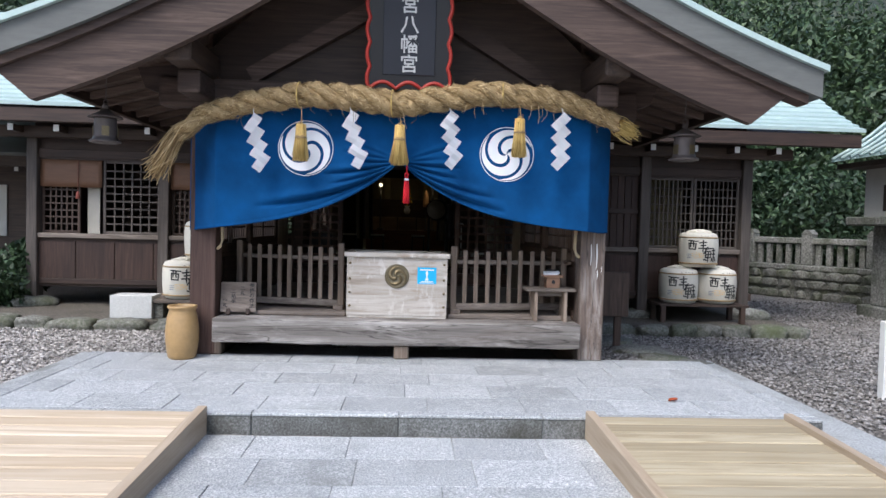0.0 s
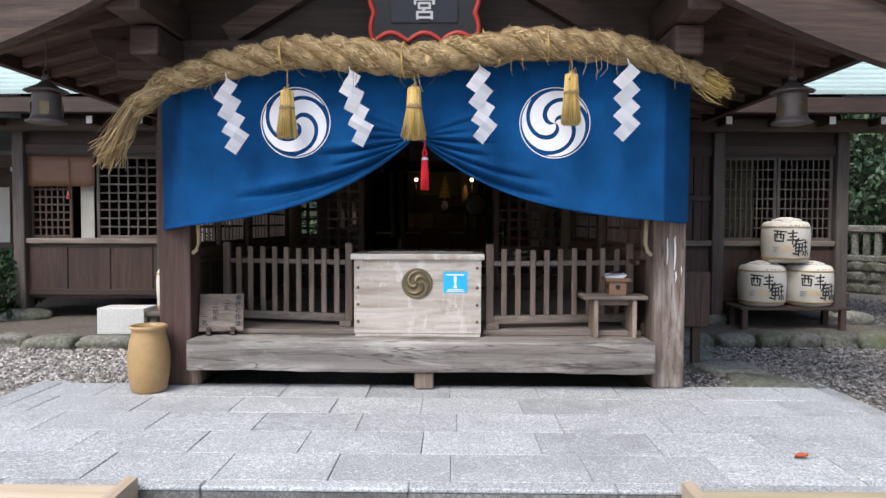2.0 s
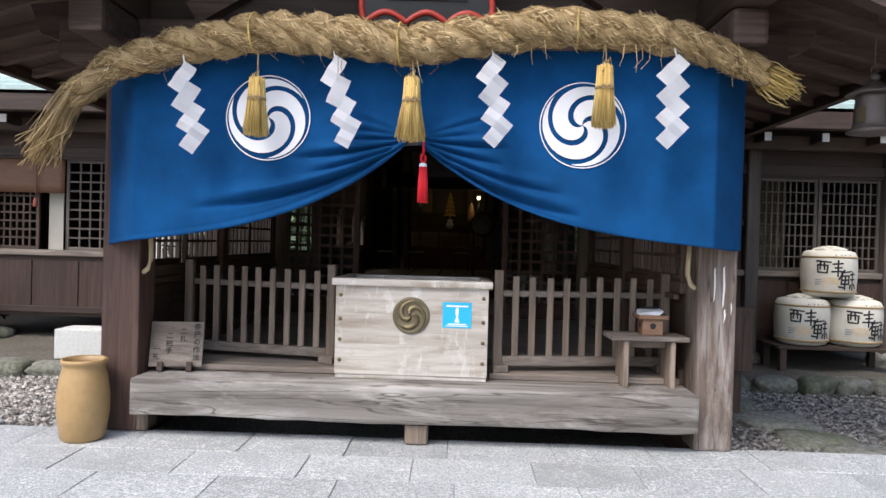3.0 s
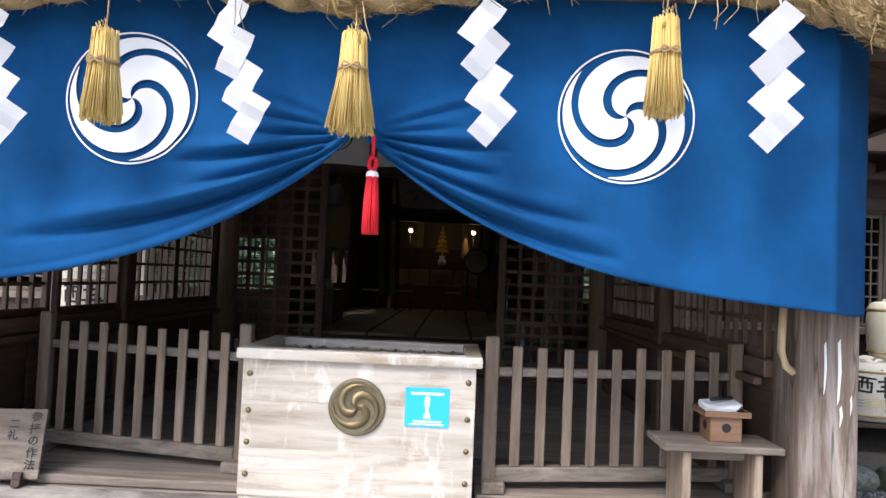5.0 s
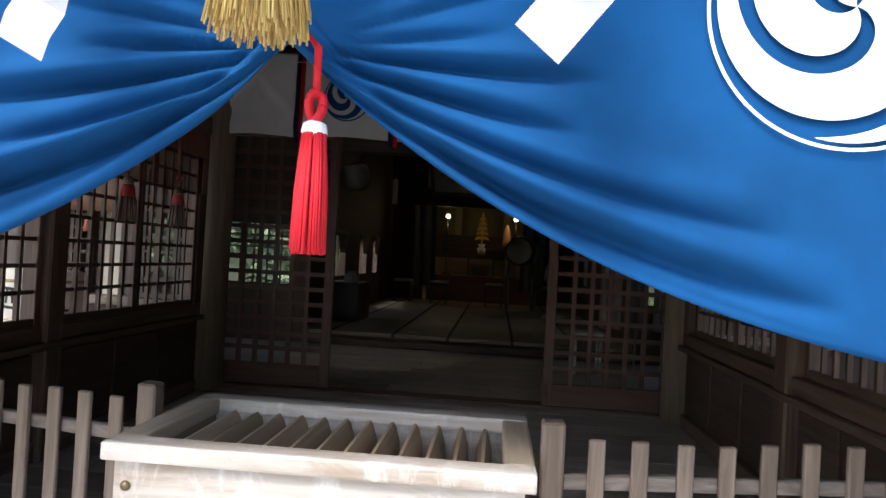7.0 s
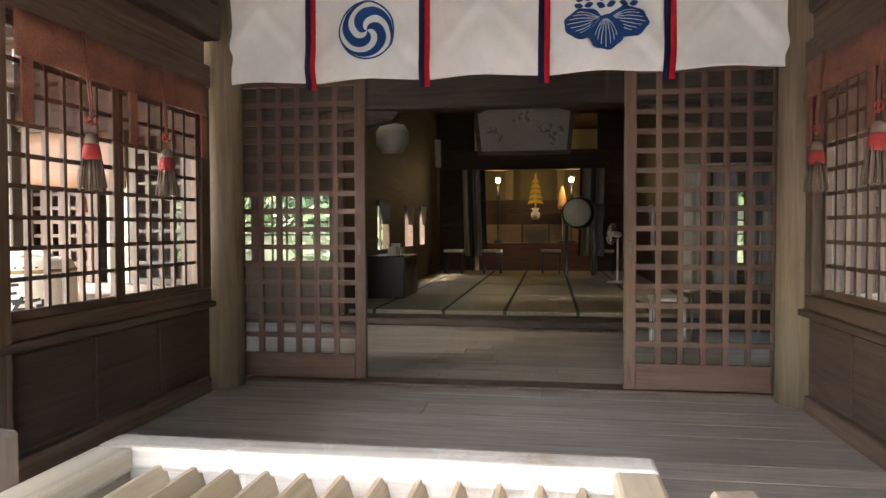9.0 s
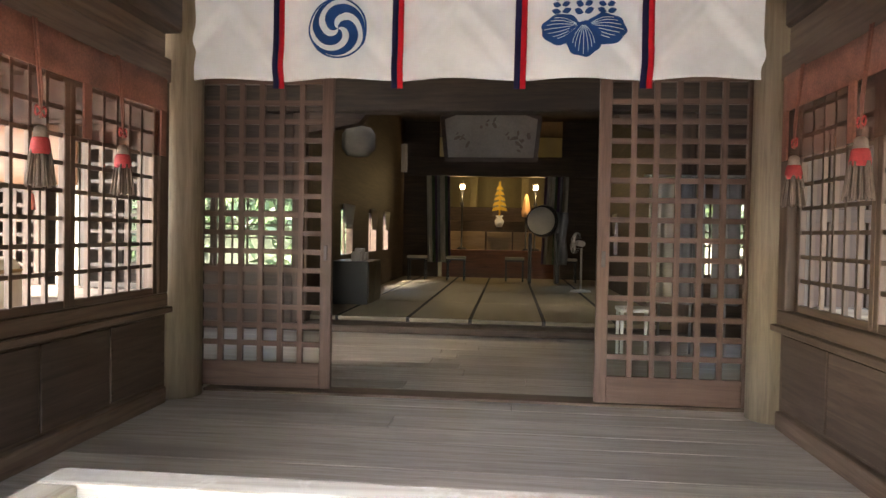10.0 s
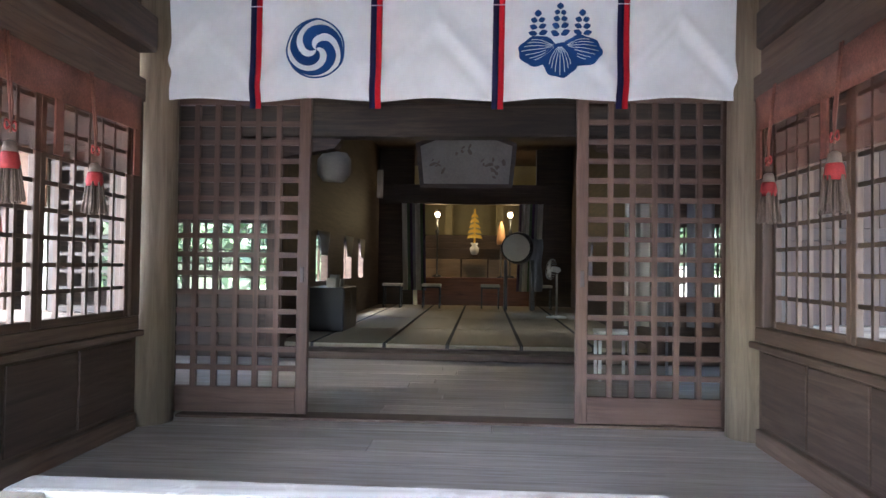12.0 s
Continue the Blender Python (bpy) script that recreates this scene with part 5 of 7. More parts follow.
crest_parts(white, (-0.895, 2.775), 0.18, white_y, NAVY_CLOTH, ((0.94, 1.0),), 100, 258, 0.013, 0.95, 0.44, "navy three-comma crest")


def oval(bm, cx, cz, a, b, turn, on, n=26, lift=0.006, lobes=7, deep=0.045):
    """A lobed leaf laid on a surface."""
    rings = []
    for q in (0.0, 0.25, 0.5, 0.75, 1.0):
        ring = []
        for k in range(n if q else 1):
            t = 2 * math.pi * k / n
            r = q * (1 + deep * math.cos(lobes * t))
            px, pz = a * r * math.cos(t), b * r * math.sin(t)
            x = cx + px * math.cos(turn) - pz * math.sin(turn)
            z = cz + px * math.sin(turn) + pz * math.cos(turn)
            ring.append(bm.verts.new((x, on(x, z) - lift, z)))
        rings.append(ring)
    for k in range(n):
        bm.faces.new((rings[0][0], rings[1][k], rings[1][(k + 1) % n]))
        for p, q in zip(rings[1:], rings[2:]):
            bm.faces.new((p[k], q[k], q[(k + 1) % n], p[(k + 1) % n]))


K = (0.565, 2.785)
leaf_crest = None
for dx, dz, a, b, tr, lift in ((0, -0.085, 0.105, 0.105, 0.45, 0.018), (-0.128, -0.03, 0.118, 0.088, 0.1, 0.015), (0.128, -0.03, 0.118, 0.088, -0.1, 0.015)):
    lf = bmesh.new()
    oval(lf, K[0] + dx, K[1] + dz, a, b, tr, white_y, 42, lift)
    leaf = part("leaf_crest" if leaf_crest is None else "leaf", lf, NAVY_CLOTH, leaf_crest or white, "navy paulownia leaf and flower crest" if leaf_crest is None else "")
    leaf_crest = leaf_crest or leaf
for dx, n in ((0, 4), (-0.13, 3), (0.13, 3)):
    sp = bmesh.new()
    for j in range(n):
        z = K[1] + 0.075 + j * 0.04
        w = 0.034 * (1 - 0.12 * j)
        for sx in (-1, 1):
            oval(sp, K[0] + dx + sx * w * 0.86, z, w * 0.74, 0.0165, 0.3 * sx, white_y, 12, 0.015, 4, 0.1)
    oval(sp, K[0] + dx, K[1] + 0.075 + n * 0.04, 0.02, 0.02, 0, white_y, 12, 0.015, 4, 0.1)
    part("flower_spike", sp, NAVY_CLOTH, leaf_crest)
veins = bmesh.new()
for dx, base, L, fan in ((0, -90, 0.175, 1.0), (-0.03, 190, 0.2, 0.8), (0.03, -10, 0.2, 0.8)):
    o = (K[0] + dx, K[1] + 0.0)
    for da in (-54, -36, -18, 0, 18, 36, 54):
        pts = []
        for t in (0.06, 0.3, 0.55, 0.8, 1.0):
            a = radians(base + da * fan * (1 - 0.45 * t))
            r = L * t * (1 - 0.28 * abs(da) / 54)
            pts.append((o[0] + r * math.cos(a), o[1] + r * math.sin(a)))
        tube([(x, white_y(x, z) - (0.019 if dx == 0 else 0.0165), z) for x, z in pts], 0.0017, 4, veins)
tagged(part("leaf_vein", veins, WHITE_CLOTH, leaf_crest, "thin white leaf veins"), kind="stuff")

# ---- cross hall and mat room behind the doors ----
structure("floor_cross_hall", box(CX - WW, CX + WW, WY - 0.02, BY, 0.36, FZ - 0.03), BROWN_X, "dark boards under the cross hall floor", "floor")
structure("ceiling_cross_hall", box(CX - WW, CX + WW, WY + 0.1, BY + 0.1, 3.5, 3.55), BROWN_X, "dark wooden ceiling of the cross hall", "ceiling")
# made-up partition that stops bright windows showing through the wing
structure("wall_partition", box(2.75, 5.1, 13.7, 13.76, FZ, 3.5), WALL_OCHRE, "added ochre partition blocking the view through the wing", "wall")
MX, MY1 = 2.05, 21.9
for s, nm in ((-1, "left"), (1, "right")):
    lo, hi = sorted((CX + s * MX, CX + s * WW))
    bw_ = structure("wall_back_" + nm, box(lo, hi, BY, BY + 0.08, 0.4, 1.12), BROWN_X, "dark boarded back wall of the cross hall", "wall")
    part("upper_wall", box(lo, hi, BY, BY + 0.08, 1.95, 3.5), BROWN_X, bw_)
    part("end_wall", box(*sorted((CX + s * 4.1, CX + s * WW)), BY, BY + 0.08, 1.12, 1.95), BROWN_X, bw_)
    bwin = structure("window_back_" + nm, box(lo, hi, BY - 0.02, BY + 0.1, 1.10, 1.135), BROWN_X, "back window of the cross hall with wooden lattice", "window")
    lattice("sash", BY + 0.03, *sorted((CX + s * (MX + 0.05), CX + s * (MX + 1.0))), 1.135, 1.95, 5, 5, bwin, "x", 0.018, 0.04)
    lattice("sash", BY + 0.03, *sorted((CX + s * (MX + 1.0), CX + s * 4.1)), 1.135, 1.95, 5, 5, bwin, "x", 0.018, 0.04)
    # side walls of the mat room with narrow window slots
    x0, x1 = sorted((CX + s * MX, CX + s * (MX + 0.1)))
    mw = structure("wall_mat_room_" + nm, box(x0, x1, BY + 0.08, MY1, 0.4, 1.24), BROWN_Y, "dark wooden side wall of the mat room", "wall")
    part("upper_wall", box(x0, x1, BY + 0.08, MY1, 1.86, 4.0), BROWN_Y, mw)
    cuts = [BY + 0.08, 16.25, 16.95, 18.1, 18.75, 19.4, 19.9, MY1] if s < 0 else [BY + 0.08, 18.9, 19.35, MY1]
    for a, b in zip(cuts[::2], cuts[1::2]):
        part("pier", box(x0, x1, a, b, 1.24, 1.86), BROWN_Y, mw)
    for a, b in zip(cuts[1::2], cuts[2::2]):
        part("window_bar", box((x0 + x1) / 2 - 0.015, (x0 + x1) / 2 + 0.015, (a + b) / 2 - 0.015, (a + b) / 2 + 0.015, 1.24, 1.86), BROWN_Z, mw)
        part("gathered_blind", sheet(lambda u, v: (CX + s * (MX - 0.03 - 0.01 * math.sin(20 * u)), a + (b - a) * (0.5 + (u - 0.5) * (0.45 + 0.55 * v)), 1.6 + 0.34 * v), 12, 4, 0.01, (s, 0, 0)), LINEN, mw, "pale gathered window curtain")


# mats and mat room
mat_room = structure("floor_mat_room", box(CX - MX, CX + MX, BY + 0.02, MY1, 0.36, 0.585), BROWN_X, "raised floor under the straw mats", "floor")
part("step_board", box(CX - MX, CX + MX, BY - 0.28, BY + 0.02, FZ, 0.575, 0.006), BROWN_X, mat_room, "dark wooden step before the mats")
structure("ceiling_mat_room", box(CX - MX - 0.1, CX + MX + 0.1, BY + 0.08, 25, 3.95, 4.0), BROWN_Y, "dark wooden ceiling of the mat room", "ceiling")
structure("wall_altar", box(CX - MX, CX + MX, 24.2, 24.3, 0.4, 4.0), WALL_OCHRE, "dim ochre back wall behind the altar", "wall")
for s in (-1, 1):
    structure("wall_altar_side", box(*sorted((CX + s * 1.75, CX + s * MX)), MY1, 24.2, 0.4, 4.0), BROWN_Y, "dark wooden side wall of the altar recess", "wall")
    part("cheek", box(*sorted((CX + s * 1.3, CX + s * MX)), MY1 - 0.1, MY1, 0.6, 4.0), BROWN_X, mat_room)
TX = (-1.72, -0.93, -0.25, 0.54, 1.3)
MATS = [(CX - MX + 0.02, -1.72), (-1.715, -0.935), (-0.925, -0.255), (-0.245, 0.535), (0.545, 1.3), (1.31, CX + MX - 0.02)]
for x0, x1 in MATS:
    for k in range(4):
        y0 = BY + 0.03 + k * 1.86
        tm = thing("tatami_mat", ((x0 + x1) / 2, y0 + 0.9, 0.585), "straw tatami mat with black cloth edging", "tatami mat", "tatami mats")
        part("rush", box(x0 + 0.014, x1 - 0.014, y0, y0 + 1.83, 0.586, 0.632, 0.004), TATAMI, tm)
        for a, b in ((x0, x0 + 0.014), (x1 - 0.014, x1)):
            part("edging", box(a, b, y0, y0 + 1.83, 0.586, 0.634), DARK_CLOTH, tm)
# beams and brackets at the front of the mat room
beam = structure("beam", box(CX - MX - 0.4, CX + MX + 0.4, BY - 0.12, BY + 0.12, 2.84, 3.2, 0.03, 2), BROWN_X, "thick carved beam over the mat room front", "beam")
part("frieze", box(CX - MX, CX + MX, BY - 0.04, BY + 0.04, 3.2, 3.95), BROWN_X, beam)
for s in (-1, 1):
    bp = solid("inner_pillar", box(CX + s * (MX - 0.02) - 0.09, CX + s * (MX - 0.02) + 0.09, BY - 0.1, BY + 0.1, FZ, 2.84, 0.012), BROWN_Z, "dark square pillar at the mat room front", "pillar", "inner pillars")
    br = bmesh.new()
    poly([(CX + s * 1.95, 2.62), (CX + s * 1.4, 2.72), (CX + s * 1.32, 2.82), (CX + s * 1.95, 2.84)], BY - 0.09, BY + 0.09, br)
    solid("carved_bracket", br, BARGE_WOOD, "carved wooden bracket under the beam", "bracket", "carved brackets")
structure("beam_inner", box(CX - MX, CX + MX, MY1 - 0.14, MY1 - 0.02, 2.78, 3.2, 0.01), BROWN_X, "dark beam over the altar opening", "beam")

# framed votive board
votive = thing("votive_board", (-0.14, 17, 2.62), "large faded painted votive board with a peaked top", "votive board")
vt = Matrix.Translation((-0.14, 17.0, 2.64)) @ Euler((radians(12), 0, 0)).to_matrix().to_4x4()
bm = poly([(-0.63, 0), (0.63, 0), (0.68, 0.55), (0.3, 0.7), (-0.3, 0.7), (-0.68, 0.55)], 0, 0.04)
bm.transform(vt)
part("board", bm, plain("faded board", (0.3, 0.26, 0.22), 0.8, 0.0, 0.2), votive)
for pts in (((-0.66, -0.04), (0.66, -0.04), (0.66, 0.02), (-0.66, 0.02)), ((-0.67, 0), (-0.61, 0), (-0.66, 0.57), (-0.72, 0.57)), ((0.61, 0), (0.67, 0), (0.72, 0.57), (0.66, 0.57)), ((-0.72, 0.54), (-0.3, 0.69), (-0.3, 0.75), (-0.72, 0.6)), ((0.72, 0.54), (0.72, 0.6), (0.3, 0.75), (0.3, 0.69)), ((-0.3, 0.69), (0.3, 0.69), (0.3, 0.75), (-0.3, 0.75))):
    bm = poly(pts, -0.015, 0.05)
    bm.transform(vt)
    part("frame", bm, BROWN_X, votive)
bm = bmesh.new()
g = random.Random(8)
for k in range(26):
    cx_, cz_ = g.choice(((-0.38, 0.3), (0.0, 0.5), (0.05, 0.38), (0.42, 0.22), (0.36, 0.3)))
    oval(bm, cx_ + g.gauss(0, 0.07), cz_ + g.gauss(0, 0.05), g.uniform(0.02, 0.06), g.uniform(0.01, 0.03), g.uniform(0, 3), lambda x, z: -0.004, 12, 0.0)
bm.transform(vt)
tagged(part("faded_painting", bm, plain("faded paint", (0.2, 0.15, 0.12), 0.8, 0.0, 0.3), votive, "patches of faded brown paint"), kind="stuff")

# altar
RED_STEP = wood("red-brown step wood", (0.1, 0.03, 0.015), (0.22, 0.075, 0.035), (0.3, 0.12, 0.06), "x", 0.5)
altar = thing("altar", (-0.1, 22.8, 0.6), "tiered wooden altar with a pale front panel and red-brown step", "altar")
part("step", box(-1.3, 1.1, 21.95, 22.4, 0.6, 1.22, 0.008), RED_STEP, altar, "red-brown step")
part("front_panel", box(-1.25, 1.05, 22.4, 22.6, 0.6, 1.62, 0.008), wood("pale altar wood", (0.24, 0.17, 0.1), (0.4, 0.3, 0.19), (0.5, 0.4, 0.27), "x", 0.5), altar)
part("top_tier", box(-1.3, 1.1, 22.6, 23.4, 0.6, 1.86, 0.008), BROWN_X, altar)
part("upper_tier", box(-1.3, 1.1, 23.4, 24.15, 0.6, 2.2, 0.008), BROWN_X, altar)
part("screen_rail", box(-1.45, 1.25, 23.3, 23.36, 2.92, 2.97, 0.004), PLASTER, altar, "pale rail across the altar")
for x in (-0.72, 0.5):
    part("altar_pillar", box(x - 0.09, x + 0.09, 23.4, 23.58, 2.2, 3.9, 0.008), WALL_OCHRE, altar)
stand = thing("offering_stand", (-0.08, 22.2, 1.22), "low slender wooden offering table before the altar", "table")
part("top", box(-0.42, 0.26, 22.05, 22.33, 1.62, 1.65, 0.004), BROWN_X, stand)
for x in (-0.38, 0.2):
    for y in (22.08, 22.28):
        part("leg", box(x, x + 0.03, y, y + 0.03, 1.22, 1.62), BROWN_Z, stand)
gold = thing("gold_streamer", (-0.08, 22.3, 1.9), "bright gold folded ritual streamer on a stand", "ritual wand")
GOLD = plain("gold leaf", (0.85, 0.5, 0.06), 0.35, 0.6, 0.1)
part("stem", box(-0.1, -0.06, 22.28, 22.31, 1.65, 2.72), GOLD, gold)
part("foot", box(-0.18, 0.02, 22.2, 22.34, 1.652, 1.72, 0.004), BROWN_X, gold)
part("vessel", lathe([(0.05, 0), (0.09, 0.06), (0.1, 0.14), (0.05, 0.2), (0.09, 0.25)], 16, (-0.08, 22.18, 1.722)), PAPER, gold, "white vessel")
for k in range(5):
    for s in (-1, 1):
        zz = 2.64 - 0.115 * k
        w = 0.05 + 0.022 * k
        part("fold", poly([(-0.08, zz), (-0.08 + s * w, zz - 0.04), (-0.08 + s * (w + 0.035), zz - 0.11), (-0.08 + s * 0.02, zz - 0.09)], 22.26 - 0.01 * k, 22.263 - 0.01 * k), GOLD, gold)
LAMP_GLOW, lg_nt, lg_b = material("lamp glow", 0.5)
lg_b.inputs["Emission Color"].default_value = (1.0, 0.78, 0.42, 1)
lg_b.inputs["Emission Strength"].default_value = 1.3
for x in (-0.89, 0.69):
    al = thing("altar_lamp", (x, 21.6, 1.22), "black-stemmed altar lamp with a glowing paper shade", "lamp", "altar lamps")
    yy = 22.1
    part("shade", lathe([(0.03, 0.03), (0.05, 0.05), (0.055, 0.1), (0.035, 0.13)], 12, (x, yy, 2.5)), LAMP_GLOW, al, "glowing paper shade")
    part("cap", lathe([(0.085, 0.13), (0.06, 0.16), (0.012, 0.2)], 12, (x, yy, 2.5)), DARK_METAL, al)
    part("stem", lathe([(0.11, 0), (0.1, 0.03), (0.02, 0.06), (0.018, 0.9), (0.05, 1.0), (0.018, 1.05), (0.045, 1.28)], 12, (x, yy, 1.222)), BLACK_LACQUER, al)
    pl = new("altar_lamp_light", bpy.data.lights.new("altar_lamp_light", "POINT"))
    pl.data.energy, pl.data.color, pl.data.shadow_soft_size = 0.8, (1.0, 0.72, 0.36), 0.08
    pl.matrix_world = Matrix.Translation((x, yy - 0.2, 2.58))
ot = thing("hanging_ornament", (0.47, 22.2, 1.9), "pale orange hanging ornament beside the altar", "ornament")
part("cloth", lathe([(0.09, 0), (0.1, 0.1), (0.07, 0.35), (0.02, 0.5)], 12, (0.5, 22.25, 1.95)), plain("pale orange cloth", (0.7, 0.4, 0.2), 0.7), ot)
part("stand", lathe([(0.1, 0), (0.02, 0.04), (0.02, 0.74)], 12, (0.5, 22.25, 1.221)), BLACK_LACQUER, ot)
# striped curtains at both sides of the altar opening
STRIPES = (LINEN, plain("purple cloth", (0.09, 0.06, 0.12), 0.8), LINEN, plain("grey cloth", (0.22, 0.22, 0.24), 0.8), plain("green cloth", (0.09, 0.14, 0.08), 0.8))
for s, xa in ((-1, -1.62), (1, 0.86)):
    cu = thing("altar_curtain", (xa + 0.25, 21.6, 1.2), "gathered striped curtain in faded colours beside the altar", "curtain", "altar curtains")
    for k in range(9):
        a0 = xa + 0.055 * k
        part("stripe", sheet(lambda u, v: (a0 + 0.055 * u + (0.1 * s * (1 - v)) * -0.5, 21.62 + 0.035 * math.sin((k + u) * 2.6) , 0.95 + 1.83 * v), 4, 8, 0.004), STRIPES[(k * 2 + (1 if s > 0 else 0)) % 5], cu)
# drum on its stand
drum = thing("drum", (0.82, 20.4, 0.634), "large round drum with a pale skin on a dark stand", "drum")
part("shell", lathe([(0.24, -0.28), (0.285, -0.26), (0.315, 0), (0.285, 0.26), (0.24, 0.28)], 36), BLACK_LACQUER, drum).matrix_basis = pose(0.8, 20.5, 1.83, 90, 0, -12)
part("skin", lathe([(0.262, 0), (0.26, 0.008), (0.002, 0.009)], 36), plain("drum skin", (0.6, 0.55, 0.45), 0.7), drum, "pale worn drum skin").matrix_basis = pose(0.8 - 0.06, 20.5 - 0.285, 1.83, 90, 0, -12)
part("rim", lathe([(0.25, 0.0), (0.285, 0.0), (0.285, 0.03), (0.25, 0.03)], 36), BLACK_LACQUER, drum).matrix_basis = pose(0.8 - 0.056, 20.5 - 0.262, 1.83, 90, 0, -12)
for x in (0.55, 1.05):
    part("stand_leg", box(x - 0.03, x + 0.03, 20.3, 20.7, 0.634, 1.6, 0.006), BLACK_LACQUER, drum)
part("cover", sheet(lambda u, v: (1.02 + 0.22 * u + 0.02 * math.sin(9 * v), 20.35 - 0.04 * math.sin(8 * u), 1.0 + 1.0 * v), 10, 6, 0.01), plain("grey drum cloth", (0.2, 0.21, 0.23), 0.8), drum, "grey cloth draped at the side")
# pedestal fan
fan = thing("pedestal_fan", (1.34, 18.6, 0.634), "white electric pedestal fan standing on the mats", "fan")
fx, fy = 1.34, 18.6
part("base", lathe([(0.17, 0), (0.165, 0.02), (0.04, 0.04)], 24, (fx, fy, 0.634)), PLASTIC_WHITE, fan)
part("pole", tube([(fx, fy, 0.67), (fx, fy, 1.36)], 0.016, 10), PLASTIC_WHITE, fan)
part("motor", lathe([(0.03, 0), (0.05, 0.03), (0.05, 0.13), (0.02, 0.16)], 16), PLASTIC_WHITE, fan).matrix_basis = pose(fx + 0.05, fy, 1.42, 0, -80, 20)
cg = bmesh.new()
for k in range(24):
    a = k * math.pi / 12
    tube([(-0.02, 0, 0), (-0.05, 0.1 * math.cos(a), 0.1 * math.sin(a)), (-0.02, 0.17 * math.cos(a), 0.17 * math.sin(a)), (0.03, 0.17 * math.cos(a), 0.17 * math.sin(a))], 0.003, 4, cg)
part("guard", cg, PLASTIC_WHITE, fan).matrix_basis = pose(fx - 0.1, fy, 1.44, 0, 8, 15)
bl = bmesh.new()
for k in range(4):
    q = bmesh.new()
    oval(q, 0.075, 0, 0.07, 0.04, 0.2, lambda x, z: 0.15 * z, 12, 0.0)
    q.transform(Matrix.Rotation(k * math.pi / 2, 4, "Y"))
    tmp = bpy.data.meshes.new("blade")
    q.to_mesh(tmp)
    bl.from_mesh(tmp)
    q.free()
part("blades", bl, PLASTIC_WHITE, fan).matrix_basis = pose(fx - 0.11, fy, 1.44, 0, 0, 105)
# black stools
for x in (-1.68, -0.9, 0.26, 1.28):
    st = thing("stool", (x, 20.8, 0.634), "low black-framed stool with a pale cushion on the mats", "stool", "stools before the altar")
    part("cushion", box(x - 0.19, x + 0.19, 20.62, 20.95, 1.06, 1.11, 0.015, 2), LINEN, st, "pale cushion")
    part("seat_frame", box(x - 0.185, x + 0.185, 20.63, 20.94, 1.03, 1.06, 0.004), BLACK_LACQUER, st)
    for dx in (-0.165, 0.165):
        for y in (20.65, 20.92):
            part("leg", box(x + dx - 0.014, x + dx + 0.014, y - 0.014, y + 0.014, 0.634, 1.03), BLACK_LACQUER, st)
        part("runner", box(x + dx - 0.014, x + dx + 0.014, 20.664, 20.906, 0.65, 0.675), BLACK_LACQUER, st)
cab = thing("cabinet", (-1.78, 15.9, 0.634), "low black cabinet standing by the wall with small objects on it", "cabinet")
part("body", box(-2.1, -1.62, 15.6, 16.5, 0.634, 1.18, 0.006), BLACK_LACQUER, cab)
part("door", box(-1.62, -1.612, 15.64, 16.04, 0.68, 1.14), BLACK_LACQUER, cab)
part("door", box(-1.62, -1.612, 16.06, 16.46, 0.68, 1.14), BLACK_LACQUER, cab)
for y, h in ((15.75, 0.12), (15.95, 0.16), (16.2, 0.1)):
    solid("paper_box", box(-1.86, -1.74, y - 0.05, y + 0.05, 1.181, 1.181 + h, 0.004), LINEN, "small pale paper box on the cabinet", "box", "boxes on the cabinet")
lant = thing("paper_lantern", (-1.62, 14.9, 2.44), "white six-sided paper lantern hanging under the bracket", "lantern")
# white paper with the room's dimness put into its colour
part("shade", lathe([(0.13, 0), (0.2, 0.09), (0.2, 0.25), (0.14, 0.33)], 6, (-1.62, 14.95, 2.44)), plain("dimmed lantern paper", (0.24, 0.22, 0.18), 0.8), lant)
part("hook", tube([(-1.62, 14.95, 2.78), (-1.62, 14.95, 2.95), (-1.62, 14.95, 3.94)], 0.012, 6), DARK_METAL, lant)
slat_ = solid("wooden_tablet", box(-1.28, -1.2, 16.0, 16.02, 2.35, 2.72, 0.003), PILLAR_WOOD, "pale slanting wooden tablet hung under the beam", "tablet")

# grey-blue cloths and white stand behind the other door
for k, (x, w, c) in enumerate(((1.52, 0.22, LINEN), (1.8, 0.2, STRIPES[3]), (2.1, 0.24, STRIPES[3]))):
    hc = thing("hanging_cloth", (x, 13.3, 0.9), "long grey-white cloth hanging in the cross hall", "cloth", "cloths in the cross hall")
    part("cloth", sheet(lambda u, v: (x + w * (u - 0.5), 13.4 + 0.04 * math.sin(11 * u + k), 0.95 + 1.15 * v), 14, 4, 0.004), c, hc)
    part("rail", tube([(x - w / 2 - 0.05, 13.4, 2.11), (x + w / 2 + 0.05, 13.4, 2.11)], 0.012, 8), STEEL, hc)
    part("upright", tube([(x, 13.42, FZ), (x, 13.42, 2.11)], 0.012, 8), STEEL, hc)
ws = thing("white_stand", (1.28, 13.2, FZ), "small white stand in the cross hall", "stand")
part("top", box(1.12, 1.42, 13.05, 13.35, 0.9, 0.93, 0.004), PLASTIC_WHITE, ws)
for x in (1.13, 1.38):
    for y in (13.06, 13.31):
        part("leg", box(x, x + 0.025, y, y + 0.025, FZ, 0.9), PLASTIC_WHITE, ws)

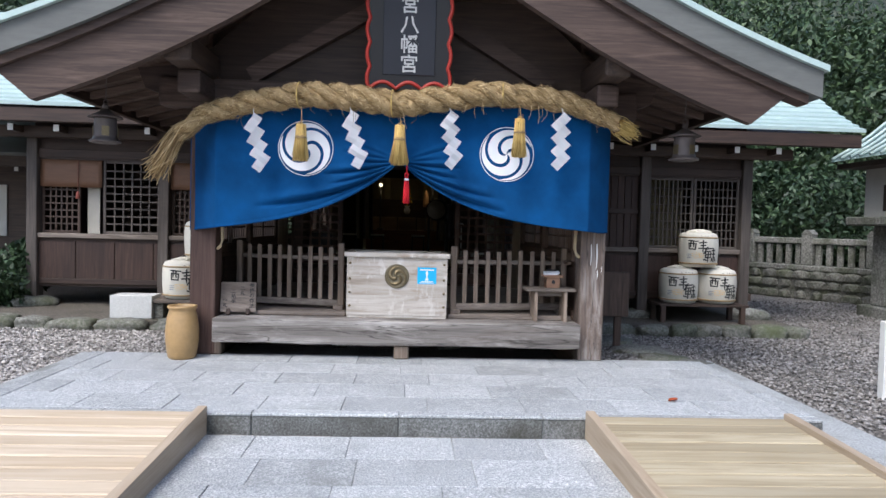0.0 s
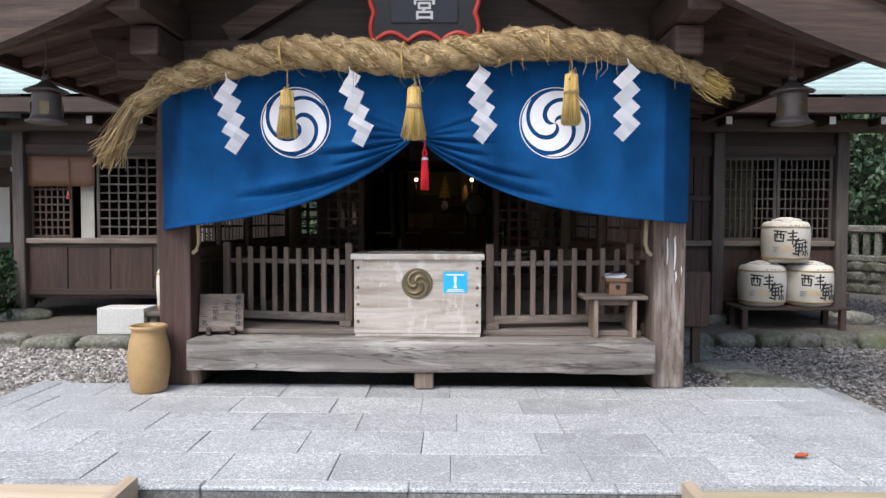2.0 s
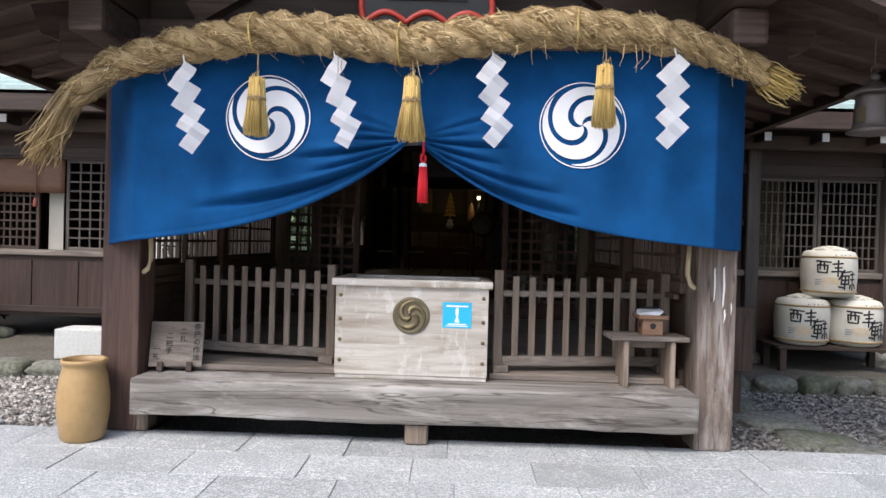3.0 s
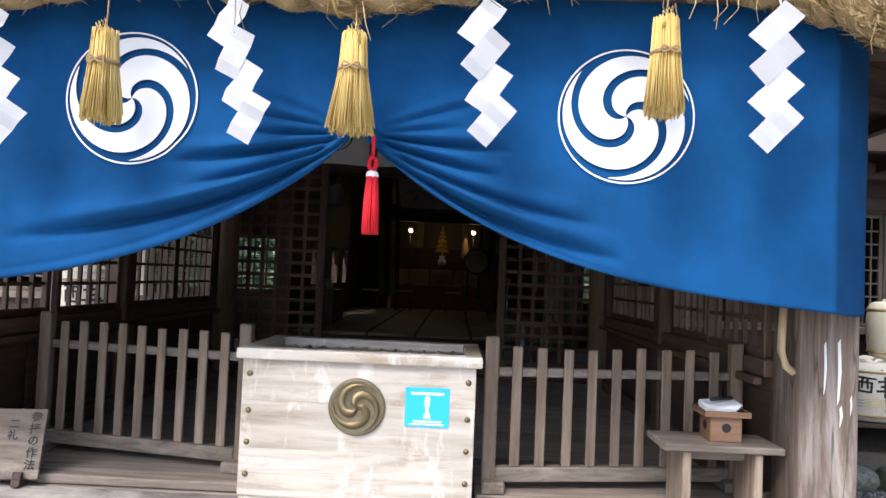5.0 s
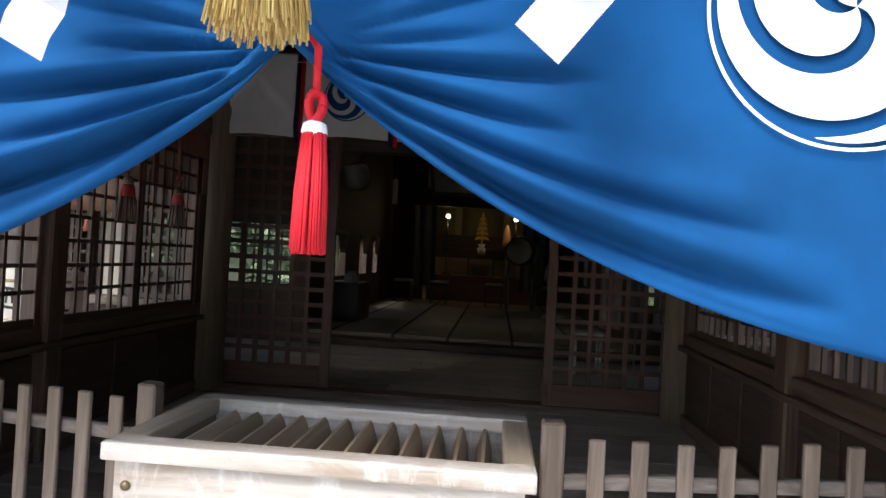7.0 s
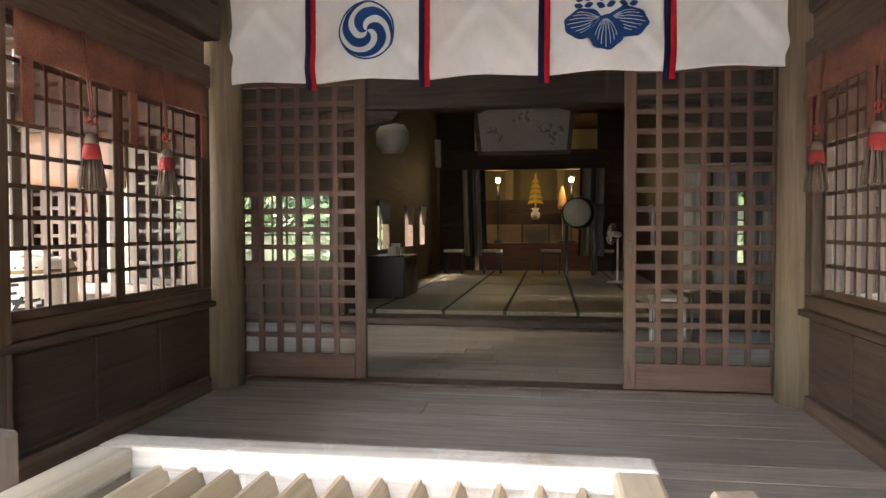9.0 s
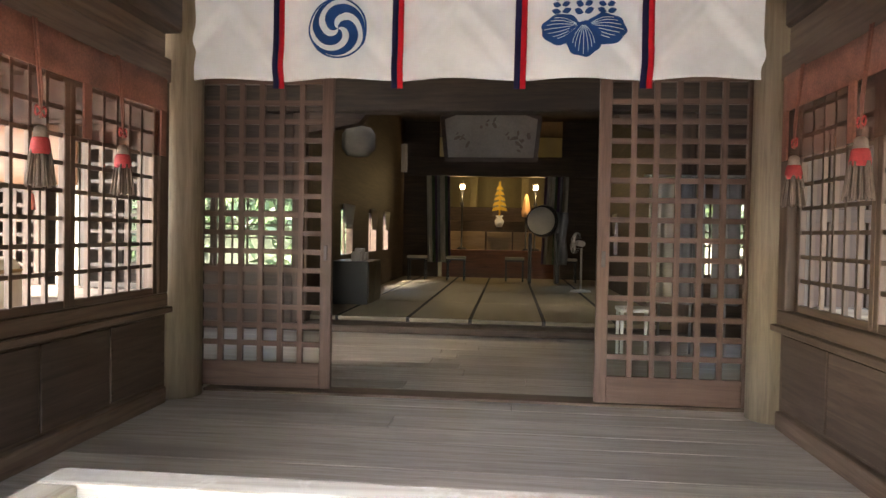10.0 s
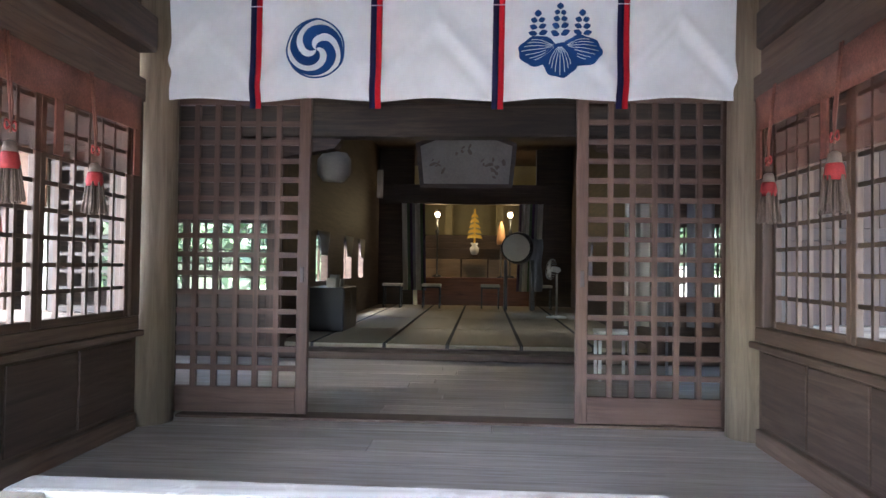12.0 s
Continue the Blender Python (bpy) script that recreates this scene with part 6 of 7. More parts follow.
# ---- banks of earth, field stones, footings ----
structure("bank_left", sheet(lambda u, v: (-9 + 6.85 * u, 9.85 + 5 * v, 0.085 + 0.02 * noise.noise((u * 9, v * 9, 1))), 40, 24, 0.2, (0, 0, -1)), DIRT, "bare earth bank under the wing", "bank")
structure("bank_right", sheet(lambda u, v: (2.1 + 3.5 * u, 10.15 + 5 * v, 0.085 + 0.02 * noise.noise((u * 9, v * 9, 2))), 30, 24, 0.2, (0, 0, -1)), DIRT, "bare mossy earth bank under the wing", "bank")


def field_stone(name, c, size, seed, label, group, mat=None):
    g = random.Random(seed)
    bm = bmesh.new()
    bmesh.ops.create_icosphere(bm, subdivisions=3, radius=1.0)
    o = Vector((g.uniform(0, 50), g.uniform(0, 50), 0))
    for v in bm.verts:
        p = v.co.copy()
        k = max(abs(p.x), abs(p.y), abs(p.z)) ** 0.55
        q = p / k * (1 + 0.3 * noise.noise(p * 1.1 + o) + 0.12 * noise.noise(p * 3.5 + o))
        v.co = Vector((c[0] + q.x * size[0], c[1] + q.y * size[1], c[2] + q.z * size[2]))
    for f in bm.faces:
        f.smooth = True
    return solid(name, bm, mat or MOSS_STONE, label, "stone", group)


g = random.Random(5)
x = -8.6
while x < -2.2:
    w = g.uniform(0.18, 0.34)
    field_stone("edging_stone", (x + w, 9.72 + g.uniform(-0.05, 0.05), 0.045), (w, 0.16, g.uniform(0.085, 0.12)), int(x * 100), "rough mossy field stone edging the earth bank", "edging stones")
    x += 2 * w + 0.01
x = 2.05
while x < 5.5:
    w = g.uniform(0.17, 0.32)
    field_stone("edging_stone", (x + w, 10.05 + g.uniform(-0.05, 0.05), 0.045), (w, 0.15, g.uniform(0.09, 0.13)), int(x * 100), "rough mossy field stone edging the earth bank", "edging stones")
    x += 2 * w + 0.01
for x, y, sx, sy, sz in ((CX - WW, WY - 0.02, 0.3, 0.24, 0.12), (CX - WW + 1.82, WY - 0.02, 0.22, 0.2, 0.1), (CX + WW, WY - 0.02, 0.3, 0.24, 0.14), (CX + WW - 1.82, WY - 0.02, 0.22, 0.2, 0.1), (-2.15, WY, 0.2, 0.2, 0.1), (2.0, WY, 0.2, 0.2, 0.1)):
    field_stone("footing_stone", (x, y, 0.1), (sx, sy, sz), int(x * 77), "flat grey footing stone under a wing post", "footing stones", FENCE_STONE)
for k, (x, y, sx, sy) in enumerate(((2.55, 9.35, 0.3, 0.34), (2.72, 8.7, 0.34, 0.26), (2.85, 8.2, 0.32, 0.2), (3.0, 7.9, 0.24, 0.14))):
    field_stone("stepping_stone", (x, y, 0.0), (sx, sy, 0.06), 90 + k, "flat mossy stepping stone in the gravel", "stepping stones")
for s in (-1, 1):
    field_stone("footing_stone", (CX + s * 0.6, 8.75, 0.1), (0.16, 0.1, 0.12), 130, "dark footing stone under the deck", "stones under the deck")
white_block = structure("concrete_block", box(-3.86, -3.32, 10.02, 10.36, 0.09, 0.39, 0.012, 2), CONCRETE, "pale weathered concrete block on the earth bank", "block")
white_post = solid("white_post", box(4.15, 4.23, 6.58, 6.66, -0.02, 0.68, 0.006), WHITE_END, "short white-painted post in the gravel", "post")


# ---- straw-wrapped sake barrels ----
def brush(bm, pts, w, on):
    """One broad brush stroke on a round barrel."""
    for (xa, za), (xb, zb) in zip(pts, pts[1:]):
        d = Vector((xb - xa, 0, zb - za))
        n = Vector((-d.z, 0, d.x)).normalized() * w / 2
        e = d.normalized() * w * 0.3
        q = [Vector((xa, 0, za)) - e + n, Vector((xb, 0, zb)) + e + n * 0.8, Vector((xb, 0, zb)) + e - n * 0.8, Vector((xa, 0, za)) - e - n]
        cols = 3
        grid = [[(q[0].lerp(q[1], i / cols)), (q[3].lerp(q[2], i / cols))] for i in range(cols + 1)]
        vs = [[bm.verts.new(on(p.x, p.z)) for p in pr] for pr in grid]
        for a, b in zip(vs, vs[1:]):
            bm.faces.new((a[0], b[0], b[1], a[1]))


def barrel(x, y, z, turn, label):
    R, H = 0.28, 0.52
    b = thing("sake_barrel", (0, 0, 0), label, "barrel", "stacked barrels")
    part("body", lathe([(0.2, 0.0), (0.252, 0.02), (0.27, 0.06), (0.28, 0.2), (0.283, 0.33), (0.277, 0.42), (0.268, 0.46), (0.25, 0.49), (0.21, 0.505), (0.02, 0.51)], 40), BARREL_WRAP, b)
    part("rope_band", lathe([(0.262, 0.045), (0.279, 0.05), (0.281, 0.065), (0.268, 0.07)], 40), STRAW, b, "straw rope band")
    part("top_band", lathe([(0.276, 0.425), (0.283, 0.43), (0.282, 0.438), (0.272, 0.445)], 40), STRAW, b)
    part("cap_rope", tube([(0.1 * math.cos(a) * (1 + 0.2 * math.cos(3 * a)), 0.1 * math.sin(a), 0.515 + 0.012 * math.sin(5 * a)) for a in [k * math.pi / 12 for k in range(25)]], 0.018, 8), BARREL_WRAP, b, "coiled straw rope on top")
    part("cap_knot", tube([(-0.16, -0.02, 0.505), (-0.05, 0.0, 0.535), (0.06, 0.01, 0.535), (0.17, -0.03, 0.505)], 0.022, 8), BARREL_WRAP, b)
    on = lambda px, pz: (0.2845 * math.sin(px / 0.2845), -0.2845 * math.cos(px / 0.2845), pz)
    ink = bmesh.new()
    S = ((-0.16, 0.39), (-0.02, 0.38)), ((-0.15, 0.35), (-0.145, 0.27)), ((-0.15, 0.35), (-0.05, 0.345), (-0.055, 0.265)), ((-0.145, 0.27), (-0.055, 0.265)), ((-0.12, 0.38), (-0.125, 0.3)), ((-0.085, 0.38), (-0.08, 0.3)), ((0.0, 0.36), (0.1, 0.37)), ((0.02, 0.32), (0.09, 0.325)), ((0.05, 0.4), (0.05, 0.23)), ((-0.01, 0.28), (0.11, 0.285))
    S2 = ((0.08, 0.27), (0.2, 0.285)), ((0.12, 0.3), (0.06, 0.2)), ((0.09, 0.235), (0.17, 0.24), (0.165, 0.15)), ((0.09, 0.235), (0.085, 0.15)), ((0.09, 0.19), (0.17, 0.195)), ((0.085, 0.15), (0.17, 0.15)), ((0.13, 0.24), (0.12, 0.09)), ((0.06, 0.12), (0.11, 0.11)), ((0.19, 0.25), (0.25, 0.255)), ((0.22, 0.28), (0.215, 0.09)), ((0.19, 0.2), (0.25, 0.2)), ((0.19, 0.14), (0.18, 0.1)), ((0.24, 0.15), (0.26, 0.1))
    for k, st in enumerate(S + S2):
        part("brush_stroke", ink_of([st], 0.02, on), INK, b, "" if k else "bold black brush stroke")
    part("wave_print", ink_of([((-0.13 + 0.02 * j, 0.19 - 0.02 * j), (-0.04 + 0.02 * j, 0.215 - 0.02 * j), (0.06, 0.2 - 0.02 * j)) for j in range(4)], 0.005, on), GOLD, b, "pale gold wave lines")
    part("side_print", ink_of([((-0.17, 0.19), (-0.11, 0.19)), ((-0.17, 0.165), (-0.11, 0.165)), ((-0.17, 0.14), (-0.12, 0.14))], 0.011, on), plain("grey print", (0.3, 0.32, 0.36), 0.7), b)
    on2 = lambda px, pz: (0.272 * math.sin(px / 0.272), -0.272 * math.cos(px / 0.272), pz)
    for k in range(4):
        part("dot", ink_of([((0.02 + 0.06 * k - 0.02 * (k > 1), 0.458), (0.028 + 0.06 * k - 0.02 * (k > 1), 0.458))], 0.01, on2), INK, b)
    b.matrix_basis = pose(x, y, z, 0, 0, turn)
    return b


def ink_of(strokes, w, on):
    bm = bmesh.new()
    for st in strokes:
        brush(bm, st, w, on)
    bmesh.ops.recalc_face_normals(bm, faces=bm.faces)
    return bm


rack = thing("barrel_rack", (4.3, 10.9, 0.09), "low dark wooden rack under the barrels", "rack")
for k in range(4):
    part("slat", box(3.66, 4.98, 10.66 + 0.14 * k, 10.77 + 0.14 * k, 0.325, 0.36, 0.004), BROWN_X, rack)
for x in (3.72, 4.9):
    for y in (10.7, 11.1):
        part("leg", box(x - 0.035, x + 0.035, y - 0.035, y + 0.035, 0.08, 0.325, 0.004), BROWN_Z, rack)
barrel(4.02, 10.92, 0.36, -17, "cream straw-wrapped sake barrel with bold black brushwork")
barrel(4.60, 10.93, 0.36, -10, "cream straw-wrapped sake barrel with bold black brushwork")
barrel(4.30, 10.92, 0.895, -19, "cream sake barrel stacked on top of two others")
rack2 = thing("barrel_rack", (-3.0, 10.4, 0.09), "low mossy stone and plank rack under the barrels", "rack")
part("top", box(-3.42, -2.3, 10.05, 10.6, 0.29, 0.34, 0.01), GREY_X, rack2)
for x in (-3.3, -2.5):
    part("support", box(x - 0.1, x + 0.1, 10.1, 10.5, 0.08, 0.29, 0.03, 2), MOSS_STONE, rack2, "mossy stone support")
barrel(-2.99, 10.3, 0.34, 12, "cream straw-wrapped sake barrel with bold black brushwork")
barrel(-2.72, 10.34, 0.875, 16, "cream sake barrel stacked on another")

# board beside the porch post
bp = thing("board_on_post", (2.42, 8.8, 0), "plain brown wooden board on a short post", "signboard")
part("board", box(2.28, 2.6, 8.78, 8.82, 0.4, 0.92, 0.006), BROWN_Z, bp)
part("post", box(2.45, 2.53, 8.82, 8.88, -0.02, 0.7, 0.006), BROWN_Z, bp)

# ---- stone fence ----
F0, F1 = Vector((10.9, 12.2, 0)), Vector((4.6, 22.7, 0))
fd = (F1 - F0).normalized()
ft = math.degrees(math.atan2(fd.y, fd.x))
FL = (F1 - F0).length
sf = thing("stone_fence", (8.0, 17.0, 0), "weathered stone fence of posts and balusters on a rubble wall", "stone fence")
def along(bm, off=0.0):
    bm.transform(pose(F0.x, F0.y, 0, 0, 0, ft) @ Matrix.Translation((0, off, 0)))
    return bm


g = random.Random(9)
part("coping", along(box(0, FL, -0.16, 0.16, 0.62, 0.74, 0.02)), FENCE_STONE, sf)
part("core", along(box(0, FL, -0.12, 0.12, -0.05, 0.62)), MOSS_STONE, sf)
part("top_rail", along(box(0, FL, -0.09, 0.09, 1.2, 1.34, 0.02)), FENCE_STONE, sf)
n_post = int(FL / 1.3)
for k in range(n_post + 1):
    x = k * FL / n_post
    q = part("fence_post", along(box(x - 0.12, x + 0.12, -0.12, 0.12, 0.74, 1.42, 0.02)), FENCE_STONE, sf)
    part("cap", along(poly([(x - 0.13, 1.42), (x + 0.13, 1.42), (x + 0.04, 1.52), (x - 0.04, 1.52)], -0.12, 0.12)), FENCE_STONE, q)
    if k < n_post:
        for j in range(1, 6):
            xx = x + FL / n_post * j / 6
            part("baluster", along(box(xx - 0.055, xx + 0.055, -0.05, 0.05, 0.74, 1.2, 0.012)), FENCE_STONE, sf)
x = 0.0
while x < FL - 0.3:
    for z in (0.08, 0.32, 0.52):
        w = g.uniform(0.14, 0.26)
        bm = bmesh.new()
        bmesh.ops.create_icosphere(bm, subdivisions=1, radius=1.0)
        for v in bm.verts:
            v.co = Vector((x + 0.2 + g.uniform(-0.02, 0.02) + v.co.x * w, 0.13 + 0.09 * v.co.y, z + v.co.z * 0.13))
        part("rubble", along(bm), MOSS_STONE, sf)
    x += 0.36

# ---- small copper-roofed hut at the yard's edge ----
hut = thing("small_shrine", (9.2, 12.0, 0), "small hut with a curved pale green copper roof and white walls", "hut")
for k in range(10):
    a, b = k / 10, (k + 1) / 10 + 0.02
    zf = lambda t: 2.53 + 0.75 * t + 0.35 * t * t
    bm = bmesh.new()
    vs = [bm.verts.new(c) for c in ((7.85 + 1.4 * a, 10.9, zf(a)), (7.85 + 1.4 * a, 13.1, zf(a)), (7.85 + 1.4 * b, 13.1, zf(b)), (7.85 + 1.4 * b, 10.9, zf(b)))]
    bm.faces.new(vs)
    bmesh.ops.solidify(bm, geom=bm.faces[:], thickness=0.05)
    part("roof_course", bm, COPPER, hut)
part("far_slope", sheet(lambda u, v: (9.25 + 0.9 * u, 10.9 + 2.2 * v, 3.63 - 0.7 * u), 4, 2, 0.05, (0, 0, -1)), COPPER, hut)
for k in range(9):
    part("rib", tube([(7.84 + 1.4 * t, 10.95 + 0.26 * k, 2.57 + 0.75 * t + 0.35 * t * t) for t in (0, 0.25, 0.5, 0.75, 1)], 0.03, 6), COPPER, hut)
part("eave", box(7.95, 10.0, 10.95, 13.05, 2.4, 2.49, 0.01), BROWN_X, hut)
part("wall", box(8.4, 9.7, 11.15, 12.9, 1.55, 2.4), PLASTER, hut, "white plaster wall")
part("window", box(8.39, 8.402, 11.6, 12.4, 1.65, 2.1), BROWN_Y, hut)
part("floor_slab", box(8.15, 9.9, 11.0, 13.05, 1.4, 1.55, 0.02), FENCE_STONE, hut)
part("base", box(8.5, 9.6, 11.25, 12.8, -0.02, 1.4, 0.03), FENCE_STONE, hut)
hut.matrix_basis = Matrix.Translation((-0.26, 0, 0.2)) @ hut.matrix_basis
part("footing", box(8.1, 9.5, 11.1, 12.95, -0.03, 0.19, 0.02), FENCE_STONE, hut)
vane = solid("roof_ornament", lathe([(0.07, 0), (0.09, 0.06), (0.05, 0.1), (0.1, 0.16), (0.06, 0.24), (0.01, 0.3)], 12, (CX + 3.0, 7.4, roof_top(3.0) - 0.01)), COPPER, "small patinated copper ornament on the porch roof", "ornament")

# ---- older building beyond the left wing ----
ob_ = thing("old_building", (-10, 14.5, 0), "low dark wooden building with a grey roof and paper windows", "building")
part("wall", box(-16, -5.62, 14.2, 14.4, 0.05, 2.3), BROWN_X, ob_)
part("roof", sheet(lambda u, v: (-16 + 10.45 * u, 13.0 + 3.4 * v, 2.36 + 1.7 * v), 4, 8, 0.1, (0, 0, 1)), ROOF_EDGE, ob_, "grey weathered roof")
part("eave_board", box(-16, -5.6, 12.98, 13.06, 2.22, 2.4), BROWN_X, ob_)
for k in range(16):
    part("rafter_end", box(-15.8 + 0.65 * k, -15.74 + 0.65 * k, 12.96, 12.98, 2.14, 2.21), WHITE_END, ob_)
for k in range(6):
    x = -13.4 + 1.3 * k
    w_ = part("window", box(x, x + 0.7, 14.17, 14.2, 1.0, 1.95), PLASTER, ob_, "white paper window")
    part("window_frame", box(x + 0.33, x + 0.37, 14.15, 14.17, 1.0, 1.95), BROWN_Z, w_)

# ---- loose pebbles over the gravel ----
def pebbles(areas, n, seed):
    rg = np.random.RandomState(seed)
    pts = []
    for x0, x1, y0, y1, share in areas:
        k = int(n * share)
        pts.append(np.stack([rg.uniform(x0, x1, k), rg.uniform(y0, y1, k), rg.uniform(-0.004, 0.012, k)], 1))
    p = np.concatenate(pts)
    k = len(p)
    s = rg.uniform(0.009, 0.024, (k, 1)) * rg.uniform(0.7, 1.3, (k, 3)) * np.array([1, 1, 0.65])
    a = rg.uniform(0, 6.28, k)
    o = np.array([[1, 0, 0], [0, 1, 0], [-1, 0, 0], [0, -1, 0], [0.2, 0.1, 1], [0, 0, -1]])
    v = o[None] * s[:, None, :]
    ca, sa = np.cos(a)[:, None], np.sin(a)[:, None]
    v = np.stack([v[..., 0] * ca - v[..., 1] * sa, v[..., 0] * sa + v[..., 1] * ca, v[..., 2]], -1) + p[:, None, :]
    f = np.array([[0, 1, 4], [1, 2, 4], [2, 3, 4], [3, 0, 4], [1, 0, 5], [2, 1, 5], [3, 2, 5], [0, 3, 5]])
    me = bpy.data.meshes.new("pebbles")
    me.from_pydata(v.reshape(-1, 3).tolist(), [], (f[None] + 6 * np.arange(k)[:, None, None]).reshape(-1, 3).tolist())
    return me


def pebble_material(k=1.0):
    m, nt, b = material("pebbles", 0.85)
    geo = nt.nodes.new("ShaderNodeNewGeometry")
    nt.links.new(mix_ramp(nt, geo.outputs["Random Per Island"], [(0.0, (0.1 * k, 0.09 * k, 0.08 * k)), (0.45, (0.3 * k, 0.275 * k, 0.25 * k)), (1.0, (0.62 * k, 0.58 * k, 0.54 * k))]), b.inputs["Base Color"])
    return m


PEBBLE = pebble_material()
# right-hand pebbles scaled to 0.6, part of that yard's shade in colour
me = pebbles(((CX + 3.25, 7.5, 5.5, 9.9, 0.6), (2.1, 3.3, 7.7, 10.0, 0.14), (5.5, 10.0, 9.5, 15.0, 0.26)), 26000, 7)
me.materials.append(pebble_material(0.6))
tagged(new("loose_gravel", me), "brown-grey pebbles scattered over the yard, darkened for shade", "gravel", "", "stuff")
me = pebbles(((-7.5, CX - 3.1, 5.0, 9.6, 0.85), (-3.2, -2.1, 7.9, 9.6, 0.15)), 19000, 3)
me.materials.append(PEBBLE)
tagged(new("loose_gravel", me), "loose grey and tan pebbles covering the yard", "gravel", "", "stuff")

# ---- leaves, shrubs, trees, wooded slope ----
def leaf_material(name, dark, mid, light):
    m, nt, b = material(name, 0.55)
    geo = nt.nodes.new("ShaderNodeNewGeometry")
    col = mix_ramp(nt, geo.outputs["Random Per Island"], [(0.0, dark), (0.6, mid), (1.0, light)])
    nt.links.new(col, b.inputs["Base Color"])
    return m


LEAF = leaf_material("dark evergreen leaves", (0.018, 0.035, 0.014), (0.04, 0.075, 0.028), (0.085, 0.13, 0.05))
SHRUB = leaf_material("shrub leaves", (0.014, 0.032, 0.014), (0.03, 0.062, 0.025), (0.06, 0.1, 0.04))
BARK = wood("bark", (0.03, 0.026, 0.02), (0.08, 0.068, 0.054), (0.14, 0.12, 0.1), "z", 0.9, 0.1, 0.8)


def leaves(centres, n, size, seed):
    """Small bent leaves scattered in clumps round the centres (x, y, z, radius)."""
    rg = np.random.RandomState(seed)
    c = np.array(centres)
    idx = rg.randint(0, len(c), n)
    d = rg.normal(size=(n, 3))
    d /= np.linalg.norm(d, axis=1)[:, None]
    r = rg.rand(n) ** 0.45
    p = c[idx, :3] + d * (r * c[idx, 3])[:, None] * np.array([1, 1, 0.75])
    a = rg.normal(size=(n, 3))
    a /= np.linalg.norm(a, axis=1)[:, None]
    b = np.cross(a, rg.normal(size=(n, 3)))
    b /= np.linalg.norm(b, axis=1)[:, None]
    s = size * (0.6 + 0.8 * rg.rand(n))[:, None]
    v = np.stack([p - a * s, p + b * s * 0.42, p + a * s, p - b * s * 0.42], 1).reshape(-1, 3)
    me = bpy.data.meshes.new("leaves")
    me.from_pydata(v.tolist(), [], np.arange(4 * n).reshape(-1, 4).tolist())
    return me


def tree(x, y, h, spread, seed, label):
    g = random.Random(seed)
    t = thing("tree", (x, y, -0.03), label, "tree", "trees behind the stone fence")
    trunk = tube([(x + 0.12 * math.sin(k * 1.3 + seed), y + 0.1 * math.cos(k + seed), -0.05 + h * 0.85 * k / 8) for k in range(9)], 0.17, 10, None, lambda q: 1.15 - 0.85 * q)
    part("trunk", trunk, BARK, t)
    cs = []
    for k in range(9):
        z = h * (0.14 + 0.09 * k)
        a = g.uniform(0, 6.28)
        L = spread * g.uniform(0.5, 1.0)
        e = Vector((x + L * math.cos(a), y + L * math.sin(a), z + L * 0.35))
        part("limb", tube([(x, y, z), ((x + e.x) / 2, (y + e.y) / 2, z + L * 0.12), tuple(e)], 0.055, 6, None, lambda q: 1 - 0.75 * q), BARK, t)
        cs.append((e.x, e.y, e.z, spread * g.uniform(0.32, 0.55)))
        for j in range(3):
            q = g.uniform(0.35, 1.15)
            cs.append((x + (e.x - x) * q + g.gauss(0, 0.35), y + (e.y - y) * q + g.gauss(0, 0.35), z + L * 0.3 * q + g.gauss(0, 0.4), spread * g.uniform(0.2, 0.42)))
    me = leaves(cs, 9000, 0.11, seed)
    me.materials.append(LEAF)
    cr = part("crown", me, LEAF, t, "dense dark evergreen crown")


for k, (x, y, h, sp) in enumerate(((9.6, 21.0, 6.5, 2.3), (13.0, 18.5, 6.0, 2.2), (7.2, 24.5, 7.0, 2.5), (11.8, 23.5, 9.0, 2.8), (15.5, 20.5, 8.0, 2.6), (-9.5, 19.5, 8.0, 2.6), (-13.5, 20.5, 8.5, 2.8))):
    tree(x, y, h, sp, 40 + k, "dark evergreen tree with a dense uneven crown")
shrub = thing("shrub", (-6.3, 11.6, 0.08), "dense dark green shrub beside the wing post", "shrub")
me = leaves([(-6.3 + random.Random(k).uniform(-0.7, 0.6), 11.5 + random.Random(k + 50).uniform(-0.6, 0.5), random.Random(k + 90).uniform(0.2, 0.85), 0.33) for k in range(26)], 9000, 0.055, 77)
me.materials.append(SHRUB)
part("foliage", me, SHRUB, shrub)
part("stems", tube([(-6.3, 11.5, 0.05), (-6.28, 11.5, 0.5)], 0.05, 8), BARK, shrub)
hedge = []
rg = random.Random(21)
for k in range(420):
    u = rg.random()
    p = F0.lerp(F1, u) + Vector((fd.y, -fd.x, 0)) * rg.uniform(1.0, 6.5)
    hedge.append((p.x + 0.0, p.y, rg.uniform(0.2, 3.0), rg.uniform(0.4, 0.8)))
me = leaves(hedge, 42000, 0.085, 5)
me.materials.append(SHRUB)
tagged(new("undergrowth", me), "dense dark evergreen undergrowth behind the stone fence", "undergrowth", "", "stuff")
slope_bm = uneven(-70, 70, 24, 80, 70, 30, lambda x, y: -0.5 + 0.62 * max(0, y - 25.5) + 1.2 * noise.noise((x * 0.12, y * 0.12, 0)) - (0 if y > 24.5 else 0.6))
structure("hillside", slope_bm, plain("leaf litter", (0.03, 0.04, 0.02), 0.9, 0.0, 0.3, 3, 0.5), "wooded hillside rising behind the shrine", "hillside")
woods = []
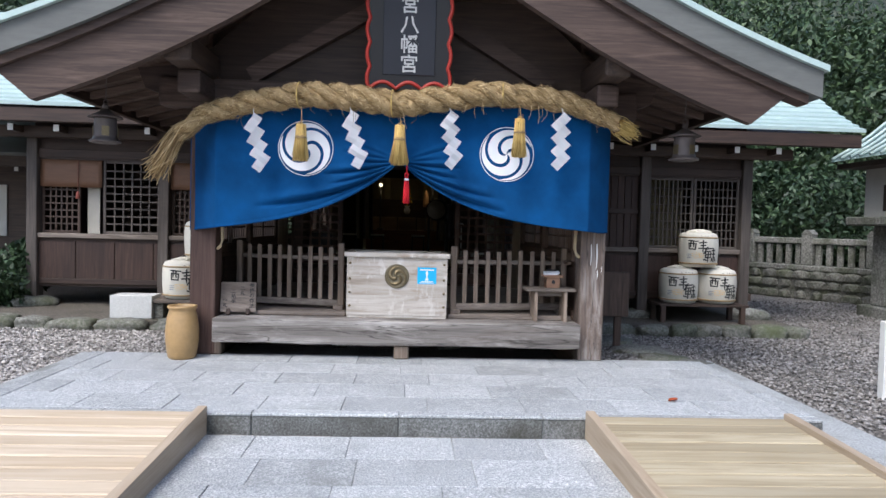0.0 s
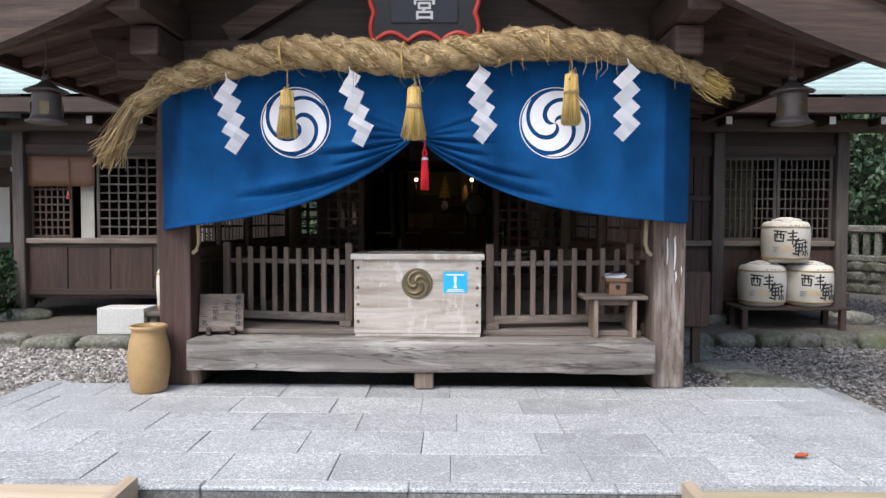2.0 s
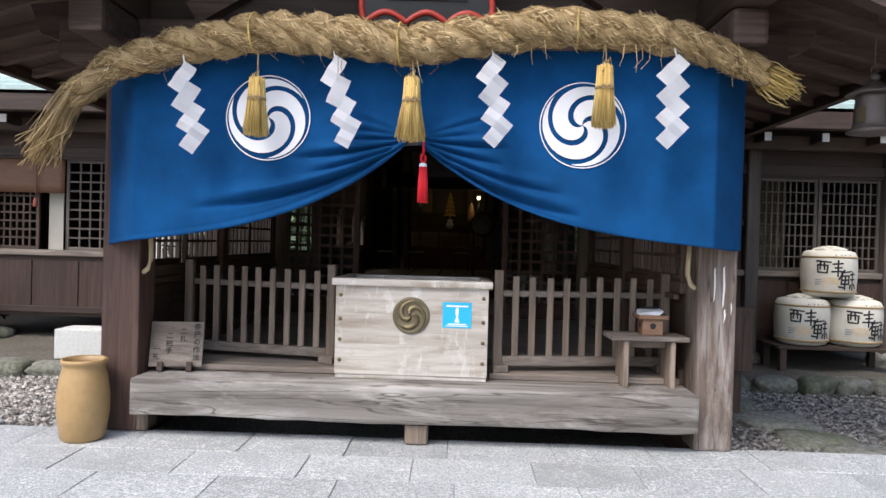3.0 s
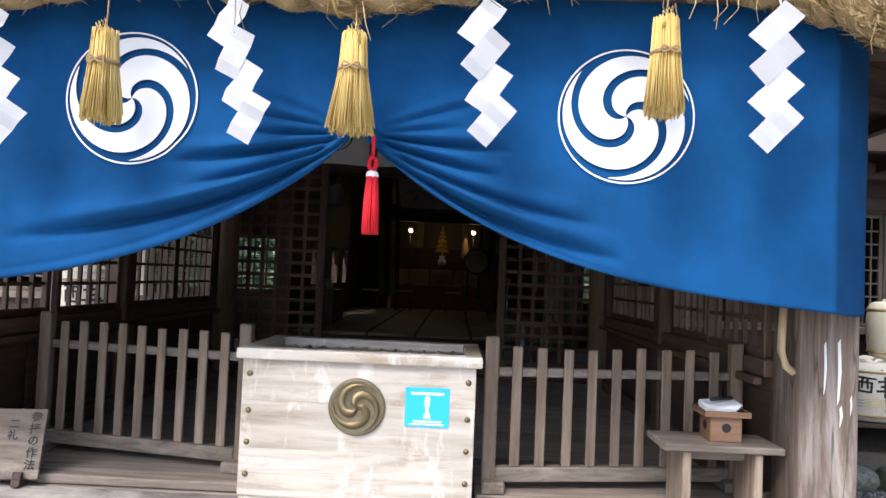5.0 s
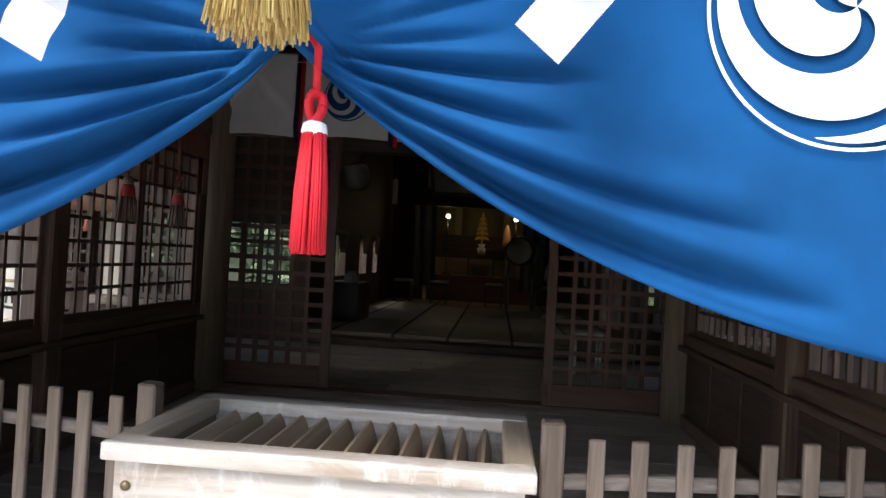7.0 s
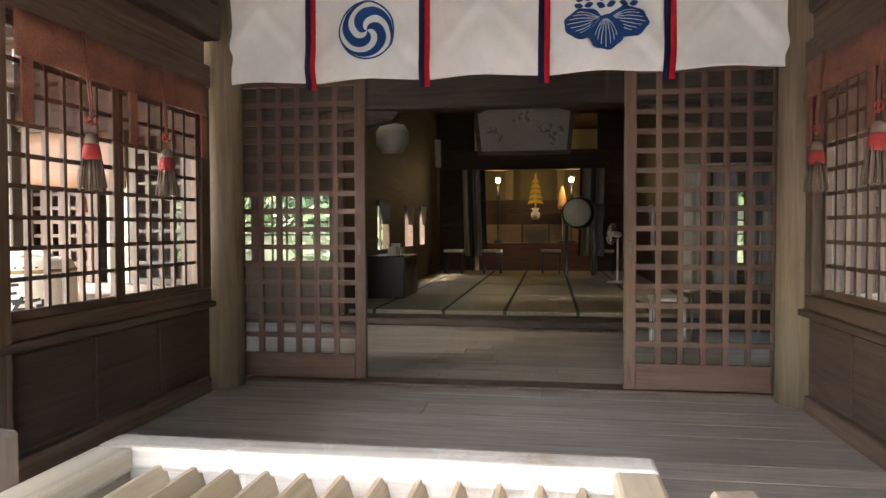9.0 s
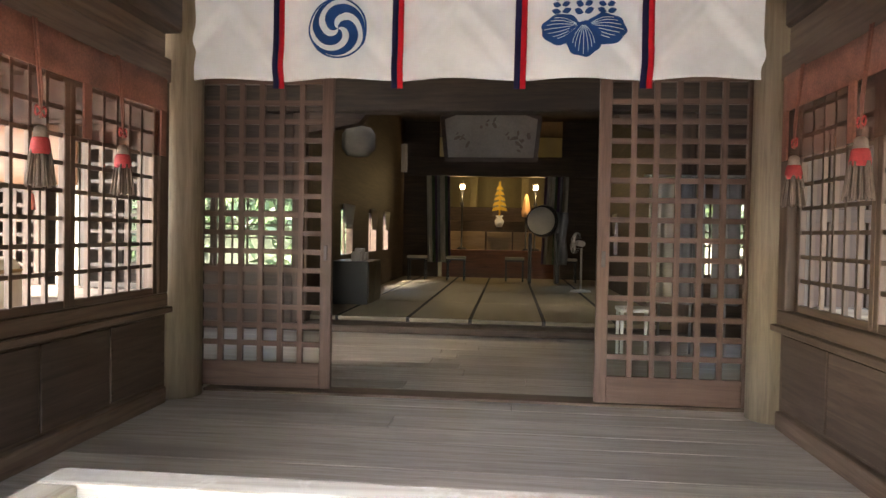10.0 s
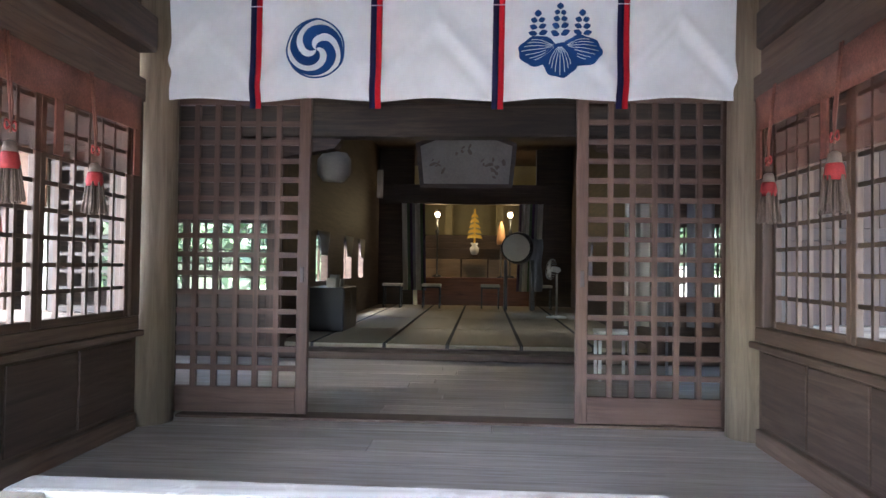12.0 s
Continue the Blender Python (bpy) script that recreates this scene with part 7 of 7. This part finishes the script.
for k in range(2600):
    x, y = rg.uniform(-38, 42), rg.uniform(26, 50)
    woods.append((x, y, -0.5 + 0.62 * max(0, y - 25.5) + rg.uniform(0.4, 4.5), rg.uniform(0.8, 1.7)))
me = leaves(woods, 150000, 0.2, 6)
me.materials.append(LEAF)
tagged(new("woods", me), "dense dark evergreen wood covering the hillside", "woods", "", "stuff")

# unseen wooded hill added beside the yard to keep skylight off that side
shade_hill_bm = uneven(14, 50, -30, 26, 24, 36, lambda x, y: -0.4 + 0.6 * max(0, x - 15.5) + 1.0 * noise.noise((x * 0.12, y * 0.12, 3)) - (0 if x > 14.8 else 0.5))
structure("hillside", shade_hill_bm, bpy.data.materials["leaf litter"], "unseen hillside added beside the yard to block skylight", "hillside")
woods = []
for k in range(1300):
    x, y = rg.uniform(14.5, 30), rg.uniform(-14, 22)
    woods.append((x, y, -0.4 + 0.6 * max(0, x - 15.5) + rg.uniform(0.3, 7.0), rg.uniform(0.8, 1.7)))
me = leaves(woods, 75000, 0.2, 16)
me.materials.append(LEAF)
tagged(new("woods", me), "unseen evergreen wood added beside the yard to shade it", "woods", "", "stuff")

# ---- planks and slabs, piece by piece ----
fl = bpy.data.objects["floor"]
fc = bpy.data.objects["floor_cross_hall"]
g = random.Random(12)
y = 8.385
while y < BY - 0.3:
    w = g.uniform(0.2, 0.27)
    y2 = min(y + w, BY - 0.284)
    inside = y2 < WY
    par = fl if inside else fc
    hx = WW - 0.05
    xa, xb = (-1.915, 1.68) if inside else (CX - hx, CX + hx)
    cuts = [xa] + ([CX + g.uniform(-0.6, 0.6)] if not inside or g.random() < 0.4 else []) + [xb]
    for a, b in zip(cuts, cuts[1:]):
        part("plank", box(a + 0.002, b - 0.002, y + 0.0015, y2 - 0.0015, FZ - 0.024, FZ + g.uniform(-0.001, 0.001), 0.0015), FLOOR_WOOD, par)
    y = y2


def slabs(par, x0, x1, y0, y1, rows, length, z, thick, seed, mat):
    g = random.Random(seed)
    d = (y1 - y0) / rows
    for r in range(rows):
        x = x0 - (length * 0.5 if r % 2 else 0) - 0.05 * r
        while x < x1:
            L = length * g.uniform(0.9, 1.1)
            a, b = max(x, x0), min(x + L, x1)
            if b - a > 0.08:
                zz = z + g.uniform(-0.002, 0.002)
                part("paving_slab", box(a + 0.0025, b - 0.0025, y0 + r * d + 0.0025, y0 + (r + 1) * d - 0.0025, z - thick, zz, 0.003), mat, par)
            x += L


slabs(platform, CX - 2.72, CX + 2.84, 5.49, 7.46, 5, 0.62, PZ, 0.009, 3, GRANITE)
slabs(path, CX - 1.9, CX + 1.9, -5.904, 5.37, 26, 0.62, 0.0, 0.007, 4, GRANITE)
# front kerb stones: darker blotched faces under tops that match the slabs
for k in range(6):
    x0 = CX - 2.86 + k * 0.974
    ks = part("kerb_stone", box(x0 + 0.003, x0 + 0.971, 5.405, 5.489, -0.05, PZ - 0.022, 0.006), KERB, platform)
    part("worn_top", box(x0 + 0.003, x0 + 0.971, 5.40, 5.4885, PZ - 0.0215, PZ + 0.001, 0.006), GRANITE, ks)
for s, x in ((-1, CX - 2.79), (1, CX + 2.91)):
    for k in range(3):
        part("kerb_stone", box(x - 0.07, x + 0.07, 5.495 + 0.655 * k, 6.145 + 0.655 * k, -0.05, PZ + 0.002, 0.008), GRANITE, platform)
kerb = structure("kerb", box(CX + 2.985, CX + 3.32, 1.0, 8.0, -0.05, 0.05, 0.01), KERB_TOP, "low mossy kerb stones beside the platform", "kerb")
kerb2 = structure("kerb", box(CX - 3.15, CX - 2.865, 1.0, 7.9, -0.05, 0.05, 0.01), KERB_TOP, "low mossy kerb stones beside the platform", "kerb")
leaf = solid("fallen_leaf", sheet(lambda u, v: (2.02 + 0.07 * (u - 0.5), 5.86 + 0.05 * (v - 0.5) * math.sin(3.14 * u), PZ + 0.004 + 0.03 * abs(v - 0.5) + 0.01 * u), 6, 4, 0.001, (0, 0, 1)), plain("orange red leaf", (0.5, 0.1, 0.03), 0.6), "fallen orange-red leaf lying on the paving", "leaf")
